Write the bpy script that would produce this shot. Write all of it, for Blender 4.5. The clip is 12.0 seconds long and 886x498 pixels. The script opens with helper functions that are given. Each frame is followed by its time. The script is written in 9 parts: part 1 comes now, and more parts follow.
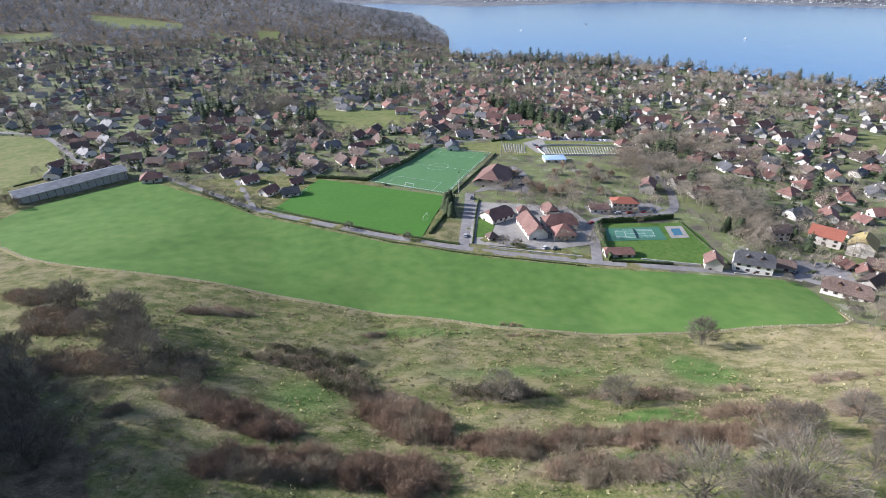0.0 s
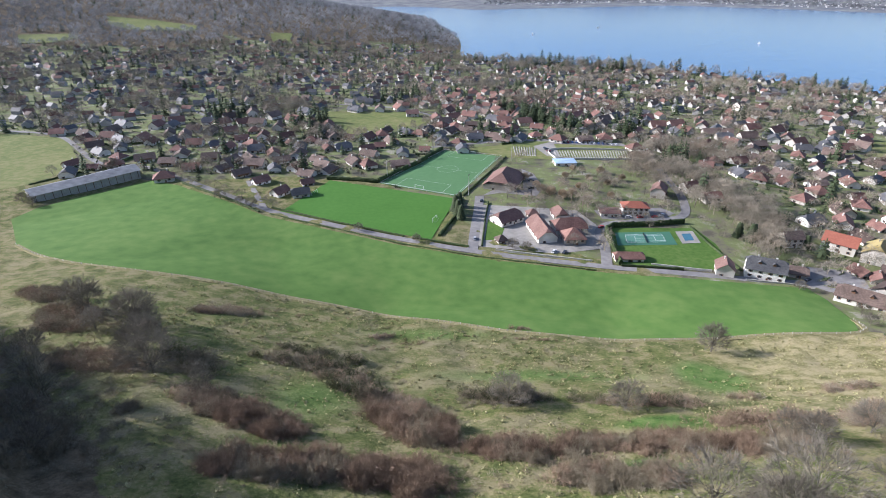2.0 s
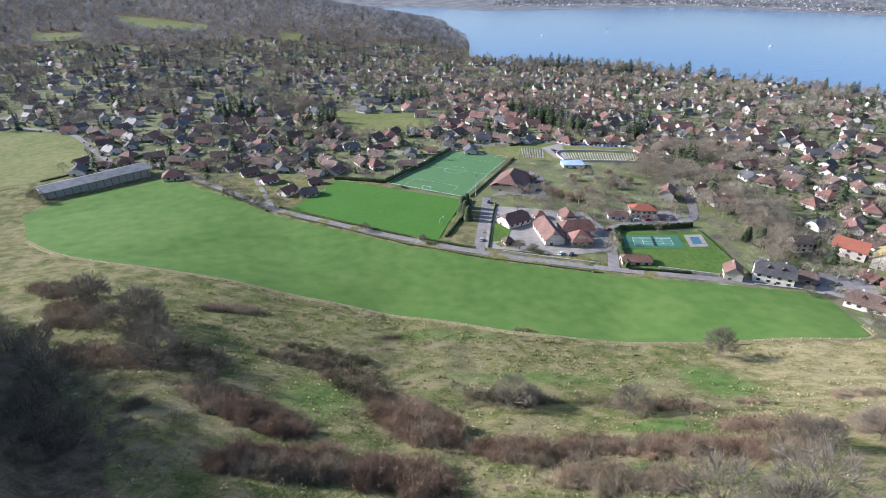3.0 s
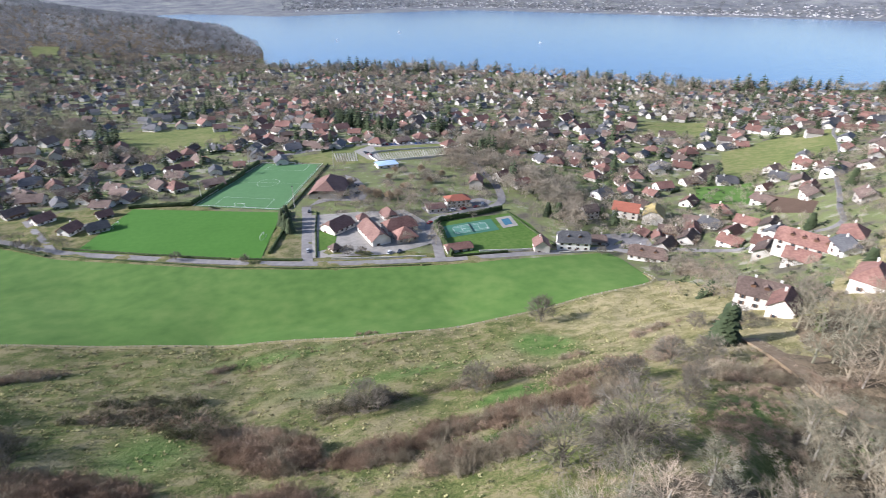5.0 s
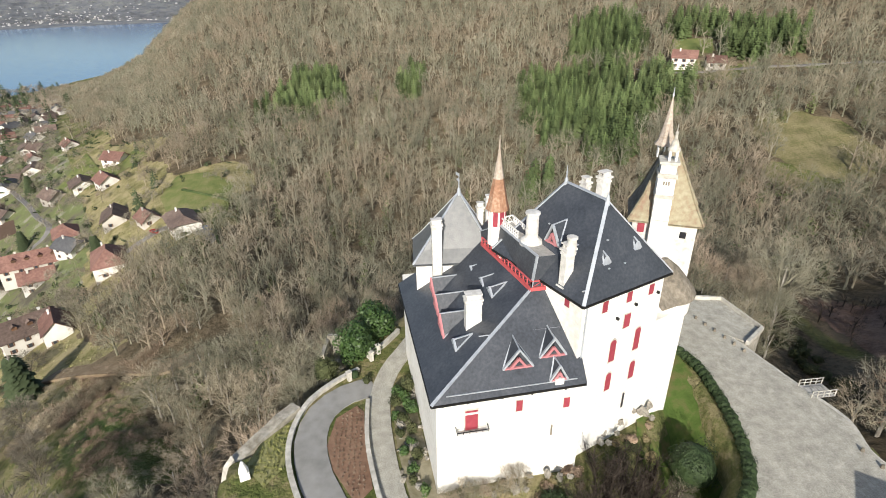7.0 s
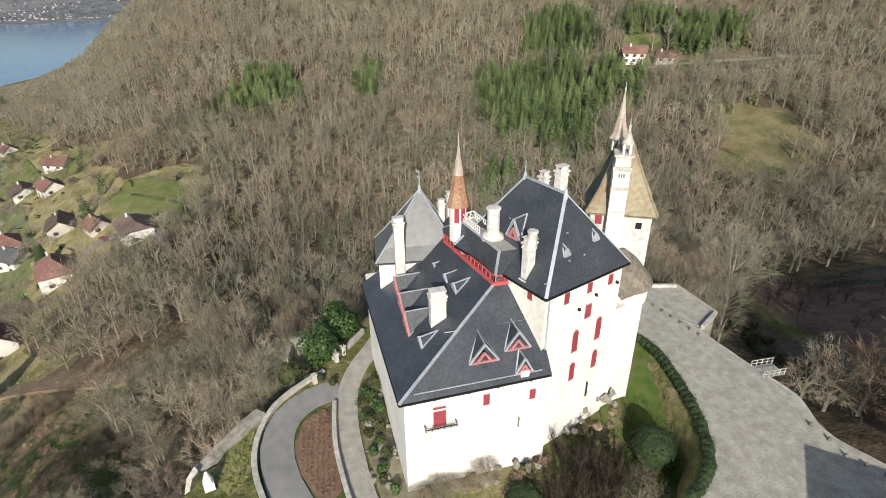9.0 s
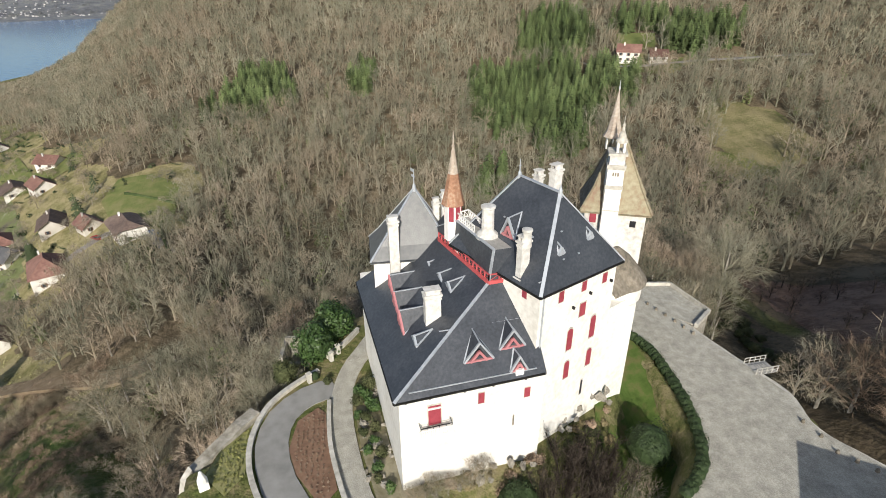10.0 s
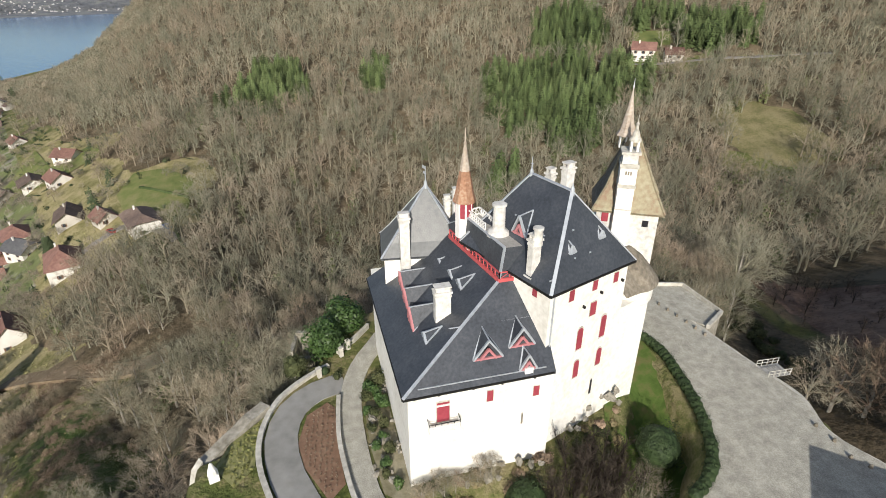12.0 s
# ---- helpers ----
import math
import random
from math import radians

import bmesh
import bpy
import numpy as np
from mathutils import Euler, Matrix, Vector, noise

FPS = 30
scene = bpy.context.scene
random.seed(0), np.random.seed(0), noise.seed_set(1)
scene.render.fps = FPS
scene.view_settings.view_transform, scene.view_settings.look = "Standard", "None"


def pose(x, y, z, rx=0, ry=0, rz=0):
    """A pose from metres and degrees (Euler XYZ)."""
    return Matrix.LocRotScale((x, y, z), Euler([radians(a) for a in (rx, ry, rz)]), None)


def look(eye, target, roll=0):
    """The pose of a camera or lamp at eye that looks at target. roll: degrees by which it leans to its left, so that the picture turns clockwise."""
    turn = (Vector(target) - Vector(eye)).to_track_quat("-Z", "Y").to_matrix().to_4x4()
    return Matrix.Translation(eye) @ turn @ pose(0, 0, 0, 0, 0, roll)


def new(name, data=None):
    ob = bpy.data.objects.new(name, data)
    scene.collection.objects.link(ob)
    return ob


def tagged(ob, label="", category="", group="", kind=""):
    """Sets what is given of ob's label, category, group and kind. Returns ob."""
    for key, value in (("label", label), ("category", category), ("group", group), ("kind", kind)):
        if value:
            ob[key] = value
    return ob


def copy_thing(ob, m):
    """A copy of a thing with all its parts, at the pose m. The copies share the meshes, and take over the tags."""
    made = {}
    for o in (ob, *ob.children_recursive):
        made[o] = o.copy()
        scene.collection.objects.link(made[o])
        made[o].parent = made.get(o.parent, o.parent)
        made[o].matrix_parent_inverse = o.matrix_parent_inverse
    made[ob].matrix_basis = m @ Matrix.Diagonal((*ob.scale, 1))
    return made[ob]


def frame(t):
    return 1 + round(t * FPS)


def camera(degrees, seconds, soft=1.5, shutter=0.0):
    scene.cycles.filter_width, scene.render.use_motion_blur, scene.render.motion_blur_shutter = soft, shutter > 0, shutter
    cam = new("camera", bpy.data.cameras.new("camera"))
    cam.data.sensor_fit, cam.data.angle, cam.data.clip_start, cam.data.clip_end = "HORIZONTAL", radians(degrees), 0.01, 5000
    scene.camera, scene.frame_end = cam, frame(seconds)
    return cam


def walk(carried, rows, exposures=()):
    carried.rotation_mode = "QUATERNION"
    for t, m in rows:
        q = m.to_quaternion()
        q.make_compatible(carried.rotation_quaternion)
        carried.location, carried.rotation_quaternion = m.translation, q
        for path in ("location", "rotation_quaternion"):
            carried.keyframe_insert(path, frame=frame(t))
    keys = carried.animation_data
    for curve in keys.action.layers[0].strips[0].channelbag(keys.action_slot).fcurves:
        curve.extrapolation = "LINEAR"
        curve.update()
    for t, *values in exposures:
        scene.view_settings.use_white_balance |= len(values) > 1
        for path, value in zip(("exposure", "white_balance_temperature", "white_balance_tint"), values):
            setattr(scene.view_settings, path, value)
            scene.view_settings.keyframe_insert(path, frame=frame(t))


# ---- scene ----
# ---------------------------------------------------------------- camera
cam = camera(78.55, 12.0, soft=0.9, shutter=0.1)
HOVER = 200.0
TURNS = ((0.0, 0.0, -27.86, -0.43), (0.5, 0.2, -27.78, -0.41), (1.0, 0.44, -27.72, -0.38), (1.5, 0.74, -27.64, -0.29),
         (2.0, 1.08, -27.6, -0.24), (2.5, 1.48, -27.55, -0.14))
TURNS += ((3.2, 1.95, -27.49, 0.05), (3.8, 1.9, -27.43, 0.18), (4.3, 0.55, -27.38, 0.25), (4.5, -2.57, -27.3, 0.25), (4.8, -10.32, -27.16, 0.26))
TURNS += ((5.0, -18.36, -27.06, 0.34), (5.3, -31.59, -26.85, 0.36), (5.5, -40.94, -26.7, 0.26), (5.8, -53.89, -26.54, 0.05),
          (6.0, -62.65, -26.47, -0.05), (6.2, -71.09, -26.37, -0.14))
TURNS += ((6.5, -83.73, -26.37, -0.42), (6.8, -92.84, -26.39, -0.6), (7.0, -95.62, -26.46, -0.62), (7.2, -96.92, -26.5, -0.6),
          (8.0, -98.9, -26.63, -0.58), (9.0, -100.05, -26.78, -0.55))
TURNS += ((9.5, -100.34, -26.86, -0.44), (10.0, -100.68, -26.93, -0.35), (10.5, -100.79, -27.01, -0.3), (11.0, -100.46, -27.07, -0.25),
          (11.5, -99.77, -27.14, -0.2), (12.0, -99.41, -27.22, -0.2))
walk(cam, [(t, pose(0, 0, HOVER, 90 + tilt, 0, turn) @ pose(0, 0, 0, 0, 0, lean)) for t, turn, tilt, lean in TURNS],
     exposures=((0.0, 0.95, 5720, 17), (4.0, 0.97, 5720, 17), (4.8, 1.02, 5750, 17), (5.5, 0.95, 5900, 16), (6.4, 0.62, 6300, 12), (7.2, 0.46, 6450, 10), (8.8, 0.27, 6450, 10), (12.0, 0.25, 6450, 10)))

# ---------------------------------------------------------------- sky and sun
SUN_BEARING, SUN_HEIGHT = -78.0, 25.0
world = bpy.data.worlds.new("winter_sky")
scene.world = world
world.use_nodes = True
wn = world.node_tree.nodes
sky = wn.new("ShaderNodeTexSky")
sky.sky_type = "NISHITA"
sky.sun_disc = False
sky.sun_elevation = radians(SUN_HEIGHT)
sky.sun_rotation = radians(SUN_BEARING)
sky.air_density, sky.dust_density = 1.0, 1.5
world.node_tree.links.new(sky.outputs[0], wn["Background"].inputs[0])
wn["Background"].inputs[1].default_value = 0.1
sun = new("sun", bpy.data.lights.new("sun", "SUN"))
sun.data.energy, sun.data.angle, sun.data.color = 4.6, radians(0.53), (1.0, 0.94, 0.84)
sb, sh = radians(SUN_BEARING), radians(SUN_HEIGHT)
SUN_WAY = Vector((math.sin(sb) * math.cos(sh), math.cos(sb) * math.cos(sh), math.sin(sh)))
sun.matrix_world = look(SUN_WAY * 600, (0, 0, 0))


# ---------------------------------------------------------------- materials
def material(name, colours, scale=1.0, rough=0.8, bump=0.0, bump_scale=None, metal=0.0, vary=0.0, tint="", spec=0.3, detail=6, other=()):
    """A surface whose colour wanders between the given ones over noise of that scale (1/m); vary: spread from object to object,
    tint: the name of a mesh attribute that shifts the colour piece by piece."""
    m = bpy.data.materials.new(name)
    m.use_nodes = True
    nt = m.node_tree
    n, li = nt.nodes, nt.links
    b = n["Principled BSDF"]
    geo = n.new("ShaderNodeNewGeometry")
    no = n.new("ShaderNodeTexNoise")
    no.inputs["Scale"].default_value, no.inputs["Detail"].default_value = scale, detail
    li.new(geo.outputs["Position"], no.inputs["Vector"])
    big = n.new("ShaderNodeTexNoise")
    big.inputs["Scale"].default_value, big.inputs["Detail"].default_value = scale * 0.13, 4
    li.new(geo.outputs["Position"], big.inputs["Vector"])
    mix = n.new("ShaderNodeMath")
    mix.operation = "MULTIPLY_ADD"
    mix.inputs[1].default_value = 0.55
    li.new(no.outputs[0], mix.inputs[0])
    half = n.new("ShaderNodeMath")
    half.operation = "MULTIPLY"
    half.inputs[1].default_value = 0.45
    li.new(big.outputs[0], half.inputs[0])
    li.new(half.outputs[0], mix.inputs[2])
    ramp = n.new("ShaderNodeValToRGB")
    el = ramp.color_ramp.elements
    while len(el) < len(colours):
        el.new(0.5)
    for i, c in enumerate(colours):
        el[i].position = 0.33 + 0.34 * i / max(1, len(colours) - 1)
        el[i].color = (*c, 1)
    li.new(mix.outputs[0], ramp.inputs[0])
    out = ramp.outputs[0]
    if other:
        # a second set of colours, taken by some pieces
        ramp2 = n.new("ShaderNodeValToRGB")
        el2 = ramp2.color_ramp.elements
        while len(el2) < len(other):
            el2.new(0.5)
        for i, c in enumerate(other):
            el2[i].position = 0.33 + 0.34 * i / max(1, len(other) - 1)
            el2[i].color = (*c, 1)
        li.new(mix.outputs[0], ramp2.inputs[0])
        pick = n.new("ShaderNodeMix")
        pick.data_type = "RGBA"
        src = n.new("ShaderNodeAttribute" if tint else "ShaderNodeObjectInfo")
        if tint:
            src.attribute_name = tint
        wide = n.new("ShaderNodeTexNoise")
        wide.inputs["Scale"].default_value = 0.02
        li.new(geo.outputs["Position"], wide.inputs["Vector"])
        both = n.new("ShaderNodeMath")
        both.operation = "MULTIPLY_ADD"
        both.inputs[1].default_value = 2.2
        li.new(wide.outputs[0], both.inputs[0])
        li.new(src.outputs["Fac" if tint else "Random"], both.inputs[2])
        span = n.new("ShaderNodeMapRange")
        span.inputs["From Min"].default_value, span.inputs["From Max"].default_value = 1.35, 2.25
        li.new(both.outputs[0], span.inputs[0])
        li.new(span.outputs[0], pick.inputs[0])
        li.new(out, pick.inputs[6])
        li.new(ramp2.outputs[0], pick.inputs[7])
        out = pick.outputs[2]
    if vary or tint:
        hsv = n.new("ShaderNodeHueSaturation")
        mr = n.new("ShaderNodeMapRange")
        mr.inputs["To Min"].default_value, mr.inputs["To Max"].default_value = 1 - (vary or 0.3), 1 + (vary or 0.3)
        if tint:
            at = n.new("ShaderNodeAttribute")
            at.attribute_name = tint
            li.new(at.outputs["Fac"], mr.inputs[0])
        else:
            oi = n.new("ShaderNodeObjectInfo")
            li.new(oi.outputs["Random"], mr.inputs[0])
        li.new(mr.outputs[0], hsv.inputs["Value"])
        li.new(out, hsv.inputs["Color"])
        out = hsv.outputs[0]
    li.new(out, b.inputs["Base Color"])
    b.inputs["Roughness"].default_value = rough
    b.inputs["Metallic"].default_value = metal
    b.inputs["Specular IOR Level"].default_value = spec
    if bump:
        bn = n.new("ShaderNodeTexNoise")
        bn.inputs["Scale"].default_value, bn.inputs["Detail"].default_value = bump_scale or scale * 3, 5
        li.new(geo.outputs["Position"], bn.inputs["Vector"])
        bp = n.new("ShaderNodeBump")
        bp.inputs["Strength"].default_value, bp.inputs["Distance"].default_value = 0.7, bump
        li.new(bn.outputs[0], bp.inputs["Height"])
        li.new(bp.outputs[0], b.inputs["Normal"])
    return m


OLD_PLASTER = material("weathered_plaster", [(0.4, 0.388, 0.36), (0.58, 0.568, 0.54), (0.74, 0.73, 0.705)], 1.8, 0.9, 0.03, 8)
PLASTER = material("lime_plaster", [(0.63, 0.605, 0.55), (0.76, 0.74, 0.69), (0.82, 0.8, 0.76)], 1.6, 0.9, 0.02, 8)
ROCK = material("limestone_rock", [(0.14, 0.13, 0.105), (0.27, 0.25, 0.21), (0.42, 0.4, 0.35)], 1.6, 0.95, 0.12, 4)
ROUGH_STONE = material("rubble_stone", [(0.17, 0.155, 0.12), (0.33, 0.308, 0.26), (0.5, 0.47, 0.41)], 1.2, 0.95, 0.15, 2.5)
SLATE_PALE = material("weathered_slate", [(0.06, 0.064, 0.07), (0.09, 0.096, 0.1), (0.12, 0.125, 0.128)], 1.6, 0.4, 0.02, 6, spec=0.5)
SLATE = material("slate", [(0.027, 0.031, 0.039), (0.046, 0.052, 0.063), (0.072, 0.078, 0.09)], 3.2, 0.42, 0.02, 6, spec=0.5)
ZINC = material("zinc_flashing", [(0.34, 0.37, 0.41), (0.5, 0.53, 0.57)], 1.5, 0.5, metal=0.3)
RED_PAINT = material("red_paint", [(0.25, 0.038, 0.055), (0.34, 0.06, 0.08)], 2.0, 0.55)
GOLD_TILE = material("lichen_gold_tiles", [(0.25, 0.16, 0.115), (0.27, 0.222, 0.15), (0.315, 0.285, 0.195), (0.37, 0.345, 0.26)], 1.6, 0.85, 0.1, 6)
ORANGE_TILE = material("orange_tiles", [(0.22, 0.11, 0.065), (0.32, 0.175, 0.11), (0.42, 0.3, 0.21)], 3.0, 0.8, 0.05, 8)
STONE_ROOF = material("stone_slab_roof", [(0.1, 0.088, 0.068), (0.19, 0.165, 0.13), (0.3, 0.265, 0.21)], 2.0, 0.95, 0.1, 5)
DARK = material("dark_opening", [(0.015, 0.015, 0.018), (0.03, 0.03, 0.035)], 2, 0.3)
IRON = material("black_iron", [(0.02, 0.02, 0.02), (0.04, 0.04, 0.04)], 3, 0.5, metal=0.6)
GRAVEL = material("pale_gravel", [(0.25, 0.238, 0.2), (0.375, 0.358, 0.305), (0.52, 0.498, 0.432)], 7.0, 0.95, 0.05, 26)
TARMAC = material("grey_tarmac", [(0.2, 0.196, 0.184), (0.26, 0.255, 0.24), (0.31, 0.305, 0.29)], 0.7, 0.9, 0.01, 20)
WALL_CAP = material("pale_wall_stone", [(0.3, 0.285, 0.245), (0.46, 0.44, 0.39), (0.6, 0.58, 0.525)], 1.5, 0.95, 0.05, 5)
GREY_WOOD = material("weathered_boards", [(0.28, 0.27, 0.25), (0.42, 0.41, 0.38)], 2.5, 0.85, 0.02, 10)


# ---------------------------------------------------------------- making meshes
class Shape:
    """Collects points and faces of one mesh."""

    def __init__(self):
        self.v, self.f = [], []

    def face(self, *pts):
        k = len(self.v)
        self.v += [tuple(p) for p in pts]
        self.f.append(tuple(range(k, k + len(pts))))
        return self

    def prism(self, poly, z0, z1):
        """A closed block over a plan; z0 and z1 are numbers or one height a corner."""
        n, k = len(poly), len(self.v)
        a = z0 if hasattr(z0, "__len__") else [z0] * n
        b = z1 if hasattr(z1, "__len__") else [z1] * n
        self.v += [(p[0], p[1], a[i]) for i, p in enumerate(poly)] + [(p[0], p[1], b[i]) for i, p in enumerate(poly)]
        area = sum(poly[i][0] * poly[(i + 1) % n][1] - poly[(i + 1) % n][0] * poly[i][1] for i in range(n))
        s = 1 if area > 0 else -1
        self.f.append(tuple(k + i for i in range(n))[::-s])
        self.f.append(tuple(k + n + i for i in range(n))[::s])
        for i in range(n):
            j = (i + 1) % n
            self.f.append((k + i, k + j, k + n + j, k + n + i)[::s])
        return self

    def box(self, c, size, turn=0.0):
        cs, sn = math.cos(radians(turn)), math.sin(radians(turn))
        hx, hy, hz = size[0] / 2, size[1] / 2, size[2] / 2
        poly = [(c[0] + x * cs - y * sn, c[1] + x * sn + y * cs) for x, y in ((-hx, -hy), (hx, -hy), (hx, hy), (-hx, hy))]
        return self.prism(poly, c[2] - hz, c[2] + hz)

    def slab(self, pts, thick):
        """A sloping plate: its top outline and its thickness straight down."""
        n, k = len(pts), len(self.v)
        self.v += [tuple(p) for p in pts] + [(p[0], p[1], p[2] - thick) for p in pts]
        self.f += [tuple(range(k, k + n)), tuple(range(k + n, k + 2 * n))[::-1]]
        self.f += [(k + i, k + n + i, k + n + (i + 1) % n, k + (i + 1) % n) for i in range(n)]
        return self

    def bar(self, a, b, w, h=None):
        """A straight bar of section w x h from a to b."""
        a, b, h = Vector(a), Vector(b), h or w
        d = (b - a).normalized()
        s = d.cross(Vector((0, 0, 1)))
        s = s.normalized() if s.length > 1e-4 else Vector((1, 0, 0))
        u = s.cross(d).normalized()
        k = len(self.v)
        for p in (a, b):
            self.v += [tuple(p + s * x * w / 2 + u * y * h / 2) for x, y in ((-1, -1), (1, -1), (1, 1), (-1, 1))]
        self.f += [(k, k + 1, k + 2, k + 3)[::-1], (k + 4, k + 5, k + 6, k + 7)]
        self.f += [(k + i, k + (i + 1) % 4, k + 4 + (i + 1) % 4, k + 4 + i) for i in range(4)]
        return self

    def turned(self, c, rings, n=10, phase=0.0):
        """A turned body: rings of (radius, height) round the axis through c."""
        k = len(self.v)
        for r, z in rings:
            for i in range(n):
                a = 2 * math.pi * (i + phase) / n
                self.v.append((c[0] + r * math.cos(a), c[1] + r * math.sin(a), z))
        for q in range(len(rings) - 1):
            for i in range(n):
                j = (i + 1) % n
                self.f.append((k + q * n + i, k + q * n + j, k + (q + 1) * n + j, k + (q + 1) * n + i))
        self.f.append(tuple(k + i for i in range(n))[::-1])
        self.f.append(tuple(k + (len(rings) - 1) * n + i for i in range(n)))
        return self

    def mesh(self, name, mat):
        me = bpy.data.meshes.new(name)
        me.from_pydata(self.v, [], self.f)
        me.materials.append(mat)
        me.update()
        return me

    def obj(self, name, mat, parent=None, label=""):
        ob = new(name, self.mesh(name, mat))
        if parent is not None:
            ob.parent = parent
            ob.matrix_parent_inverse = Matrix.Translation(-parent.location) if parent.type == "EMPTY" and parent.parent is None else Matrix()
        if label:
            ob["label"] = label
        return ob


def thing(name, at, label, category, group="", kind=""):
    """The Empty at a thing's base that carries its parts."""
    ob = new(name)
    ob.location = at
    ob.empty_display_size = 0.5
    return tagged(ob, label, category, group, kind)


def bulk(name, verts, faces, mat, tints=None):
    """One big mesh out of arrays: verts (n, 3), faces (m, 3)."""
    me = bpy.data.meshes.new(name)
    me.vertices.add(len(verts))
    me.vertices.foreach_set("co", np.ascontiguousarray(verts, np.float32).ravel())
    me.loops.add(faces.size)
    me.loops.foreach_set("vertex_index", np.ascontiguousarray(faces, np.int32).ravel())
    me.polygons.add(len(faces))
    me.polygons.foreach_set("loop_start", np.arange(len(faces), dtype=np.int32) * faces.shape[1])
    me.polygons.foreach_set("loop_total", np.full(len(faces), faces.shape[1], np.int32))
    if tints is not None:
        at = me.attributes.new("tint", "FLOAT", "POINT")
        at.data.foreach_set("value", np.ascontiguousarray(tints, np.float32))
    me.materials.append(mat)
    me.update(calc_edges=True)
    me.validate()
    return new(name, me)


# ---------------------------------------------------------------- the lie of the land
# Heights above the lake along bearings from the castle spur, at these distances (m).
REACH = np.array([0, 40, 70, 110, 160, 220, 300, 420, 650, 900, 1150, 1400, 1700, 2100, 2600, 3200, 3700, 4900], float)
PROFILE = {}


def profile(bearing, *heights):
    """One section of the land: the heights at REACH along a bearing (degrees clockwise from +y)."""
    PROFILE[bearing] = [129.0] + list(heights[1:]) + [heights[-1]] * (len(REACH) - len(heights))


profile(-180, 128, 128, 130, 130, 132, 136, 142, 150, 180, 220, 260, 300, 340, 380, 420, 450)
profile(-120, 126, 128, 131, 134, 138, 143, 150, 160, 185, 210, 240, 260, 290, 320, 350)
# spur added beyond the view's left edge, raised to shade the near pasture
profile(-75, 127, 133, 152, 176, 184, 178, 160, 138, 85, 80, 80, 90, 110, 150, 200, 250)
profile(-60, 127, 129, 140, 158, 168, 162, 138, 102, 75, 70, 70, 72, 95, 140, 180, 200)
profile(-55, 127, 128, 131, 142, 152, 146, 126, 90, 66, 58, 56, 56, 84, 132, 170, 185)
profile(-50, 127, 127, 124, 115, 102, 90, 76, 56, 48, 44, 40, 38, 70, 125, 160, 170)
profile(-38, 127, 126, 121, 111, 97, 84, 67, 50.5, 46, 42, 38, 36, 62, 118, 165, 175)
profile(-20, 127, 124, 113, 96, 77, 60, 51, 49.5, 44, 36, 30, 27, 62, 118, 125, 80, 10, 60)
profile(-8, 127, 123, 109, 89, 67, 51.5, 50, 49, 41, 30, 19, 9, 62, 60, 8, -6, 15, 110)
profile(-4.5, 127, 123, 109, 89, 67, 51.5, 50, 49, 41, 30, 17, 6, 40, 34, -2, -6, 20, 118)
profile(-1.5, 127, 123, 109, 89, 67, 51.5, 50, 49, 41, 29, 15, 4, 10, -4, -6, -2, 22, 124)
profile(2, 127, 123, 108, 88, 66, 51, 50, 49, 40, 26, 10, -2.8, -6, -6, -6, 3, 25, 130)
profile(20, 128, 126, 112, 92, 70, 51, 50, 49, 38, 23, 8, -6, -6, -6, -6, -6, 2, 120)
profile(33, 129, 130, 119, 101, 79, 59, 50, 48.5, 40, 23, 6, -10, -6, -6, -6, -6, 9, 120)
profile(42, 130, 134, 125, 110, 90, 69, 50.5, 48.5, 40, 24, 4, -16, -6, -6, -6, -5, 9, 120)
profile(50, 131, 138, 131, 116, 100, 82, 63, 57, 55, 32, 9, -10, -6, -6, -6, -6, 5, 130)
profile(55, 131, 140, 133, 119, 104, 91, 84, 80, 70, 44, 15, -3.5, -6, -6, -6, -6, 2, 140)
profile(62, 132, 136, 126, 119, 112, 105, 106, 104, 84, 58, 25, 2, -6, -6, -6, -6, 0, 150)
profile(68, 133, 140, 130, 122, 117, 116, 119, 121, 114, 96, 60, 20, -6, -6, -6, -6, -1, 170)
profile(72, 133, 142, 133, 123, 116, 117, 124, 137, 156, 158, 120, 60, 5, -6, -6, -6, -1, 170)
profile(80, 134, 146, 138, 122, 111, 112, 126, 150, 200, 230, 240, 240, 200, 120, 60, 40)
profile(100, 134, 149, 150, 118, 104, 112, 131, 161, 215, 260, 300, 340, 380, 420, 450)
profile(120, 132, 146, 148, 139, 127, 128, 150, 180, 235, 290, 330, 370, 400, 430, 450)
# rise added out of view, high enough to shade the leaf floor
profile(156, 127, 138, 153, 159, 154, 148, 152, 172, 230, 280, 330, 370, 400, 430, 450)
profile(138, 128, 137, 143, 138, 130, 130, 146, 172, 230, 280, 330, 370, 400, 430, 450)


def land_table():
    fine_r = np.concatenate([np.linspace(0, 700, 351)[:-1], np.geomspace(700, 4900, 120)])
    keys = sorted(PROFILE)
    rows = np.array([np.interp(fine_r, REACH, PROFILE[k]) for k in keys])
    bearings = np.arange(-180, 180.01, 1.0)
    ext = np.array(keys + [180.0])
    rows = np.vstack([rows, rows[0]])
    tab = np.array([np.interp(bearings, ext, rows[:, j]) for j in range(len(fine_r))]).T
    ring = tab[:-1]
    for _ in range(3):      # round the kinks off
        ring = (np.roll(ring, 1, 0) + ring * 2 + np.roll(ring, -1, 0)) / 4
    kern = np.hanning(13)[1:-1]
    kern /= kern.sum()
    pad = np.pad(ring, ((0, 0), (5, 5)), mode="edge")
    ring = np.array([np.convolve(row, kern, "valid") for row in pad])
    return fine_r, np.vstack([ring, ring[:1]])


LAND_R, LAND = land_table()
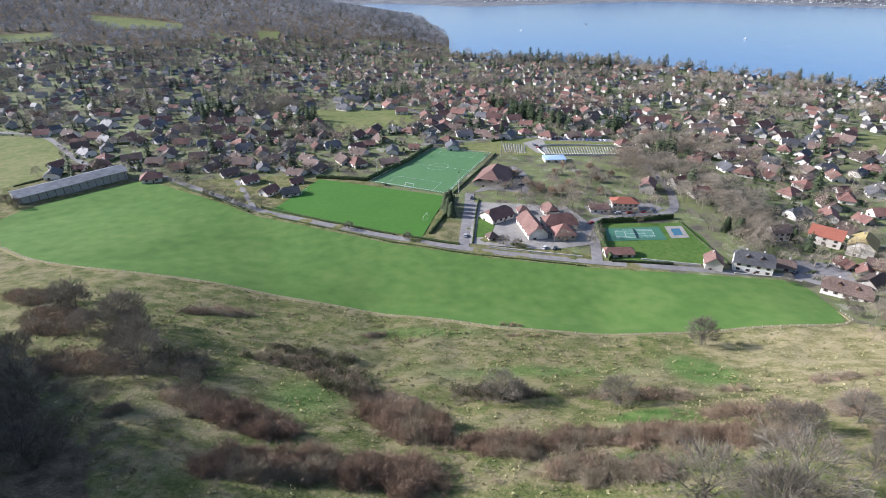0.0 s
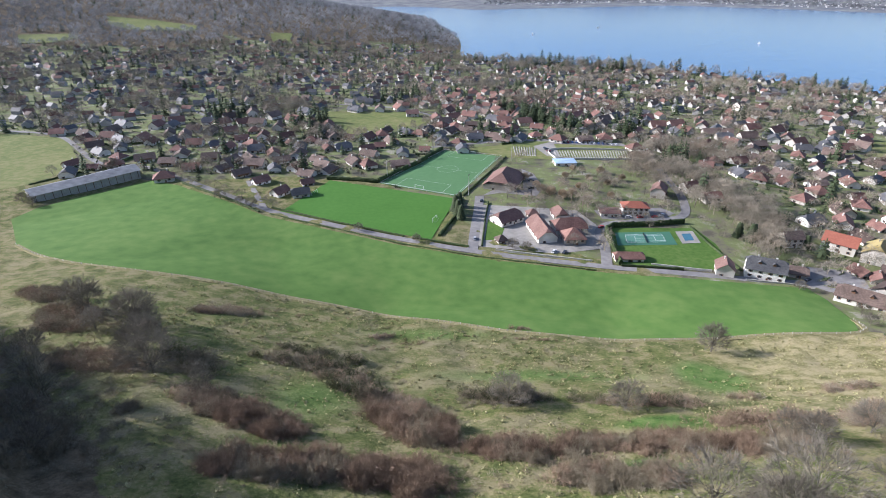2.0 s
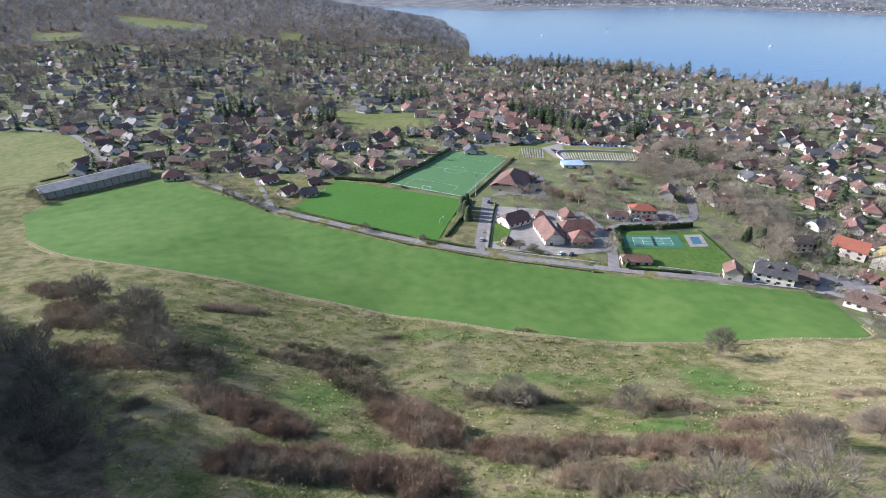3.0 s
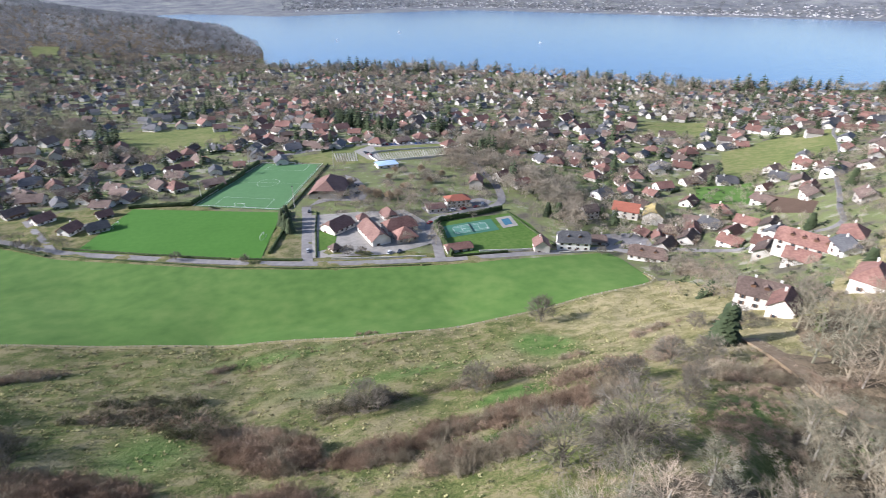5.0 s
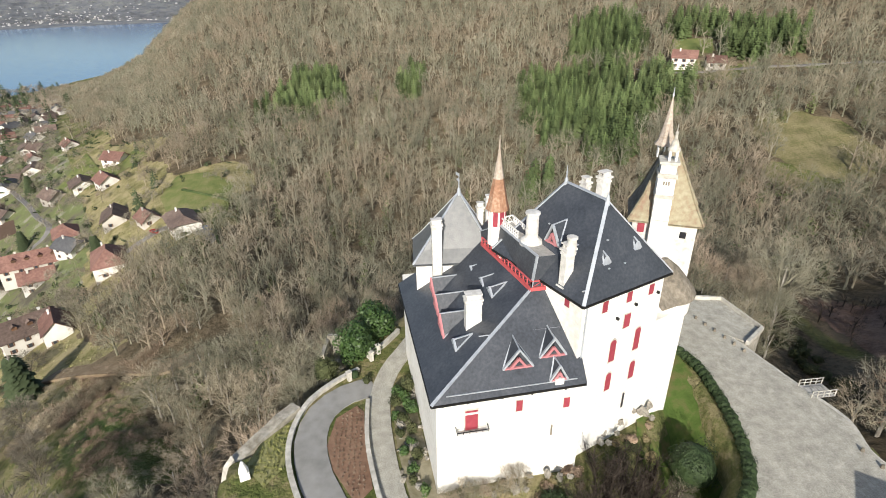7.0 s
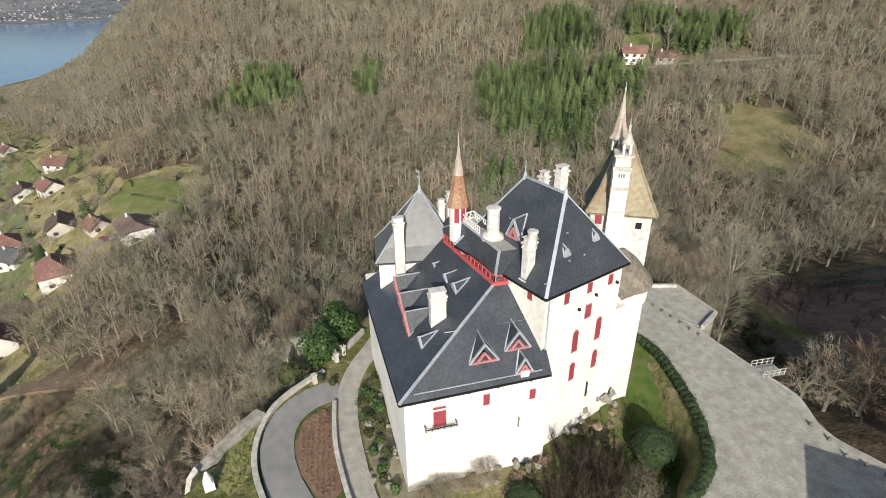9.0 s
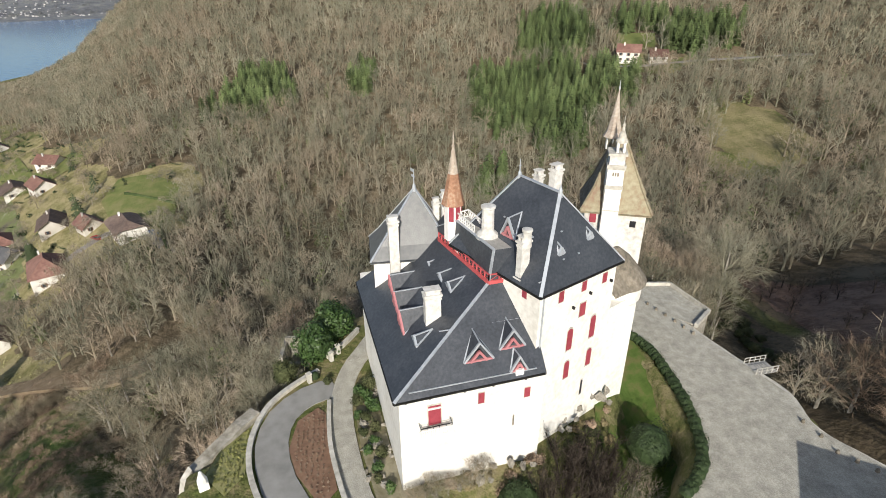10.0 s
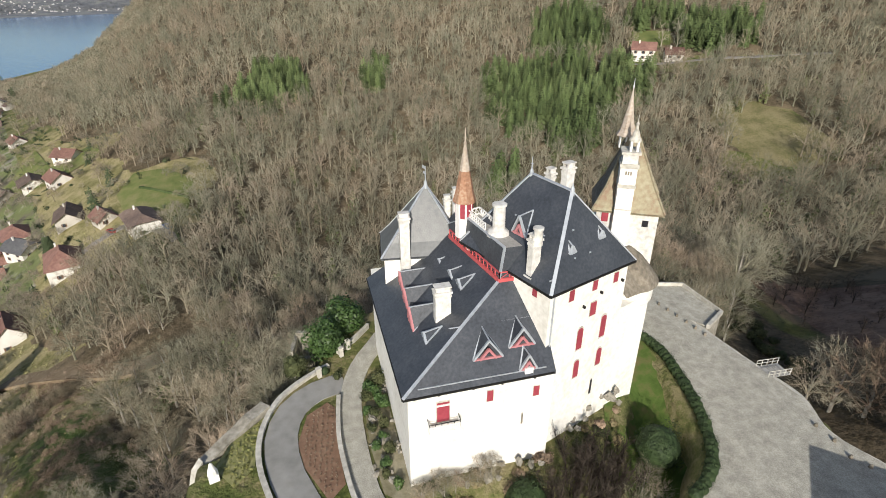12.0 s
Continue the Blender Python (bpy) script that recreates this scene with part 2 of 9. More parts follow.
# levelled ground: outline, height, width of the bank round it
COURT = ((64, -37), (56, -39), (50, -38.8), (43, -37.6), (38, -35.8), (34.4, -32.8), (32.5, -30), (26, -27.5), (12, -34), (12, -63), (31.6, -55.4), (38.2, -52.4), (44.3, -53.4), (51.6, -51.5), (61.7, -49.2), (72, -47), (76, -42), (70, -36))
GARDEN = ((34, -3), (60, -1), (76, -6), (80, -3), (74, 1.5), (66, 6.5), (61.5, 10), (57.4, 13.6), (52.5, 16.5), (47.5, 20.5), (36, 22.5), (33, 8))
CASTLE = ((40.2, -2.6), (70, 0), (72, -14), (72, -38), (64, -42), (54, -34), (48.5, -31), (41.5, -19))
PADS = ((CASTLE, 150.0, 5.0), (COURT, 151.85, 3.5), (GARDEN, 149.5, 3.5))


def reach(poly, x, y):
    """Distance from a plan outline, 0 inside it."""
    d = np.full(np.shape(x), 1e9)
    hit = np.zeros(np.shape(x), bool)
    for (ax, ay), (bx, by) in zip(poly, poly[1:] + poly[:1]):
        ux, uy = bx - ax, by - ay
        k = np.clip(((x - ax) * ux + (y - ay) * uy) / (ux * ux + uy * uy), 0, 1)
        d = np.minimum(d, np.hypot(x - ax - k * ux, y - ay - k * uy))
        if ay != by:
            hit ^= ((ay > y) != (by > y)) & (x < (bx - ax) * (y - ay) / (by - ay) + ax)
    return np.where(hit, 0, d)


def ground(x, y):
    """Height of the land at x, y (numbers or arrays)."""
    x, y = np.asarray(x, float), np.asarray(y, float)
    r, b = np.hypot(x, y), np.degrees(np.arctan2(x, y))
    u = np.interp(r, LAND_R, np.arange(len(LAND_R)))
    i = np.clip(u.astype(int), 0, len(LAND_R) - 2)
    v = np.clip(b + 180, 0, 359.999)
    j = v.astype(int)
    fu, fv = u - i, v - j
    z = (LAND[j, i] * (1 - fu) + LAND[j, i + 1] * fu) * (1 - fv) + (LAND[j + 1, i] * (1 - fu) + LAND[j + 1, i + 1] * fu) * fv
    close = r < 110
    if np.any(close):
        for poly, level, soft in PADS:
            d = np.where(close, reach(poly, np.where(close, x, 0), np.where(close, y, 0)), 1e9)
            w = np.clip(1 - d / soft, 0, 1)
            w = w * w * (3 - 2 * w)
            z = z * (1 - w) + level * w
    return z


# ---------------------------------------------------------------- what covers the land (plans in metres)
FIELD = ((-246, 268), (-210, 244), (-160, 228), (-105, 222), (-50, 215), (4, 202), (28, 194), (76, 188), (126, 190), (173, 190), (183, 207), (188, 232),
         (185, 244), (142, 249), (84, 259), (22, 273), (-29, 290), (-82, 313), (-128, 333), (-164, 359), (-212, 392), (-240, 404), (-277, 365), (-290, 345), (-292, 322))
PITCH = ((-56.5, 398.6), (3.5, 371), (44, 474.7), (-6.7, 494.5))
LOW_PITCH = ((-118, 341), (-13, 299), (3, 367), (-97, 405))
LEFT_MEADOW = ((-520, 552), (-457, 551), (-393, 534), (-330, 455), (-326, 410), (-337, 388), (-420, 330), (-600, 420))
MID_MEADOW = ((-168, 669), (-57, 671), (-24, 616), (-56, 580), (-107, 555), (-144, 621))
PARK = ((8, 498), (37, 512), (100, 533), (172, 524), (162, 471), (92, 466), (50, 470))
HILL_MEADOWS = (((331, -172), (311, -164), (299, -180), (318, -190)), ((236, 102), (254, 100), (252, 85), (238, 70), (206, 66), (197, 71), (211, 90)), ((357, 192), (311, 163), (320, 144), (298, 128), (285, 150), (300, 190)))
MEADOW_A = ((388, 489), (443, 455), (515, 521), (438, 570))
KNOLL = ((404, 388), (464, 395), (520, 372), (436, 303), (372, 315), (345, 322))
MEADOW_B = ((314, 318), (350, 301), (312, 258), (292, 292))
TENNIS_GARDEN = ((99, 318), (156, 318), (160, 296), (157, 262), (94, 268))
PLOUGH = ((330, 268), (304, 213), (284, 200), (296, 238))
HIGH_MEADOWS = (((-1012, 1331), (-916, 1373), (-877, 1344), (-901, 1275), (-957, 1249)), ((-939, 1578), (-818, 1572), (-678, 1537), (-662, 1480), (-806, 1455), (-890, 1496)), ((-477, 1507), (-419, 1507), (-407, 1438), (-446, 1418)))
OPEN_LAND = (*HIGH_MEADOWS, FIELD, PITCH, LOW_PITCH, LEFT_MEADOW, MID_MEADOW, PARK, MEADOW_A, KNOLL, MEADOW_B, TENNIS_GARDEN, PLOUGH)
# clearings in the woods: x, y, radius
CLEARINGS = ((215, 105, 36), (196, 84, 24), (238, 84, 26), (250, 165, 58), (300, 200, 62), (360, 255, 75), (312, 152, 26), (430, 330, 95), (178, 140, 36), (166, 112, 16),
             (190, -171, 17), (177, -160, 14), (184, -150, 8), (208, -185, 11), (314, -177, 13), (303, -168, 8), (287, -164, 13), (277, -177, 6), (276, -187, 5), (275, -197, 5), (273, -207, 5), (270, -219, 5), (267, -232, 5), (300, 168, 40), (520, 400, 110), (230, 130, 40), (620, 480, 140))


# bare leaf-strewn floor between the trees: x, y, radius
LEAF_FLOORS = ((84, -100, 12), (77, -90, 9), (88, -113, 11), (76, -103, 9), (125, 91, 6), (121, 82, 6), (116, 72, 6), (112, 62, 6), (109, 53, 6), (112, 46, 5), (70, -76, 7), (78, -77, 6), (60, -70, 6), (62, -88, 12), (56, -78, 9), (51, -70, 8), (70, -80, 10), (80, -85, 9), (66, -70, 8), (58, -64, 7))


def open_floor(x, y):
    m = np.zeros(np.shape(x), bool)
    for cx, cy, cr in LEAF_FLOORS:
        m |= np.hypot(x - cx, y - cy) < cr
    return m


def inside(poly, x, y):
    """Which of the points x, y lie inside the plan."""
    hit = np.zeros(np.shape(x), bool)
    n = len(poly)
    for i in range(n):
        (ax, ay), (bx, by) = poly[i], poly[(i + 1) % n]
        with np.errstate(divide="ignore", invalid="ignore"):
            cross = (bx - ax) * (y - ay) / (by - ay) + ax
        hit ^= ((ay > y) != (by > y)) & (x < cross)
    return hit


def bearing(x, y):
    return np.degrees(np.arctan2(x, y))


SLOPE_WOOD = ((131, 74), (138, 88), (148, 99), (157, 103), (168, 99), (180, 96), (186, 70), (200, 62), (185, 50), (140, 52))


def wooded(x, y):
    """True under the woods: the castle hill and mountain, the far headland, the added spur beside the pasture."""
    x, y = np.asarray(x, float), np.asarray(y, float)
    r, b = np.hypot(x, y), bearing(x, y)
    wob = 6 * np.sin(x * 0.11 + 1) * np.cos(y * 0.13) + 5 * np.sin(x * 0.031) * np.sin(y * 0.043 + 2)
    hill = (b > np.where(r < 125, 63 + wob * 0.5, 56)) & (b < 175) & (r > 84 + wob * 0.3) & (r < 1250) & ~((b < 61) & (r > 150))
    hill |= (b > 38 + wob * 0.6) & (b < 92) & (r > 46) & (r < 70 + wob + np.clip(b - 52, 0, 20))
    hill |= (b > 124) & (b < 178) & (r > 58) & (y < -52)
    for cx, cy, cr in CLEARINGS:
        hill &= np.hypot(x - cx, y - cy) > cr + wob * 0.7
    hill |= inside(SLOPE_WOOD, x, y)
    for poly in (COURT, GARDEN, CASTLE):
        hill &= reach(poly, x, y) > 2.5
    hill &= ~((b > 118) & (r < 84) & (y > -58))
    head = (b > -60) & (b < 5) & (r > 1490 + wob * 5 - 30 * np.sin(b * 0.4)) & (r < 2700) & (ground(x, y) > 0.8)
    for poly in HIGH_MEADOWS:
        head &= ~inside(poly, x, y)
    left = (b > -112) & (b < -50 + wob * 0.5 + np.where(r < 160, 4, 0)) & (r > 58) & (r < 300)
    return hill | head | left


def built_up(x, y):
    """True among the houses and gardens between the road and the shore."""
    x, y = np.asarray(x, float), np.asarray(y, float)
    r, b = np.hypot(x, y), bearing(x, y)
    z = ground(x, y)
    near = np.interp(b, [-60, -38, -28, -10, 5, 20, 35, 45, 50, 57, 60], [560, 520, 455, 420, 300, 285, 275, 260, 240, 210, 260])
    town = (b > -60) & (b < 60) & (r > near) & (z > 1.0) & (r < 1600) & ~wooded(x, y)
    for poly in OPEN_LAND:
        town &= ~inside(poly, x, y)
    return town


# ---------------------------------------------------------------- land, lake
def land_material():
    m = bpy.data.materials.new("land_cover")
    m.use_nodes = True
    nt = m.node_tree
    n, li = nt.nodes, nt.links
    b = n["Principled BSDF"]
    geo = n.new("ShaderNodeNewGeometry")

    def tex(scale, detail=6, stretch=None):
        t = n.new("ShaderNodeTexNoise")
        t.inputs["Scale"].default_value, t.inputs["Detail"].default_value = scale, detail
        t.inputs["Roughness"].default_value = 0.62
        li.new(geo.outputs["Position"], t.inputs["Vector"])
        return t.outputs[0]

    def ramp(src, stops):
        r = n.new("ShaderNodeValToRGB")
        el = r.color_ramp.elements
        while len(el) < len(stops):
            el.new(0.5)
        for i, (p, c) in enumerate(stops):
            el[i].position, el[i].color = p, (*c, 1)
        li.new(src, r.inputs[0])
        return r.outputs[0]

    def blend(f, a, c):
        x = n.new("ShaderNodeMix")
        x.data_type = "RGBA"
        li.new(f, x.inputs[0])
        li.new(a, x.inputs[6])
        li.new(c, x.inputs[7])
        return x.outputs[2]

    def add(a, c, k):
        x = n.new("ShaderNodeMath")
        x.operation = "MULTIPLY_ADD"
        x.inputs[1].default_value = k
        li.new(c, x.inputs[0])
        li.new(a, x.inputs[2])
        return x.outputs[0]

    big, mid, fine = tex(0.022, 5), tex(0.14), tex(1.1)
    grit = tex(4.0, 4)
    fine = add(fine, grit, 0.6)
    pasture = ramp(add(mid, fine, 0.5), [(0.64, (0.042, 0.058, 0.018)), (0.8, (0.092, 0.112, 0.034)), (0.93, (0.155, 0.152, 0.062)), (1.0, (0.215, 0.188, 0.1))])
    dry = ramp(add(mid, fine, 0.5), [(0.68, (0.085, 0.088, 0.036)), (0.86, (0.15, 0.14, 0.07)), (1.0, (0.22, 0.195, 0.115))])
    pasture = blend(ramp(big, [(0.48, (0, 0, 0)), (0.66, (0.85, 0.85, 0.85))]), pasture, dry)
    at4 = n.new("ShaderNodeAttribute")
    at4.attribute_name = "dryness"
    hay = ramp(add(mid, fine, 0.5), [(0.66, (0.12, 0.118, 0.045)), (0.84, (0.215, 0.195, 0.09)), (1.0, (0.32, 0.275, 0.155))])
    pasture = blend(ramp(add(at4.outputs["Fac"], mid, 0.6), [(0.45, (0, 0, 0)), (1.05, (1, 1, 1))]), pasture, hay)
    at5 = n.new("ShaderNodeAttribute")
    at5.attribute_name = "damp"
    lush = ramp(add(mid, fine, 0.5), [(0.66, (0.04, 0.085, 0.018)), (0.84, (0.07, 0.135, 0.03)), (1.0, (0.115, 0.17, 0.05))])
    pasture = blend(ramp(add(at5.outputs["Fac"], mid, 0.7), [(0.62, (0, 0, 0)), (1.15, (0.9, 0.9, 0.9))]), pasture, lush)
    litter = ramp(add(mid, fine, 0.5), [(0.66, (0.052, 0.043, 0.028)), (0.85, (0.105, 0.085, 0.054)), (1.0, (0.18, 0.14, 0.092))])
    garden = ramp(add(tex(0.06, 4), fine, 0.22), [(0.54, (0.1, 0.092, 0.07)), (0.61, (0.15, 0.142, 0.095)), (0.67, (0.145, 0.16, 0.072)), (0.76, (0.16, 0.19, 0.08)), (0.84, (0.28, 0.262, 0.21))])
    edge = tex(0.2)
    at = n.new("ShaderNodeAttribute")
    at.attribute_name = "woods"
    # far-shore land: the blue-grey of distance haze is put into the colour
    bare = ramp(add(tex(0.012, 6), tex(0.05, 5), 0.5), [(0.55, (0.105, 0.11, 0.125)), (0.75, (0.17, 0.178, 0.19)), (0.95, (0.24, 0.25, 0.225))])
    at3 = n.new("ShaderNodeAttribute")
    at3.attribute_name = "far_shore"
    at2 = n.new("ShaderNodeAttribute")
    at2.attribute_name = "gardens"
    for a in (at, at2):
        r = add(a.outputs["Fac"], edge, 0.5)
        r = ramp(r, [(0.62, (0, 0, 0)), (0.82, (1, 1, 1))])
        pasture = blend(r, pasture, litter if a is at else garden)
    for name, stops in (("russet", [(0.64, (0.1, 0.062, 0.044)), (0.82, (0.18, 0.112, 0.08)), (1.0, (0.28, 0.185, 0.135))]),
                        ("moss", [(0.64, (0.07, 0.07, 0.028)), (0.82, (0.115, 0.122, 0.042)), (1.0, (0.17, 0.165, 0.07))]),
                        ("glade", [(0.64, (0.105, 0.105, 0.046)), (0.82, (0.16, 0.148, 0.07)), (1.0, (0.225, 0.195, 0.105))])):
        at6 = n.new("ShaderNodeAttribute")
        at6.attribute_name = name
        pasture = blend(ramp(add(at6.outputs["Fac"], edge, 0.6), [(0.62, (0, 0, 0)), (0.95, (1, 1, 1))]), pasture, ramp(add(mid, fine, 0.5), stops))
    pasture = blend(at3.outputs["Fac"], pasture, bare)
    li.new(pasture, b.inputs["Base Color"])
    b.inputs["Roughness"].default_value = 0.95
    b.inputs["Specular IOR Level"].default_value = 0.1
    bp = n.new("ShaderNodeBump")
    bp.inputs["Strength"].default_value, bp.inputs["Distance"].default_value = 0.95, 0.6
    li.new(tex(0.9, 6), bp.inputs["Height"])
    li.new(bp.outputs[0], b.inputs["Normal"])
    return m


def build_land():
    rings = np.concatenate([[0.01], np.arange(10, 120, 2.0), np.arange(120, 520, 3.2), np.geomspace(520, 4930, 110)])
    az = np.radians(np.concatenate([np.arange(-180, -60, 3.0), np.arange(-60, 146, 0.5), np.arange(146, 180, 3.0)]))
    rr, aa = np.meshgrid(rings, az, indexing="ij")
    x, y = rr * np.sin(aa), rr * np.cos(aa)
    z = ground(x, y)
    quiet = np.zeros(x.shape, bool)
    for poly in OPEN_LAND:
        quiet |= inside(poly, x, y)
    woods, gardens = wooded(x, y) | (rr > 3000), built_up(x, y)
    rough = np.sin(x * 0.21 + 2 * np.sin(y * 0.09)) * np.sin(y * 0.17 + 1.5 * np.sin(x * 0.07)) * 0.5 + np.sin(x * 0.55 + y * 0.31) * np.sin(y * 0.61 - x * 0.2) * 0.22
    z = z + np.where(quiet | gardens | (rr < 62) | (rr > 1400), 0, rough) * np.where(woods, 1.2, 0.8) * np.clip((rr - 62) / 40, 0, 1) * np.where((x > 45) & (x < 105) & (y > -112) & (y < -66), 0.3, 1) - np.where(quiet, 0.05, 0)
    far = (rr > 3250)
    z = z + np.where(far, (np.sin(x * 0.004) * np.cos(y * 0.005) * 30 + np.sin(x * 0.013 + y * 0.011) * 9) * np.clip((rr - 3700) / 700, 0, 1), 0)
    nr, na = x.shape
    idx = np.arange(nr * na).reshape(nr, na)
    nxt = np.roll(idx, -1, 1)
    q = np.stack([idx[:-1], idx[1:], nxt[1:], nxt[:-1]], -1).reshape(-1, 4)[:, ::-1]
    ob = bulk("ground", np.stack([x, y, z], -1).reshape(-1, 3), q, land_material())
    dryness = 0.85 * np.clip((x - 75) / 60, 0, 1) * np.clip((215 - y) / 40, 0, 1) * (y > 40)
    damp = np.zeros(x.shape)
    for cx, cy, hx, hy in ((57, 107, 14, 5), (89, 146, 12, 17), (44, 82, 8, 4), (-8, 190, 40, 8), (30, 150, 50, 9), (-40, 118, 16, 22), (86, 60, 16, 9)):
        damp = np.maximum(damp, np.exp(-((x - cx) / hx) ** 2 - ((y - cy) / hy) ** 2) * (1.0 if hx < 15 else 0.6))
    russet = inside(((98, -90), (96, -100), (82, -110), (64, -102), (52, -86), (60, -79), (76, -85)), x, y)
    moss = np.exp(-((y + 80.5 + 0.06 * (x - 80)) / 2.6) ** 2 - ((x - 79) / 13) ** 4)
    glade = np.hypot((x - 200) / 30, (y + 172) / 20) < 1
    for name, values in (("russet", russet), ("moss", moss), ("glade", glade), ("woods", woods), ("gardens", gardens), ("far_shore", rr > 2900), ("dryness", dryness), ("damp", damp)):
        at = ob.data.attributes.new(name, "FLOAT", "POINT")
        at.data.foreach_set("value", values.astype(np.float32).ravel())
    ob.data.polygons.foreach_set("use_smooth", np.ones(len(q), bool))
    tagged(ob, "rough winter pasture, leaf litter and gardens falling to the lake", "ground", kind="structure")


build_land()

water_mat = bpy.data.materials.new("lake_water")
water_mat.use_nodes = True
wb = water_mat.node_tree.nodes["Principled BSDF"]
wb.inputs["Base Color"].default_value = (0.055, 0.15, 0.31, 1)
wb.inputs["Roughness"].default_value = 0.12
wb.inputs["Specular IOR Level"].default_value = 0.3
wnz = water_mat.node_tree.nodes.new("ShaderNodeTexNoise")
wnz.inputs["Scale"].default_value, wnz.inputs["Detail"].default_value = 0.05, 8
wgeo = water_mat.node_tree.nodes.new("ShaderNodeNewGeometry")
wbp = water_mat.node_tree.nodes.new("ShaderNodeBump")
wbp.inputs["Strength"].default_value, wbp.inputs["Distance"].default_value = 0.5, 1.0
water_mat.node_tree.links.new(wgeo.outputs["Position"], wnz.inputs["Vector"])
water_mat.node_tree.links.new(wnz.outputs[0], wbp.inputs["Height"])
water_mat.node_tree.links.new(wbp.outputs[0], wb.inputs["Normal"])
lake = Shape()
lake.turned((1500, 1900), [(3200, -0.6), (3200, 0.0)], 96)
tagged(lake.obj("water", water_mat), "calm blue lake under a clear winter sky", "lake", kind="structure")


# ---------------------------------------------------------------- sheets that follow the land: fields, pitches, roads
def dense(line, step, closed=True):
    out = []
    n = len(line)
    for i in range(n if closed else n - 1):
        a, b = Vector(line[i][:2]), Vector(line[(i + 1) % n][:2])
        k = max(1, int((b - a).length / step))
        out += [tuple(a + (b - a) * j / k) for j in range(k)]
    return out if closed else out + [tuple(line[-1][:2])]


def drape(name, poly, mat, lift=0.12, step=5.0, soften=0.0):
    """A sheet over the land inside a plan outline, lifted a little."""
    rim = dense(poly, step)
    xs, ys = [p[0] for p in rim], [p[1] for p in rim]
    gx, gy = np.meshgrid(np.arange(min(xs), max(xs), step), np.arange(min(ys), max(ys), step))
    ok = inside(poly, gx, gy)
    pts = [Vector(p) for p in rim] + [Vector(p) for p in zip(gx[ok], gy[ok])]
    n = len(rim)
    from mathutils import geometry
    v, _, f, *_ = geometry.delaunay_2d_cdt(pts, [(i, (i + 1) % n) for i in range(n)], [], 1, 1e-4)
    px, py = np.array([p[0] for p in v]), np.array([p[1] for p in v])
    z = ground(px, py) + lift
    if soften:
        z = np.mean([ground(px + soften * math.cos(k), py + soften * math.sin(k)) for k in np.arange(8) * math.pi / 4], 0) + lift
    s = Shape()
    s.v = [(p[0], p[1], float(h)) for p, h in zip(v, z)]
    s.f = [tuple(t) for t in f]
    for t in range(len(s.f)):
        a, b, c = (Vector(s.v[i]) for i in s.f[t][:3])
        if (b - a).cross(c - a).z < 0:
            s.f[t] = s.f[t][::-1]
    return s.obj(name, mat)


def ribbon(line, width, lift=0.16, step=4.0, widths=None):
    """A strip along a line over the land, as points left and right."""
    pts = [Vector(p) for p in smooth_line(line, step)]
    left, right = [], []
    for i, p in enumerate(pts):
        d = (pts[min(i + 1, len(pts) - 1)] - pts[max(i - 1, 0)]).normalized()
        nrm = Vector((-d.y, d.x))
        left.append(p + nrm * width / 2)
        right.append(p - nrm * width / 2)
    return left, right


def smooth_line(line, step):
    pts = [np.array(p, float) for p in line]
    out = []
    for i in range(len(pts) - 1):
        p0, p1, p2, p3 = pts[max(i - 1, 0)], pts[i], pts[i + 1], pts[min(i + 2, len(pts) - 1)]
        k = max(2, int(np.hypot(*(p2 - p1)) / step))
        for j in range(k):
            t = j / k
            out.append(tuple(0.5 * (2 * p1 + (p2 - p0) * t + (2 * p0 - 5 * p1 + 4 * p2 - p3) * t * t + (3 * p1 - p0 - 3 * p2 + p3) * t ** 3)))
    return out + [tuple(pts[-1])]


def road(name, line, width, mat, label, category="road", lift=0.2, kerb=0.0):
    left, right = ribbon(line, width)
    s = Shape()
    for p, q in zip(left, right):
        c = (p + q) / 2
        z = float(ground(c.x, c.y)) + lift
        s.v += [(p.x, p.y, z), (c.x, c.y, z + 0.04), (q.x, q.y, z), (q.x, q.y, z - 0.8), (p.x, p.y, z - 0.8)]
    for i in range(len(left) - 1):
        k = i * 5
        for a in range(5):
            b = (a + 1) % 5
            s.f.append((k + a, k + b, k + 5 + b, k + 5 + a)[::-1])
    return tagged(s.obj(name, mat), label, category, kind="structure")


BRIGHT_GREEN = material("vivid_turf", [(0.058, 0.148, 0.026), (0.074, 0.175, 0.034)], 0.3, 0.9, 0.05, 2, spec=0.1)
GREEN = material("lush_meadow", [(0.066, 0.132, 0.03), (0.09, 0.165, 0.04), (0.125, 0.196, 0.054)], 0.12, 0.9, 0.1, 1.5, spec=0.1)
TURF = material("synthetic_turf", [(0.085, 0.175, 0.075), (0.105, 0.205, 0.092)], 0.3, 0.9, spec=0.1)
LAWN = material("mown_lawn", [(0.055, 0.105, 0.022), (0.078, 0.14, 0.03), (0.11, 0.165, 0.045)], 0.4, 0.9, 0.05, 2, spec=0.1)
HAY = material("pale_meadow", [(0.1, 0.13, 0.042), (0.15, 0.17, 0.06), (0.22, 0.205, 0.095)], 0.2, 0.9, 0.3, 0.9, spec=0.1)
SOIL = material("ploughed_soil", [(0.07, 0.045, 0.03), (0.1, 0.065, 0.045)], 0.8, 0.95, 0.2, 1.5)
ASPHALT = material("road_asphalt", [(0.15, 0.145, 0.14), (0.2, 0.19, 0.185), (0.26, 0.25, 0.24)], 0.3, 0.9, 0.01, 10)
WHITE = material("white_line_paint", [(0.7, 0.7, 0.68), (0.8, 0.8, 0.78)], 1.0, 0.7)
COURT_GREEN = material("court_acrylic", [(0.045, 0.135, 0.085), (0.055, 0.155, 0.1)], 0.5, 0.8)
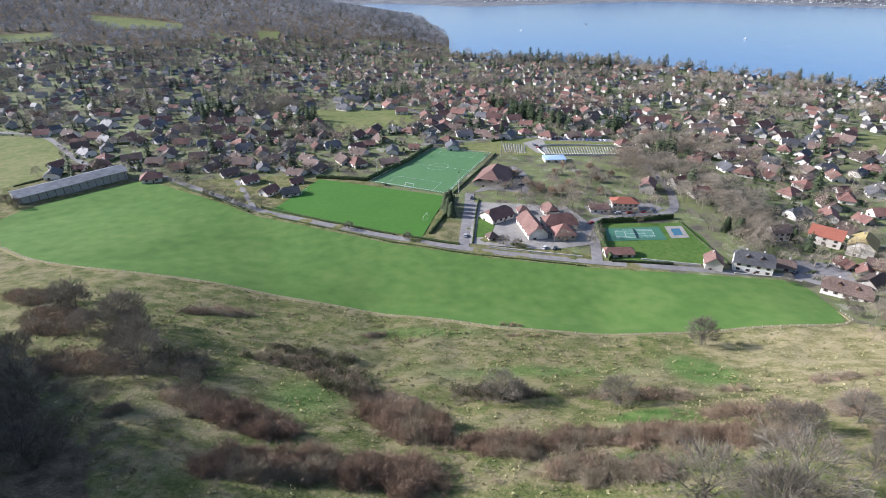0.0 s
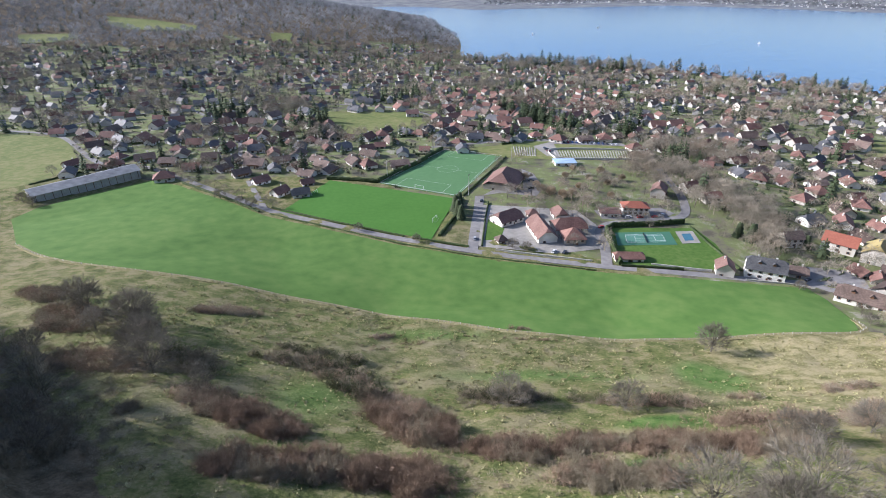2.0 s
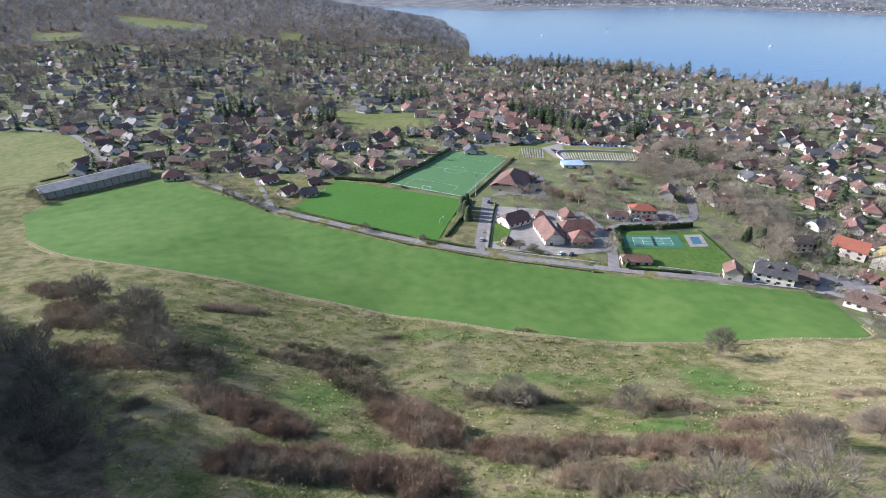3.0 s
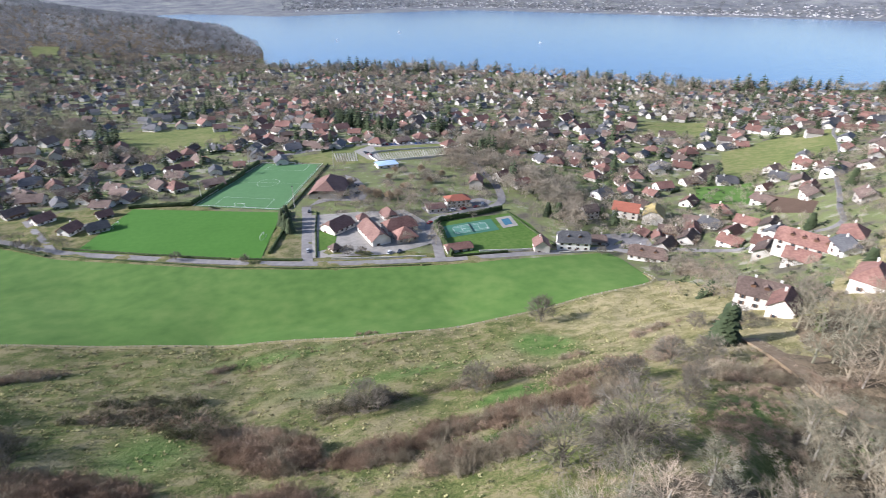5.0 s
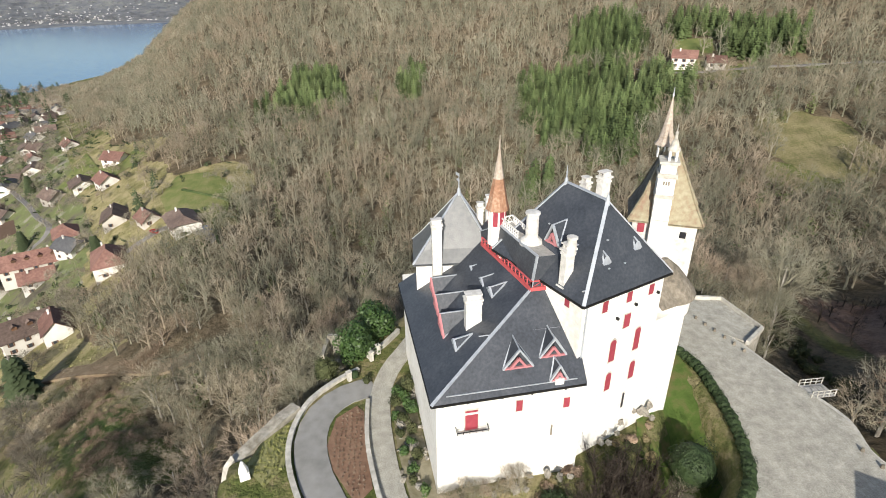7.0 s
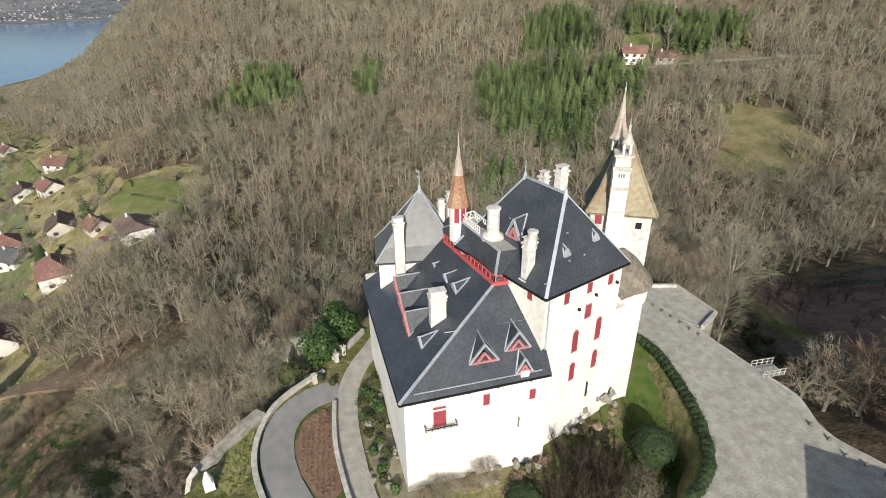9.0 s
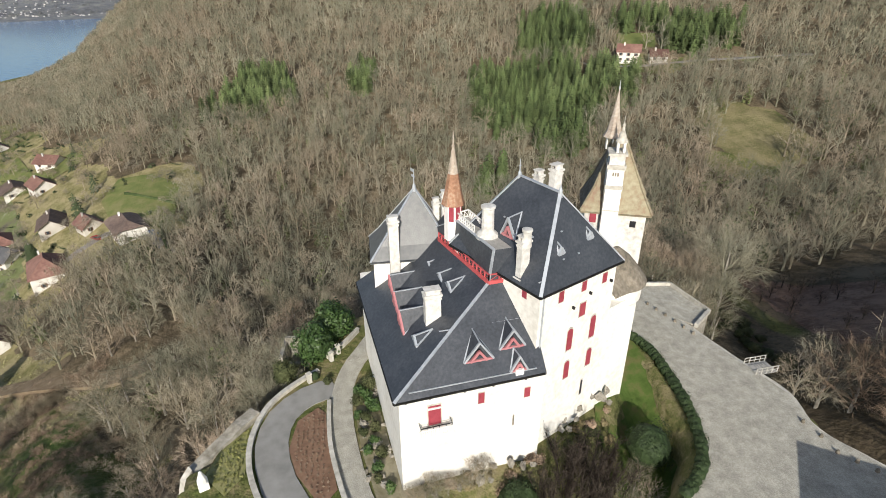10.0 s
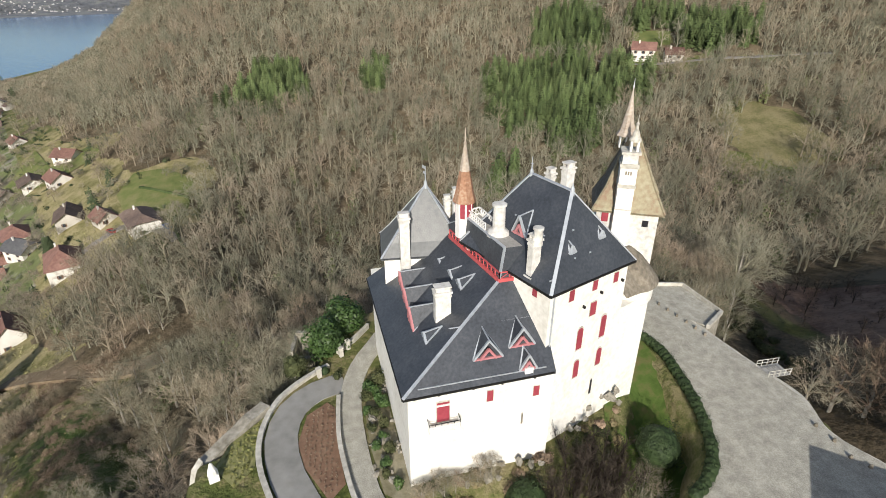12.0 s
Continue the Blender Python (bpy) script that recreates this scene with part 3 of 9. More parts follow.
COURT_BLUE = material("court_acrylic_inner", [(0.075, 0.19, 0.14), (0.09, 0.215, 0.16)], 0.5, 0.8)
POOL_BLUE = material("pool_water", [(0.04, 0.12, 0.17), (0.06, 0.16, 0.22)], 0.6, 0.1)

for name, poly, mat, label in (
        ("meadow", FIELD, GREEN, "lush bright green meadow sloping gently to the lane"),
        ("football_pitch", PITCH, TURF, "artificial turf football pitch with white lines"),
        ("grass_pitch", LOW_PITCH, BRIGHT_GREEN, "vivid green mown grass training pitch"),
        ("meadow", LEFT_MEADOW, HAY, "pale green meadow beside the barn"),
        ("meadow", MID_MEADOW, HAY, "yellowish green meadow among houses"),
        ("park_lawn", PARK, HAY, "open grass beside the cemetery"),
        ("meadow", MEADOW_A, HAY, "green meadow near the shore villas"),
        ("meadow", KNOLL, HAY, "grassy knoll above the hamlet"),
        ("meadow", MEADOW_B, GREEN, "small bright green paddock"),
        ("garden_lawn", TENNIS_GARDEN, LAWN, "garden lawn round the tennis court"),
        ("ploughed_plot", PLOUGH, SOIL, "brown ploughed garden plot")):
    tagged(drape(name, poly, mat, 0.14), label, "field", kind="structure")
for poly in HILL_MEADOWS:
    tagged(drape("meadow", poly, HAY, 0.5, 4.0, 2.0), "sunny yellow-green meadow in a hillside clearing", "field", kind="structure")
for poly in HIGH_MEADOWS:
    tagged(drape("meadow", poly, HAY, 1.5, 20), "pale meadow between the headland woods", "field", kind="structure")

DRY_VERGE = material("dry_grass_verge", [(0.16, 0.15, 0.07), (0.23, 0.205, 0.105), (0.3, 0.265, 0.15)], 0.8, 0.95, 0.1, 3, spec=0.1)
road("verge", FIELD[0:11], 2.6, DRY_VERGE, "strip of dry pale grass along the pasture fence", "verge", lift=0.25)
LANE = ((-520, 566), (-464, 562), (-402, 540), (-311, 452), (-266, 441), (-217, 408), (-167, 371), (-130, 344), (-83, 322), (-29, 299), (22, 281), (85, 266), (144, 255), (187, 249), (196, 243), (224, 228))
road("road", LANE, 5.0, ASPHALT, "narrow grey asphalt lane along the meadow")
road("road", ((20, 372), (18, 345), (15, 316), (12, 284)), 6.5, ASPHALT, "grey side street to the sports hall")
road("road", ((87, 266), (92, 292), (93, 310), (103, 324), (130, 330), (156, 338), (168, 372), (172, 413), (178, 470), (175, 512), (120, 536), (60, 533), (20, 520), (-20, 505)), 6.0, ASPHALT, "winding grey village street")
road("road", ((224, 228), (250, 190), (262, 169), (290, 190), (316, 210), (365, 250), (417, 287), (470, 330), (506, 362), (600, 430)), 4.5, ASPHALT, "pale lane climbing from the hamlet")
road("road", ((198, 108), (206, 92), (200, 80), (186, 66), (176, 60)), 4.0, ASPHALT, "short pale driveway between houses")
road("road", ((-401, 540), (-420, 600), (-330, 680), (-200, 720), (-60, 690), (20, 560)), 4.5, ASPHALT, "residential street between gardens")
road("road", ((-130, 344), (-180, 440), (-230, 560), (-330, 680)), 4.0, ASPHALT, "residential street between gardens")
road("road", ((175, 512), (260, 560), (330, 640), (380, 760), (420, 900)), 5.0, ASPHALT, "village street to the shore")
TRACK_SOIL = material("tan_earth_track", [(0.16, 0.115, 0.07), (0.23, 0.175, 0.115), (0.3, 0.24, 0.165)], 0.5, 0.95, 0.15, 1.5, spec=0.1)
road("earth_track", ((129, 97), (125, 88), (118.5, 76), (113, 65), (109, 55), (110, 46.5)), 5.5, TRACK_SOIL, "bare tan earth track cut along the wooded slope", "track", lift=0.75)
road("road", ((262, -250), (267, -234), (272, -211), (276, -195), (277.5, -176), (281, -160), (296, -146), (322, -132)), 4.0, ASPHALT, "hillside lane through the woods")


# ---------------------------------------------------------------- the castle
CU, CV = Vector((math.cos(radians(5.3)), math.sin(radians(5.3)), 0)), Vector((math.sin(radians(5.3)), -math.cos(radians(5.3)), 0))
WING0 = Vector((40.4, -3.0, 0))
KU, KV = Vector((0.9031, 0.4294, 0)), Vector((0.4294, -0.9031, 0))
KEEP0 = Vector((42.82, -17.83, 0))


def wing(u, v, z):
    """A point of the wing: u back from its front wall's eave, v along the front."""
    return WING0 + CU * u + CV * v + Vector((0, 0, z))


def keep(u, v, z):
    return KEEP0 + KU * u + KV * v + Vector((0, 0, z))


castle = thing("castle", wing(10, 8, 150), "white plastered castle with steep slate roofs and red shutters", "castle")


def block(name, frame_fn, u0, u1, v0, v1, z0, z1, mat, parent=castle, label=""):
    return Shape().prism([frame_fn(u, v, 0)[:2] for u, v in ((u0, v0), (u1, v0), (u1, v1), (u0, v1))], z0, z1).obj(name, mat, parent, label)


block("wing_wall", wing, 0.5, 26.0, 0.2, 16.0, 144, 163.2, PLASTER)
block("keep_wall", keep, 0.4, 14.4, 0.4, 12.4, 142, 171.8, PLASTER)

# wing roof: long lower slopes up to the red cresting, a steep upper slope and a flat deck
E1, E2, E3 = wing(-0.3, -0.4, 163), wing(-0.2, 15.6, 163), wing(24, -0.6, 163)
B1, B2, B1R = wing(6.9, 11.75, 170.4), wing(22, 9.4, 170.4), wing(6.9, 15.9, 170.4)
D1, D2, D1R, D2R = wing(7.1, 12.3, 174.2), wing(15.6, 10.8, 174.2), wing(7.1, 14.3, 174.2), wing(16.6, 12.6, 174.2)
roof = Shape()
roof.slab([E1, E3, B2, B1][::-1], 0.35).slab([E1, B1, B1R, wing(-0.2, 15.8, 163)][::-1], 0.35)
roof.slab([B1, B2, wing(20.5, 11.2, 173.4), D2, D1][::-1], 0.3).slab([B1, D1, D1R, B1R][::-1], 0.3)
wing_roof = roof.obj("wing_roof", SLATE, castle, "dark slate mansard roof")
Shape().slab([D1, D2, D2R, D1R][::-1], 1.2).obj("roof_deck", GREY_WOOD, castle, "grey boarded roof deck")
lift = Vector((0, 0, 0.06))
for a, b in ((E1, B1), (B1, D1), (D1, D2), (B2, D2)):
    Shape().bar(a + lift, b + lift, 0.34, 0.1).obj("hip_flashing", ZINC, wing_roof, "pale zinc hip flashing")
Shape().bar(wing(4.05, 5.4, 167.36), wing(4.0, 14.2, 167.3), 0.1, 0.08).bar(wing(0.15, 1.2, 163.55), wing(0.15, 14.8, 163.5), 0.1, 0.1).obj("snow_rail", ZINC, wing_roof)
Shape().bar(E1 + Vector((0, 0, -0.12)), E2 + Vector((0, 0, -0.12)), 0.22, 0.22).bar(E1 + Vector((0, 0, -0.12)), E3 + Vector((0, 0, -0.12)), 0.22, 0.22).obj("gutter", IRON, castle)


def cresting(points, height, mat, name="roof_railing", step=0.55, posts=0.09):
    s = Shape()
    for a, b in zip(points, points[1:]):
        for h in (0.12, height):
            s.bar(a + Vector((0, 0, h)), b + Vector((0, 0, h)), 0.13, 0.14)
        k = max(2, int((b - a).length / step))
        for i in range(k + 1):
            p = a + (b - a) * i / k
            s.bar(p, p + Vector((0, 0, height)), posts)
            if i < k:
                q = a + (b - a) * (i + 1) / k
                s.bar(p + Vector((0, 0, 0.15)), q + Vector((0, 0, height - 0.1)), 0.06)
    return s.obj(name, mat, castle)


BRIGHT_RED = material("bright_red_paint", [(0.42, 0.075, 0.08), (0.52, 0.11, 0.115)], 2.0, 0.5)
cresting([wing(18.6, 9.5, 170.5), wing(6.85, 11.75, 170.5), wing(6.85, 14.1, 170.5)], 0.95, BRIGHT_RED, step=0.8, posts=0.13)["label"] = "red painted roof cresting"
for a, b in ((wing(18.6, 9.45, 170.55), wing(6.75, 11.68, 170.55)), (wing(6.75, 11.68, 170.55), wing(6.75, 14.1, 170.55))):
    Shape().bar(a, b, 0.2, 0.42).obj("roof_fascia", BRIGHT_RED, castle, "red painted fascia board")
WHITE_PAINT = material("white_paint", [(0.68, 0.67, 0.64), (0.8, 0.79, 0.77)], 2, 0.6)
cresting([wing(10.2, 13.3, 174.2), wing(16.2, 12.5, 174.2), wing(15.6, 11.0, 174.2), wing(11.6, 11.65, 174.2)], 0.9, WHITE_PAINT, step=0.5)["label"] = "white balustrade of the deck"

# keep roof
KR = [keep(-0.1, -0.1, 171.6), keep(14.9, -0.1, 171.6), keep(14.9, 12.9, 171.6), keep(-0.1, 12.9, 171.6)]
R1, R2 = keep(4.33, 6.4, 179.7), keep(10.44, 6.4, 179.9)
kr = Shape()
kr.slab([KR[0], R1, R2, KR[1]], 0.3).slab([KR[3], R1, KR[0]], 0.3).slab([KR[2], R2, R1, KR[3]], 0.3).slab([KR[1], R2, KR[2]], 0.3)
keep_roof = kr.obj("keep_roof", SLATE, castle, "steep hipped slate roof")
for a, b in ((KR[0], R1), (KR[3], R1), (R1, R2), (R2, KR[1]), (R2, KR[2])):
    Shape().bar(a + lift, b + lift, 0.36, 0.12).obj("hip_flashing", ZINC, keep_roof, "pale zinc hip flashing")
for a, b in ((keep(0.75, 0.4, 172.7), keep(0.75, 12.3, 172.7)), (keep(0.6, 0.95, 172.75), keep(13.8, 0.95, 172.75))):
    Shape().bar(a, b, 0.12, 0.1).obj("snow_rail", ZINC, keep_roof)
kg = Shape()
for a, b in zip(KR, KR[1:] + KR[:1]):
    kg.bar(a - Vector((0, 0, 0.15)), b - Vector((0, 0, 0.15)), 0.22, 0.24)
kg.obj("gutter", IRON, castle)


def finial(p, height, name="finial", flag=False, parent=castle):
    s = Shape().turned(p, [(0.28, p.z - 0.5), (0.2, p.z + 0.35), (0.07, p.z + 0.6), (0.05, p.z + height)], 8)
    s.turned(p, [(0.05, p.z + height * 0.55), (0.16, p.z + height * 0.6), (0.05, p.z + height * 0.66)], 8)
    if flag:
        s.box((p.x + 0.35, p.y + 0.15, p.z + height * 0.92), (0.75, 0.05, 0.38), 200).box((p.x + 0.3, p.y + 0.1, p.z + height * 0.62), (0.6, 0.05, 0.3), 200)
    s.obj(name, ZINC, parent)


finial(R2, 1.9)
finial(R1, 0.9)


def chimney(base, w, d, z0, z1, turn, mat=OLD_PLASTER, pots=2):
    """A chimney stack with a corbelled cap and pots."""
    c = Shape().box((base.x, base.y, (z0 + z1) / 2), (w, d, z1 - z0), turn)
    for k, grow in ((0.0, 0.3), (0.45, 0.16)):
        c.box((base.x, base.y, z1 - 0.15 - k), (w + grow, d + grow, 0.22), turn)
    c.box((base.x, base.y, z0 + 0.15), (w + 0.35, d + 0.35, 0.5), turn)
    ob = c.obj("chimney", mat, castle)
    c = Shape()
    for sx in (-1, 1):
        c.box((base.x + sx * w * 0.36 * math.cos(radians(turn)), base.y + sx * w * 0.36 * math.sin(radians(turn)), z1 + 0.2), (w * 0.2, d * 0.9, 0.45), turn)
    c.box((base.x, base.y, z1 + 0.48), (w + 0.12, d + 0.12, 0.12), turn)
    c.obj("chimney_cap", mat, ob)
    for i in range(pots):
        o = (i - (pots - 1) / 2) * w * 0.5
        x, y = base.x + o * math.cos(radians(turn)), base.y + o * math.sin(radians(turn))
        Shape().turned((x, y), [(0.16, z1), (0.13, z1 + 0.4), (0.17, z1 + 0.45)], 8).obj("chimney_pot", DARK if i % 2 else STONE_ROOF, ob)
    return ob


chimney(wing(7.4, 5.6, 0), 1.0, 1.7, 164.5, 170.0, 5)                       # on the long slope
chimney(keep(3.6, 0.85, 0), 0.75, 1.15, 171.6, 176.2, 25, pots=0)
Shape().turned(keep(3.25, 0.85, 0), [(0.52, 175.6), (0.46, 177.2), (0.56, 177.3), (0.56, 177.5), (0.44, 177.55)], 12).obj("chimney_flue", OLD_PLASTER, castle, "round pale chimney flue")                      # on the keep's near slope
Shape().turned(wing(10.7, 12.9, 0), [(1.35, 174.0), (1.2, 174.5), (0.72, 174.8), (0.68, 177.4), (0.82, 177.5), (0.82, 177.7), (0.66, 177.75)], 14).obj("round_chimney", OLD_PLASTER, castle, "round pale plastered chimney")
chimney(wing(19.2, 3.9, 0), 0.8, 1.2, 164, 173.6, 5)
chimney(wing(21.6, 11.2, 0), 0.7, 0.9, 168, 175.2, 5, pots=1)
chimney(wing(23.9, 10.6, 0), 0.6, 0.8, 168, 173.4, 5, pots=1)
chimney(keep(8.7, 10.4, 0), 0.9, 1.2, 173, 180.4, 25)
chimney(keep(10.1, 9.1, 0), 0.8, 0.8, 174, 179.6, 25, pots=1)

# square tower behind the wing
def corner(u, v, z):
    return Vector((60.0, -2.2, z)) + Vector((0.999, -0.045, 0)) * u + Vector((-0.045, -0.999, 0)) * v


block("corner_tower_wall", corner, 0.3, 7.2, 0.3, 10.7, 146, 168.2, PLASTER)
TC = corner(4.2, 6.0, 176.0)
tq = [corner(-0.1, -0.1, 168.0), corner(7.6, -0.1, 168.0), corner(7.6, 11.1, 168.0), corner(-0.1, 11.1, 168.0)]
mid = [corner(u, v, 169.6) for u, v in ((0.95, 1.2), (6.6, 1.2), (6.6, 9.9), (0.95, 9.9))]
tower_roof = Shape().prism([q[:2] for q in tq], 167.9, 168.05).obj("corner_tower_roof", SLATE, castle, "steep slate pyramid roof")
for i in range(4):
    j = (i + 1) % 4
    Shape().slab([tq[j], tq[i], mid[i], mid[j]][::-1], 0.25).slab([mid[j], mid[i], TC][::-1], 0.25).obj("roof_slope", SLATE_PALE, tower_roof)
    Shape().bar(tq[i] + lift, mid[i] + lift, 0.26, 0.1).bar(mid[i] + lift, TC + lift, 0.26, 0.1).obj("hip_flashing", ZINC, tower_roof)
finial(TC, 2.4, flag=True)

TAN_SHINGLE = material("tan_shingles", [(0.3, 0.24, 0.19), (0.42, 0.36, 0.3), (0.52, 0.47, 0.41)], 3, 0.85, 0.03, 8)
# slim turret with a tiled spire on the deck
SP = wing(16.5, 10.7, 0)
Shape().turned(SP, [(1.05, 171.5), (1.05, 176.1)], 8).obj("turret_wall", WHITE_PAINT, castle)
for i in range(8):
    a = 2 * math.pi * (i + 0.5) / 8
    if i != 2:
        Shape().box((SP.x + 0.98 * math.cos(a), SP.y + 0.98 * math.sin(a), 174.95), (0.1, 0.56, 1.8), math.degrees(a)).obj("turret_shutter", RED_PAINT, castle)
Shape().turned(SP, [(1.42, 176.0), (1.12, 177.1), (0.62, 179.7)], 8).obj("turret_spire", ORANGE_TILE, castle, "weathered orange tiled spire")
Shape().turned(SP, [(0.63, 179.6), (0.09, 183.0), (0.04, 184.6)], 8).turned(SP, [(0.05, 182.6), (0.2, 182.9), (0.05, 183.2)], 8).obj("spire_cap", TAN_SHINGLE, castle, "pale tan shingled spire tip")

# bell tower with ochre tiles
T0, T1 = Vector((63.9, -31.6, 0)), Vector((60.45, -39.65, 0))
TD = (T1 - T0).normalized()
TN = Vector((-TD.y, TD.x, 0)) * 1
TN = TN if TN.dot(Vector((0.85, -0.5, 0))) > 0 else -TN


def bell(u, v, z):
    return T0 + TN * u + TD * v + Vector((0, 0, z))


block("bell_tower_wall", bell, 0.3, 7.3, 0.3, 8.4, 144, 171.2, OLD_PLASTER)
BELL_TOP = [bell(u, v, 181.6) for u, v in ((3.7, 3.7), (4.0, 3.7), (4.0, 4.1), (3.7, 4.1))]
BELL_EAVE = [bell(u, v, 171.0) for u, v in ((-0.35, -0.35), (7.9, -0.35), (7.9, 9.0), (-0.35, 9.0))]
BELL_KNEE = [bell(u, v, 174.2) for u, v in ((1.05, 1.25), (6.5, 1.25), (6.5, 7.4), (1.05, 7.4))]
bell_roof = Shape().prism([q[:2] for q in BELL_EAVE], 170.82, 171.0).obj("bell_tower_roof", GOLD_TILE, castle, "lichen-yellow ochre tiled pyramid roof")
for i in range(4):
    j = (i + 1) % 4
    # shade put into the colour: gold front slope, darker stone on the others
    mat = GOLD_TILE if i == 3 else STONE_ROOF
    Shape().slab([BELL_EAVE[i], BELL_EAVE[j], BELL_KNEE[j], BELL_KNEE[i]], 0.25).slab([BELL_KNEE[i], BELL_KNEE[j], BELL_TOP[j], BELL_TOP[i]], 0.25).obj("roof_slope", mat, bell_roof)
    Shape().bar(BELL_EAVE[i] + lift, BELL_KNEE[i] + lift, 0.3, 0.16).bar(BELL_KNEE[i] + lift, BELL_TOP[i] + lift, 0.28, 0.16).obj("hip_tiles", GOLD_TILE, bell_roof)
# flat stair turret climbing the front of the tower, with bands, cornice and a small stone lantern
block("stair_turret", bell, -1.2, 1.6, 2.45, 4.55, 150, 177.6, PLASTER)
for z, grow, h in ((171.6, 0.06, 0.16), (174.7, 0.1, 0.5), (177.4, 0.14, 0.55)):
    block("turret_band", bell, -1.2 - grow, 1.6 + grow, 2.45 - grow, 4.55 + grow, z, z + h, WALL_CAP)
block("turret_attic", bell, -1.05, 1.5, 2.55, 4.45, 177.95, 179.2, OLD_PLASTER)
block("turret_cornice", bell, -1.3, 1.7, 2.3, 4.7, 179.2, 179.5, WALL_CAP)
for v in (3.2, 3.5, 3.8):
    block("turret_slit", bell, -1.24, -1.1, v - 0.1, v + 0.1, 176.5, 177.0, STONE_ROOF)
for u, v in ((-0.6, 3.4), (-0.6, 4.2), (0.4, 3.4), (0.4, 4.2)):
    block("lantern_post", bell, u - 0.14, u + 0.14, v - 0.14, v + 0.14, 179.5, 180.8, WHITE_PAINT)
Shape().turned(bell(-0.1, 3.8, 0), [(0.78, 180.7), (0.78, 180.95), (0.5, 181.3), (0.42, 181.8), (0.22, 182.2), (0.16, 182.7), (0.24, 182.9), (0.06, 183.2), (0.05, 184.0)], 10).obj("lantern_cap", WALL_CAP, castle, "pale carved stone lantern cap")
# open timber lantern under the slender spire at the roof's peak
for k in range(6):
    a = math.pi * k / 3
    p = bell(3.85 + 0.85 * math.cos(a), 3.0 + 0.85 * math.sin(a), 0)
    Shape().box((p.x, p.y, 179.7), (0.18, 0.18, 1.9)).obj("lantern_post", WHITE_PAINT, castle)
Shape().turned(bell(3.85, 3.0, 0), [(1.4, 180.4), (1.0, 181.1), (0.66, 182.6), (0.38, 184.1), (0.11, 186.0), (0.05, 186.6)], 8).obj("bell_spire", TAN_SHINGLE, castle, "slender pale shingled spire")
Shape().turned(bell(3.85, 3.0, 0), [(0.05, 186.4), (0.15, 186.7), (0.05, 187.0), (0.03, 187.7)], 8).obj("finial", ZINC, castle)
block("tower_opening", bell, 0.22, 0.4, 6.4, 7.2, 168.9, 169.8, DARK)
block("tower_shutter", bell, 0.18, 0.34, 1.0, 1.9, 169.2, 170.5, RED_PAINT)

# round bastion against the keep
BC = keep(3.7, 16.9, 0)
Shape().prism([keep(u, v, 0)[:2] for u, v in ((0.4, 12.3), (0.4, 17.7), (9.5, 17.7), (9.5, 12.3))], 144, 165.2).obj("link_wall", PLASTER, castle)
Shape().turned(BC, [(1.0, 160.4), (2.6, 162.4), (3.55, 164.3), (3.6, 166.7)], 24).obj("bastion_wall", PLASTER, castle)
Shape().turned(BC, [(4.0, 166.35), (3.95, 166.65), (3.0, 167.9), (1.8, 169.3), (0.3, 170.5)], 24).obj("bastion_roof", STONE_ROOF, castle, "mossy stone-slab cone roof")
Shape().slab([keep(0.0, 12.6, 166.9), keep(0.0, 17.0, 166.6), keep(4.0, 17.4, 170.3), keep(4.0, 12.6, 170.3)], 0.3).slab([keep(4.0, 12.6, 170.3), keep(4.0, 17.4, 170.3), keep(9.8, 18.0, 166.6), keep(9.8, 12.6, 166.6)], 0.3).obj("link_roof", STONE_ROOF, castle)


def shutter(frame_fn, wall_u, v, z, w, h, name="shutter", arched=False, mat=RED_PAINT, side=False):
    """A closed shutter in a plaster reveal on a wall of the wing or the keep."""
    s, r = Shape(), Shape()
    n = 7 if arched else 1
    outline = [(-w / 2, -h / 2), (w / 2, -h / 2)]
    outline += [(w / 2 * math.cos(math.pi * i / n), h / 2 - w / 2 + w / 2 * math.sin(math.pi * i / n)) for i in range(n + 1)] if arched else [(w / 2, h / 2), (-w / 2, h / 2)]

    def ring(shape, grow, d0, d1):
        k, pts = len(shape.v), []
        for d in (d0, d1):
            pts += [frame_fn(v + a * grow, wall_u + d, z + b * grow) if side else frame_fn(wall_u + d, v + a * grow, z + b * grow) for a, b in outline]
        m = len(outline)
        shape.v += [tuple(p) for p in pts]
        shape.f += [tuple(range(k, k + m)), tuple(range(k + m, k + 2 * m))[::-1]]
        shape.f += [(k + i, k + m + i, k + m + (i + 1) % m, k + (i + 1) % m) for i in range(m)]
    ring(s, 1.0, -0.09, 0.05)
    ob = s.obj(name, mat, castle)
    ring(r, 1.16, -0.04, 0.04)
    r.obj("window_reveal", WALL_CAP, ob)
    return ob


shutter(wing, 0.5, 3.85, 159.75, 1.3, 2.5, "balcony_shutter")
Shape().box(wing(0.4, 3.85, 160.7), (0.2, 1.4, 0.18), 5.3).obj("door_transom", WHITE_PAINT, castle)
shutter(wing, 0.5, 8.9, 160.7, 0.65, 1.35)
shutter(wing, 0.5, 14.1, 160.2, 0.65, 1.25)
bal = Shape().box(wing(0.0, 3.8, 157.9), (1.2, 3.3, 0.22), 5.3)
balcony = bal.obj("balcony", WHITE_PAINT, castle, "small white balcony")
for i in range(15):
    v = 2.3 + i * 0.215
    Shape().turned(wing(-0.5, v, 0), [(0.07, 158.0), (0.115, 158.3), (0.07, 158.75)], 8).obj("baluster", WHITE_PAINT, balcony)
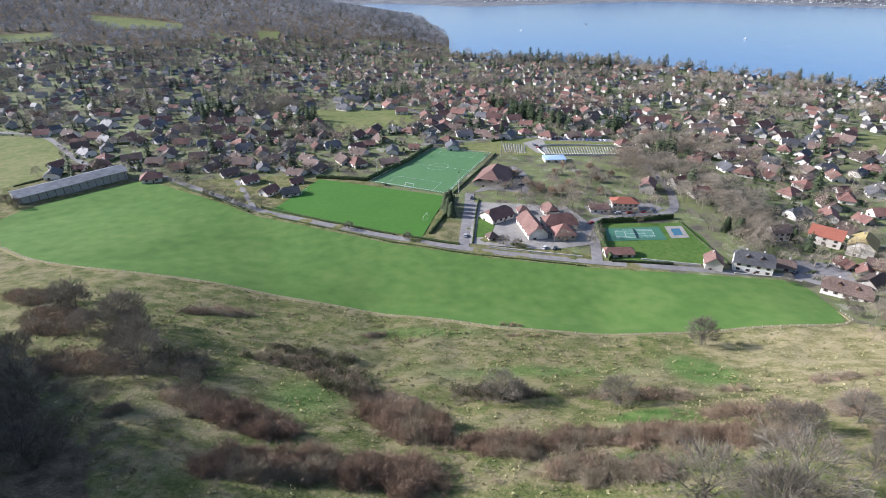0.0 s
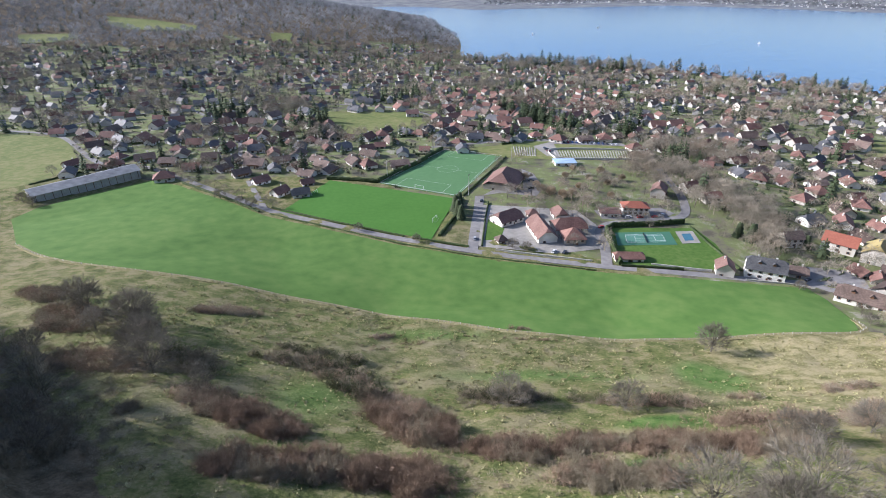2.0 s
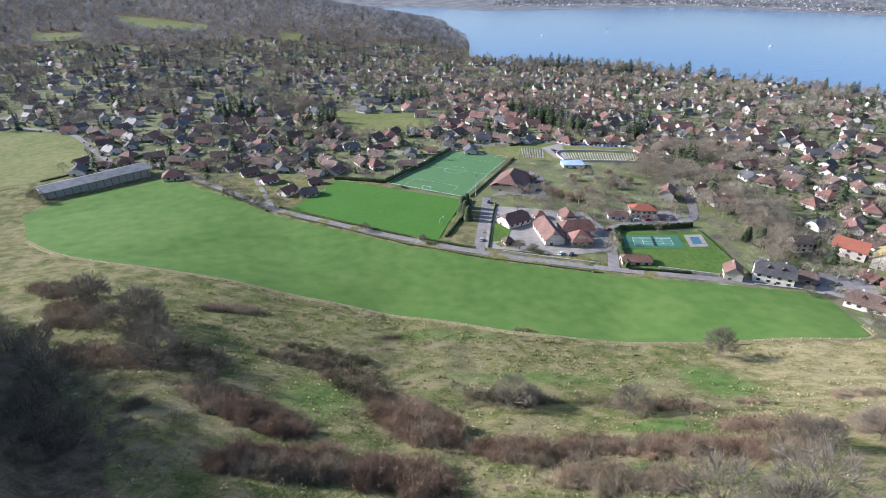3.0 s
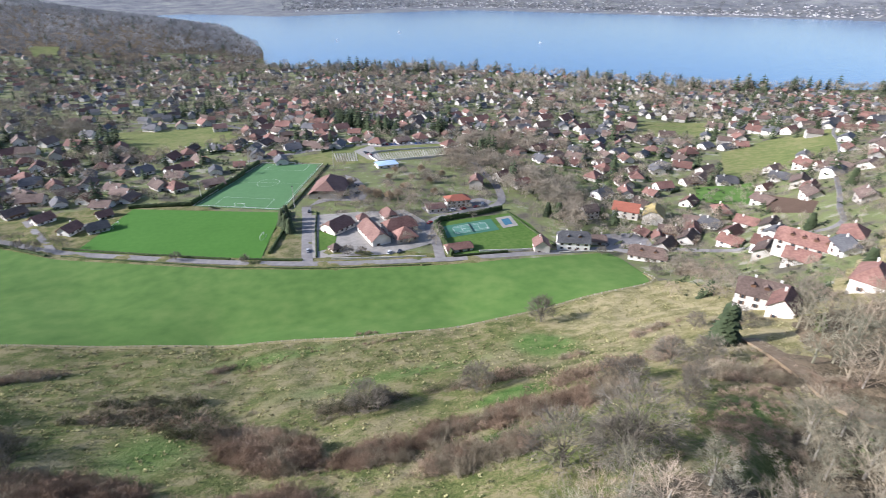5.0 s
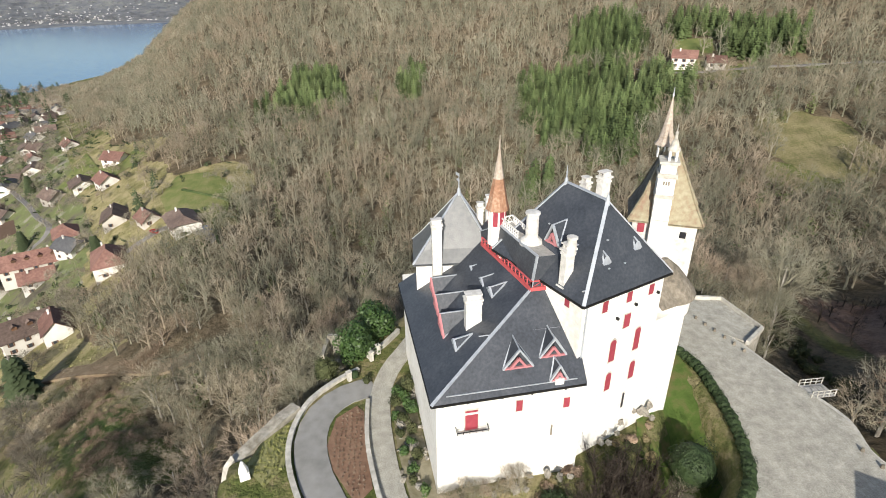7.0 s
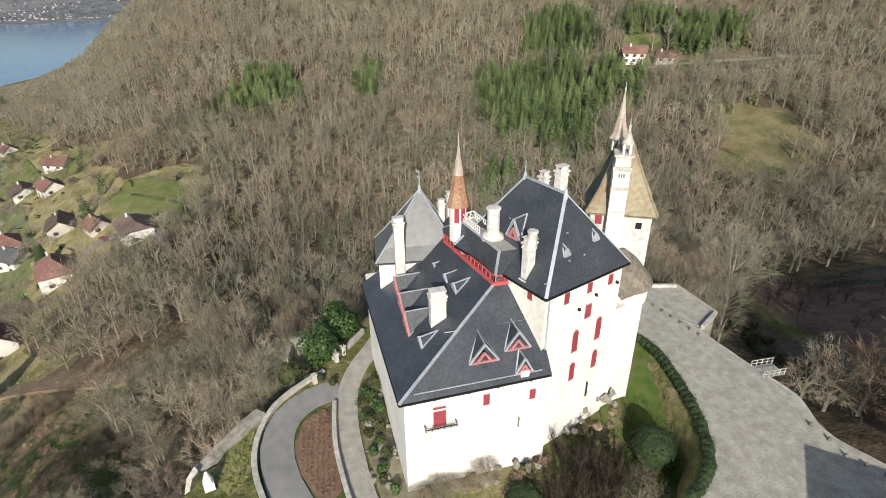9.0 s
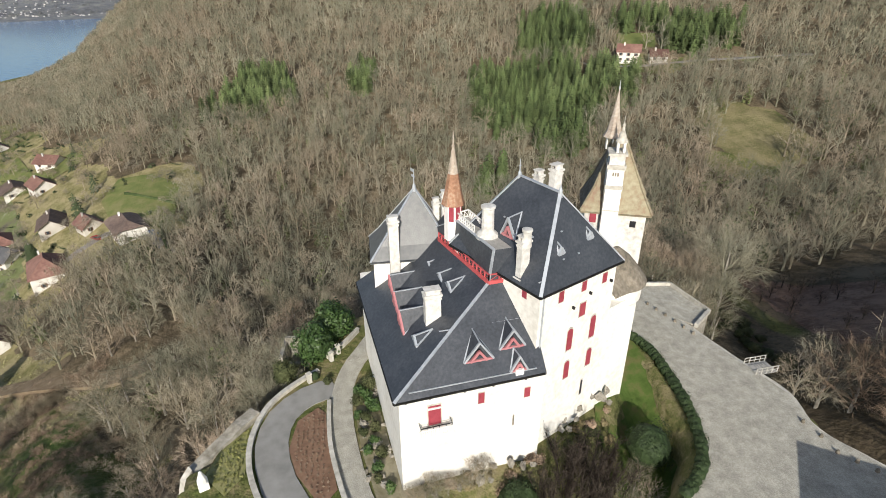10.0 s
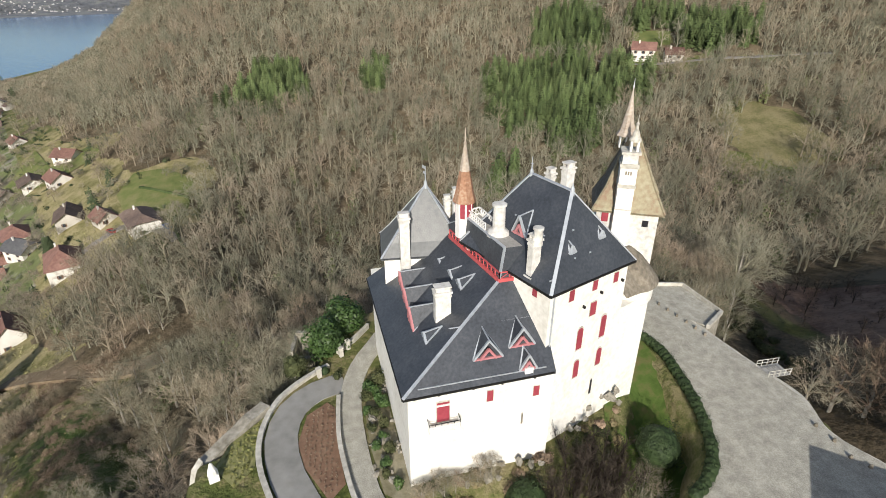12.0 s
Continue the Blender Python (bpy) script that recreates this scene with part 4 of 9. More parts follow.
Shape().bar(wing(-0.5, 2.15, 158.82), wing(-0.5, 5.45, 158.82), 0.2, 0.14).bar(wing(-0.5, 2.2, 158.82), wing(0.4, 2.2, 158.82), 0.16, 0.14).bar(wing(-0.5, 5.4, 158.82), wing(0.4, 5.4, 158.82), 0.16, 0.14).obj("coping", WHITE_PAINT, balcony)
rail_iron = Shape().bar(wing(-0.5, 2.1, 159.15), wing(-0.5, 5.5, 159.15), 0.07).bar(wing(-0.5, 2.15, 159.15), wing(0.4, 2.15, 159.15), 0.06).bar(wing(-0.5, 5.45, 159.15), wing(0.4, 5.45, 159.15), 0.06)
for v in (2.15, 2.8, 3.45, 4.1, 4.8, 5.45):
    rail_iron.bar(wing(-0.5, v, 158.85), wing(-0.5, v, 159.2), 0.06)
rail_iron.obj("handrail", IRON, balcony)
for v, z, w, h, arch in ((3.55, 170.1, 0.7, 1.3, 0), (7.1, 170.15, 0.7, 1.2, 0), (10.5, 170.0, 0.7, 1.2, 0), (7.3, 167.1, 0.9, 1.65, 0), (5.7, 163.75, 0.85, 2.8, 1),
                         (9.5, 163.95, 0.85, 2.9, 1), (5.75, 159.5, 0.8, 2.35, 1), (9.55, 159.6, 0.8, 2.35, 1)):
    shutter(keep, 0.4, v, z, w, h, arched=bool(arch))
shutter(keep, 0.4, 8.9, 155.3, 0.3, 2.1, "arrow_slit", mat=DARK)
shutter(keep, 0.4, 2.55, 170.6, 0.62, 1.05, side=True)
shutter(wing, 0.5, 12.7, 156.6, 0.18, 1.4, "arrow_slit", mat=STONE_ROOF)
for u, v, z, side in ((0.4, 5.6, 168.0, 0), (0.4, 8.2, 168.9, 0), (0.4, 11.6, 169.3, 0)):
    Shape().box(keep(0.25, v, z), (0.35, 0.18, 0.3), 25).obj("wall_lamp", IRON, castle)
for v in (0.8, 3.3, 6.9, 10.0, 13.6):
    Shape().box(wing(0.2, v, 162.5), (0.5, 0.2, 0.3), 5.3).obj("eave_bracket", IRON, castle)
Shape().bar(keep(0.3, 0.9, 171.2), keep(0.3, 0.75, 150.5), 0.13).obj("drainpipe", ZINC, castle, "grey drainpipe")


FADED_RED = material("faded_red_paint", [(0.36, 0.135, 0.15), (0.46, 0.21, 0.22)], 2, 0.6)


def gable_dormer(base_a, base_b, apex, back, frame_mat=ZINC, cheek=DARK, inner_mat=None):
    """A triangular dormer: its gable's foot corners and apex, and where its ridge meets the roof."""
    r = Shape().slab([apex, back, base_a], 0.12).slab([base_b, back, apex], 0.12)
    ob = r.obj("dormer", SLATE, castle)
    f = Shape().bar(base_a + lift, apex + lift, 0.24, 0.2).bar(base_b + lift, apex + lift, 0.24, 0.2)
    f.obj("bargeboard", frame_mat, ob)
    inner = [base_a.lerp(base_b, 0.22), base_a.lerp(base_b, 0.78), (base_a + base_b) / 2 + (apex - (base_a + base_b) / 2) * 0.55]
    off = (back - apex) * 0.12
    off.z = 0
    g = Shape().face(*[p + off + Vector((0, 0, 0.05)) for p in inner])
    g.obj("dormer_window", cheek, ob)
    Shape().bar(base_a + Vector((0, 0, 0.1)), base_b + Vector((0, 0, 0.1)), 0.2, 0.25).bar(inner[0], inner[2], 0.26).bar(inner[1], inner[2], 0.26).obj("dormer_frame", inner_mat or FADED_RED, ob)
    fl = Shape().bar(apex + lift, back + lift, 0.13, 0.1).bar(base_a + lift * 2, back + lift, 0.15, 0.12).bar(base_b + lift * 2, back + lift, 0.15, 0.12)
    fl.obj("dormer_flashing", ZINC, ob, "pale zinc flashing")
    return ob


# dormers of the front slope and of the long slope
gable_dormer(wing(1.5, 7.3, 164.7), wing(1.5, 10.5, 164.7), wing(1.4, 8.9, 167.0), wing(3.9, 8.9, 167.1))
gable_dormer(wing(2.0, 11.3, 165.2), wing(2.0, 14.2, 165.2), wing(1.9, 12.75, 167.4), wing(4.3, 12.75, 167.5))
gable_dormer(wing(0.25, 11.9, 163.5), wing(0.25, 13.8, 163.5), wing(0.2, 12.85, 165.3), wing(1.9, 12.85, 165.2))
Shape().box(wing(0.1, 12.85, 163.2), (0.3, 0.9, 1.3), 5.3).obj("lucarne_frame", WHITE_PAINT, castle)


for u, v in ((9.4, 2.5), (13.2, 2.7), (17.0, 2.9)):
    z = 163 + (v + 0.4) * 0.6
    gable_dormer(wing(u + 1.5, v, z), wing(u - 1.5, v, z), wing(u, v - 0.2, z + 2.3), wing(u, v + 3.9, z + 2.4), frame_mat=FADED_RED)
for u, v, s in ((16.4, 7.6, 1.15), (13.0, 8.0, 1.1), (10.4, 8.3, 1.05), (5.8, 3.2, 1.0)):
    z = 163.05 + (v + 0.4) * 0.609
    gable_dormer(wing(u + s, v, z), wing(u - s, v, z), wing(u, v - 0.05, z + 0.75), wing(u, v + 2.0, z + 1.24), cheek=WHITE_PAINT, inner_mat=ZINC)
# keep dormer and skylights
gable_dormer(keep(8.6, 2.3, 174.6), keep(6.4, 2.3, 174.6), keep(7.5, 2.2, 176.8), keep(7.5, 4.2, 177.0))
for v, u in ((8.7, 1.9), (4.1, 1.7)):
    z = 171.6 + u * 1.83
    gable_dormer(keep(u - 0.3, v - 0.45, z - 0.3), keep(u - 0.3, v + 0.45, z - 0.3), keep(u - 0.25, v, z + 0.45), keep(u + 0.6, v, z + 0.9), cheek=WHITE_PAINT, inner_mat=ZINC)
for v, u in ((9.55, 1.0), (3.45, 1.0)):
    z = 171.6 + u * 1.83 + 0.12
    Shape().slab([keep(u - 0.3, v - 0.3, z - 0.5), keep(u + 0.3, v - 0.3, z + 0.6), keep(u + 0.3, v + 0.3, z + 0.6), keep(u - 0.3, v + 0.3, z - 0.5)], 0.1).obj("skylight", ZINC, castle)
for i in range(14):
    # small vent flaps scattered over the slates
    u, v = (1.2 + 2.6 * (i % 3) / 2, 2 + 0.75 * i) if i < 7 else (4.5 + (i - 7) * 1.2, 2.6 + 0.4 * (i % 3))
    z = (171.6 + min(u * 1.87, 7.6) + 0.1) if i < 7 else (171.6 + v * 1.28 + 0.1)
    if i < 7 and (v < u * 1.5 + 0.5 or v > 12.8 - u * 1.5 - 0.5):
        continue
    Shape().box(keep(u, v, z), (0.22, 0.22, 0.12), 25).obj("roof_vent", ZINC, keep_roof)


# ---------------------------------------------------------------- trees and scrub
TWIGS = material("bare_twigs", [(0.135, 0.132, 0.09), (0.22, 0.215, 0.155), (0.335, 0.327, 0.25)], 0.3, 0.9, tint="tint", spec=0.1, other=((0.145, 0.117, 0.083), (0.22, 0.18, 0.132), (0.31, 0.257, 0.195)))
GREY_TWIGS = material("grey_winter_twigs", [(0.17, 0.15, 0.115), (0.25, 0.225, 0.175), (0.34, 0.305, 0.245)], 0.1, 0.9, vary=0.28, tint="tint", spec=0.1, other=((0.17, 0.137, 0.1), (0.24, 0.195, 0.145), (0.32, 0.265, 0.205)))
PASTURE_TWIGS = material("grey_pasture_twigs", [(0.1, 0.088, 0.068), (0.175, 0.156, 0.124), (0.28, 0.254, 0.207)], 0.4, 0.9, vary=0.2, spec=0.1)
# headland twigs carry the haze of distance in their paler, greyer colour
HEADLAND_TWIGS = material("hazed_headland_twigs", [(0.15, 0.153, 0.16), (0.29, 0.29, 0.297), (0.46, 0.456, 0.452)], 0.012, 0.9, vary=0.32, tint="tint", spec=0.1)
BARK = material("tree_bark", [(0.13, 0.115, 0.095), (0.27, 0.25, 0.215), (0.42, 0.4, 0.36)], 1.5, 0.95, 0.03, 6, spec=0.1)
NEAR_TWIGS = material("grey_brown_twigs", [(0.13, 0.124, 0.083), (0.235, 0.226, 0.16), (0.38, 0.367, 0.275)], 0.35, 0.9, vary=0.33, spec=0.1, other=((0.165, 0.127, 0.09), (0.26, 0.205, 0.15), (0.37, 0.3, 0.23)))
BRAMBLE = material("russet_bramble", [(0.13, 0.092, 0.064), (0.235, 0.17, 0.12), (0.37, 0.28, 0.205)], 0.45, 0.95, vary=0.3, spec=0.1)
SCRUB_GREEN = material("ivy_scrub", [(0.03, 0.038, 0.016), (0.065, 0.074, 0.032), (0.12, 0.12, 0.06)], 0.6, 0.8, vary=0.3, spec=0.2)
NEEDLES = material("spruce_needles", [(0.03, 0.044, 0.022), (0.055, 0.074, 0.036), (0.088, 0.112, 0.055)], 0.3, 0.8, tint="tint", spec=0.2)
EVERGREEN = material("evergreen_leaves", [(0.018, 0.04, 0.011), (0.05, 0.095, 0.024), (0.105, 0.165, 0.05)], 0.9, 0.55, vary=0.15, spec=0.4)
BOX_LEAF = material("clipped_box", [(0.012, 0.022, 0.008), (0.028, 0.048, 0.016), (0.05, 0.075, 0.028)], 1.5, 0.7, spec=0.3)
TUSSOCK = material("dry_tussock", [(0.19, 0.182, 0.085), (0.32, 0.3, 0.15), (0.44, 0.405, 0.235)], 0.5, 0.95, tint="tint", spec=0.1)


def blades(a, b, w, rng):
    """Thin triangles from a (n, 3) to b (n, 3), w wide at the foot."""
    d = b - a
    s = np.cross(d, rng.normal(size=d.shape))
    s /= np.linalg.norm(s, axis=1, keepdims=True) + 1e-9
    w = np.broadcast_to(np.asarray(w, float), (len(a),))[:, None]
    return np.stack([a - s * w / 2, a + s * w / 2, b], 1)


def tube(a, b, ra, rb, n):
    """A tapered n-sided tube as triangles."""
    a, b = np.asarray(a, float), np.asarray(b, float)
    d = (b - a) / np.linalg.norm(b - a)
    s = np.cross(d, [0.3, 0.9, 0.1])
    s /= np.linalg.norm(s)
    t = np.cross(d, s)
    ang = np.arange(n) * 2 * np.pi / n
    ring = np.cos(ang)[:, None] * s + np.sin(ang)[:, None] * t
    p, q = a + ring * ra, b + ring * rb
    p2, q2 = np.roll(p, -1, 0), np.roll(q, -1, 0)
    return np.concatenate([np.stack([p, p2, q2], 1), np.stack([p, q2, q], 1)])


def bare_tree(rng, h, spread, limbs, subs, twigs, w, droop=0.0, fork=0.3):
    """A leafless tree: (trunk triangles, branch triangles). Limbs leave the trunk, sub-limbs the limbs, twigs the sub-limbs."""
    lean = rng.normal(0, 0.03, 2) * h
    top = np.array([lean[0], lean[1], h * 0.62])
    trunk = [tube((0, 0, -0.6), top * 0.45, h * 0.026, h * 0.018, 6), tube(top * 0.45, top, h * 0.018, h * 0.008, 5)]
    f = rng.uniform(fork, 1.0, limbs)
    a = f[:, None] * top
    ang = rng.uniform(0, 2 * np.pi, limbs) + np.arange(limbs) * 2.4
    out = spread * h * rng.uniform(0.55, 1.0, limbs) * (1.25 - 0.75 * f)
    up = h * (0.98 - f * 0.62) * rng.uniform(0.55, 1.0, limbs) * 0.62
    b = a + np.stack([np.cos(ang) * out, np.sin(ang) * out, up], 1)
    tri = [blades(a, b, h * 0.011 + w, rng), blades(a, b, h * 0.011 + w, rng)]
    i = np.repeat(np.arange(limbs), subs)
    t = rng.uniform(0.25, 1.0, len(i))[:, None]
    a2 = a[i] + (b - a)[i] * t
    d2 = (b - a)[i] * 0.45 + rng.normal(0, 0.13 * h, (len(i), 3)) * [1, 1, 0.8] + [0, 0, h * 0.05]
    b2 = a2 + d2 * rng.uniform(0.5, 1.0, len(i))[:, None]
    tri.append(blades(a2, b2, w * 1.5, rng))
    j = np.repeat(np.arange(len(i)), twigs)
    t = rng.uniform(0.2, 1.0, len(j))[:, None]
    a3 = a2[j] + (b2 - a2)[j] * t
    b3 = a3 + (b2 - a2)[j] * 0.4 + rng.normal(0, 0.055 * h, (len(j), 3)) + [0, 0, h * (0.02 - droop)]
    tri.append(blades(a3, b3, w, rng))
    return np.concatenate(trunk), np.concatenate(tri)


def round_tree(rng, h, width, limbs, subs, twigs, w, low=0.14):
    """A leafless tree with a rounded crown: limbs sweep up into a dome, twigs point outward."""
    trunk = [tube((0, 0, -0.04 * h), (0, 0, h * 0.3), h * 0.024, h * 0.019, 6), tube((0, 0, h * 0.3), (rng.normal(0, 0.02) * h, rng.normal(0, 0.02) * h, h * 0.6), h * 0.019, h * 0.006, 4)]
    mid = np.array([0, 0, h * 0.52])
    rad = np.array([width / 2, width / 2, h * 0.46])
    lump = rng.uniform(0.78, 1.08, limbs)[:, None]
    ang = rng.uniform(0, 6.28) + np.arange(limbs) * 2.4 + rng.normal(0, 0.2, limbs)
    el = np.arcsin(np.clip(-0.3 + 1.3 * (np.arange(limbs) + 0.5) / limbs, -1, 1)) + rng.normal(0, 0.08, limbs)
    d = np.stack([np.cos(ang) * np.cos(el), np.sin(ang) * np.cos(el), np.sin(el)], 1)
    a = np.stack([np.zeros(limbs), np.zeros(limbs), h * (low + 0.34 * rng.uniform(0, 1, limbs) * np.clip(0.6 + np.sin(el), 0, 1))], 1)
    b = mid + d * rad * lump * 0.8
    k = (a + b) / 2 + [0, 0, 0.04 * h]
    tri = [blades(a, b, h * 0.009 + w, rng), blades(a, k, h * 0.014 + w, rng)]
    i = np.repeat(np.arange(limbs), subs)
    t = rng.uniform(0.3, 1.0, len(i))[:, None]
    a2 = a[i] + (b - a)[i] * t
    d2 = d[i] + rng.normal(0, 0.42, (len(i), 3))
    d2 /= np.linalg.norm(d2, axis=1, keepdims=True)
    b2 = mid + d2 * rad * lump[i] * rng.uniform(0.72, 1.0, len(i))[:, None]
    b2 = a2 + (b2 - a2) * np.minimum(1, 0.45 * h / (np.linalg.norm(b2 - a2, axis=1, keepdims=True) + 1e-6))
    tri.append(blades(a2, b2, w * 1.6, rng))
    j = np.repeat(np.arange(len(i)), twigs)
    t = rng.uniform(0.3, 1.0, len(j))[:, None]
    a3 = a2[j] + (b2 - a2)[j] * t
    out = (a3 - mid) / rad
    out = out / (np.linalg.norm(out, axis=1, keepdims=True) + 1e-6) * 0.07 * h
    b3 = a3 + out + rng.normal(0, 0.045 * h, (len(j), 3)) + [0, 0, 0.02 * h]
    tri.append(blades(a3, b3, w, rng))
    return np.concatenate(trunk), np.concatenate(tri)


def puff_tree(rng, n, width, w, spray=0.3):
    """A small far tree: a stem and a rounded crown of outward sprays."""
    d = rng.normal(0, 1, (n, 3))
    d /= np.linalg.norm(d, axis=1, keepdims=True)
    d[:, 2] = np.abs(d[:, 2]) * 1.15 - 0.3
    rad = np.array([width / 2, width / 2, 0.46])
    lump = 0.86 + 0.2 * np.sin(d[:, :1] * 5 + rng.uniform(0, 6)) * np.cos(d[:, 1:2] * 5 + d[:, 2:] * 4)
    a = np.array([0, 0, 0.5]) + d * rad * lump * rng.uniform(0.35, 1.0, (n, 1)) ** 0.6
    b = a + (d * 0.8 + rng.normal(0, 0.6, (n, 3))) * rad * spray
    return np.concatenate([tube((0, 0, -0.1), (0, 0, 0.5), 0.022, 0.014, 3), blades(a, b, w, rng)])


def spruce(rng, h, r, whorls, arms):
    trunk = tube((0, 0, -0.5), (0, 0, h * 0.97), h * 0.016, 0.02, 5)
    tri = []
    for k in range(whorls):
        f = k / whorls
        z = h * (0.08 + 0.9 * f)
        reach = r * (1 - f) ** 0.85 + 0.12
        ang = rng.uniform(0, 6.28) + np.arange(arms) * 6.283 / arms + rng.normal(0, 0.15, arms)
        L = reach * rng.uniform(0.75, 1.12, arms)
        a = np.stack([np.cos(ang) * 0.05, np.sin(ang) * 0.05, np.full(arms, z)], 1)
        tip = np.stack([np.cos(ang) * L, np.sin(ang) * L, z - L * rng.uniform(0.25, 0.5, arms)], 1)
        side = np.stack([-np.sin(ang), np.cos(ang), np.zeros(arms)], 1) * (L * 0.34)[:, None]
        m = a * 0.45 + tip * 0.55
        tri += [np.stack([a, m - side, tip], 1), np.stack([a, tip, m + side], 1)]
        hang = m - [0, 0, 1] * (L * 0.3)[:, None]
        tri.append(np.stack([m - side * 0.7, hang, m + side * 0.7], 1))
    return trunk, np.concatenate(tri)


def leaf_mass(rng, rx, ry, rz, n, size, lumps=9, hollow=0.55):
    """A crown of separate leaf sprays on overlapping lumps, with gaps and an uneven outline."""
    c = rng.normal(0, 1, (lumps, 3))
    c /= np.linalg.norm(c, axis=1, keepdims=True)
    c = c * rng.uniform(0.25, 0.62, (lumps, 1)) * [rx, ry, rz]
    c[:, 2] += rz * 0.55
    k = rng.integers(0, lumps, n)
    d = rng.normal(0, 1, (n, 3))
    d /= np.linalg.norm(d, axis=1, keepdims=True)
    rad = rng.uniform(hollow, 1.05, n)[:, None] * 0.55
    p = c[k] + d * rad * [rx, ry, rz]
    p[:, 2] = np.maximum(p[:, 2], 0.05)
    s = size * rng.uniform(0.6, 1.4, n)[:, None]
    u = np.cross(d, rng.normal(0, 1, (n, 3)))
    u /= np.linalg.norm(u, axis=1, keepdims=True) + 1e-9
    v = np.cross(d, u) + d * 0.4
    return np.concatenate([np.stack([p - u * s, p + v * s * 0.5, p + u * s], 1), np.stack([p - u * s * 0.6, p + u * s * 0.6, p - v * s * 0.8], 1)])


def spray_mass(rng, wide, tall, n, length, w, lumps=9):
    """A mound of thin upright twigs over several overlapping lumps."""
    ang, rad = rng.uniform(0, 6.283, lumps), np.sqrt(rng.uniform(0, 1, lumps)) * 0.6 * wide
    top = tall * rng.uniform(0.6, 1.0, lumps) * (1.1 - 0.45 * rad / wide)
    k = rng.integers(0, lumps, n)
    d = rng.normal(0, 1, (n, 3))
    d /= np.linalg.norm(d, axis=1, keepdims=True)
    d[:, 2] = np.abs(d[:, 2])
    a = d * np.stack([np.full(n, 0.45 * wide), np.full(n, 0.45 * wide), top[k]], 1) * rng.uniform(0.45, 1.0, (n, 1))
    a[:, 0] += (np.cos(ang) * rad)[k]
    a[:, 1] += (np.sin(ang) * rad)[k]
    b = a + (d * 0.6 + [0, 0, 0.15] + rng.normal(0, 0.6, (n, 3))) * length
    return blades(a, b, w, rng)


def tri_mesh(name, tri, mat, tint=None):
    v = tri.reshape(-1, 3)
    me = bpy.data.meshes.new(name)
    n = len(tri)
    me.vertices.add(n * 3)
    me.vertices.foreach_set("co", v.astype(np.float32).ravel())
    me.loops.add(n * 3)
    me.loops.foreach_set("vertex_index", np.arange(n * 3, dtype=np.int32))
    me.polygons.add(n)
    me.polygons.foreach_set("loop_start", np.arange(n, dtype=np.int32) * 3)
    me.polygons.foreach_set("loop_total", np.full(n, 3, np.int32))
    if tint is not None:
        at = me.attributes.new("tint", "FLOAT", "POINT")
        at.data.foreach_set("value", np.ascontiguousarray(tint, np.float32))
    me.materials.append(mat)
    me.update(calc_edges=True)
    return me


def scatter(name, mat, templates, x, y, size, rng, label, category, z=None, sink=0.2, kind="stuff", turn=None):
    """Many small trees joined into one mesh: templates are triangle arrays of unit-height plants."""
    which = rng.integers(0, len(templates), len(x))
    turn = rng.uniform(0, 2 * np.pi, len(x)) if turn is None else turn
    z = ground(x, y) if z is None else z
    shade = rng.uniform(0, 1, len(x))
    parts, tints = [], []
    for k, tpl in enumerate(templates):
        sel = which == k
        m = int(sel.sum())
        if not m:
            continue
        c, s = np.cos(turn[sel])[:, None, None], np.sin(turn[sel])[:, None, None]
        sc = size[sel][:, None, None]
        P = np.broadcast_to(tpl[None], (m, *tpl.shape)).reshape(m, -1, 3)
        q = np.stack([(P[..., 0:1] * c - P[..., 1:2] * s)[..., 0], (P[..., 0:1] * s + P[..., 1:2] * c)[..., 0], P[..., 2]], -1) * sc
        q += np.stack([x[sel], y[sel], z[sel] - sink], -1)[:, None, :]
        parts.append(q.reshape(-1, 3, 3))
        tints.append(np.repeat(shade[sel], P.shape[1]))
    ob = new(name, tri_mesh(name, np.concatenate(parts), mat, np.concatenate(tints)))
    return tagged(ob, label, category, kind=kind)


def jitter_grid(x0, x1, y0, y1, step, rng):
    gx, gy = np.meshgrid(np.arange(x0, x1, step), np.arange(y0, y1, step))
    gx, gy = gx.ravel(), gy.ravel()
    return gx + rng.uniform(-0.48, 0.48, gx.shape) * step, gy + rng.uniform(-0.48, 0.48, gy.shape) * step


FRESH_NEEDLES = material("light_spruce_needles", [(0.055, 0.08, 0.03), (0.1, 0.134, 0.052), (0.155, 0.192, 0.082)], 0.15, 0.8, vary=0.4, tint="tint", spec=0.2)
IVY = material("ivy_leaves", [(0.05, 0.06, 0.022), (0.1, 0.115, 0.045), (0.16, 0.17, 0.075)], 0.3, 0.7, vary=0.4, tint="tint", spec=0.3)
# stands of spruce on the mountain: x, y, half sizes
SPRUCE_STANDS = (
    ((313, 72), (343, 63), (376, 54), (371, 29), (327, 25), (308, 47)),
    ((328, -6), (365, -13), (363, -23), (324, -19)),
    ((331, -81), (267, -68), (241, -82), (216, -95), (214, -104), (250, -122), (238, -133), (254, -149), (272, -153), (302, -128)),
    ((347, -113), (395, -134), (392, -161), (363, -166), (312, -146), (306, -129)),
    ((362, -184), (330, -170), (322, -196), (300, -186), (280, -184), (286, -206), (285, -222), (314, -241), (323, -221)),
    ((212, -54), (221, -60), (214, -68), (204, -61)))


def in_stand(x, y):
    m = np.zeros(np.shape(x), bool)
    wx, wy = x + 3 * np.sin(y * 0.31), y + 3 * np.sin(x * 0.27)
    for plan in SPRUCE_STANDS:
        m |= inside(plan, wx, wy)
    for cx, cy, cr in CLEARINGS:
        m &= np.hypot(x - cx, y - cy) > cr
    return m


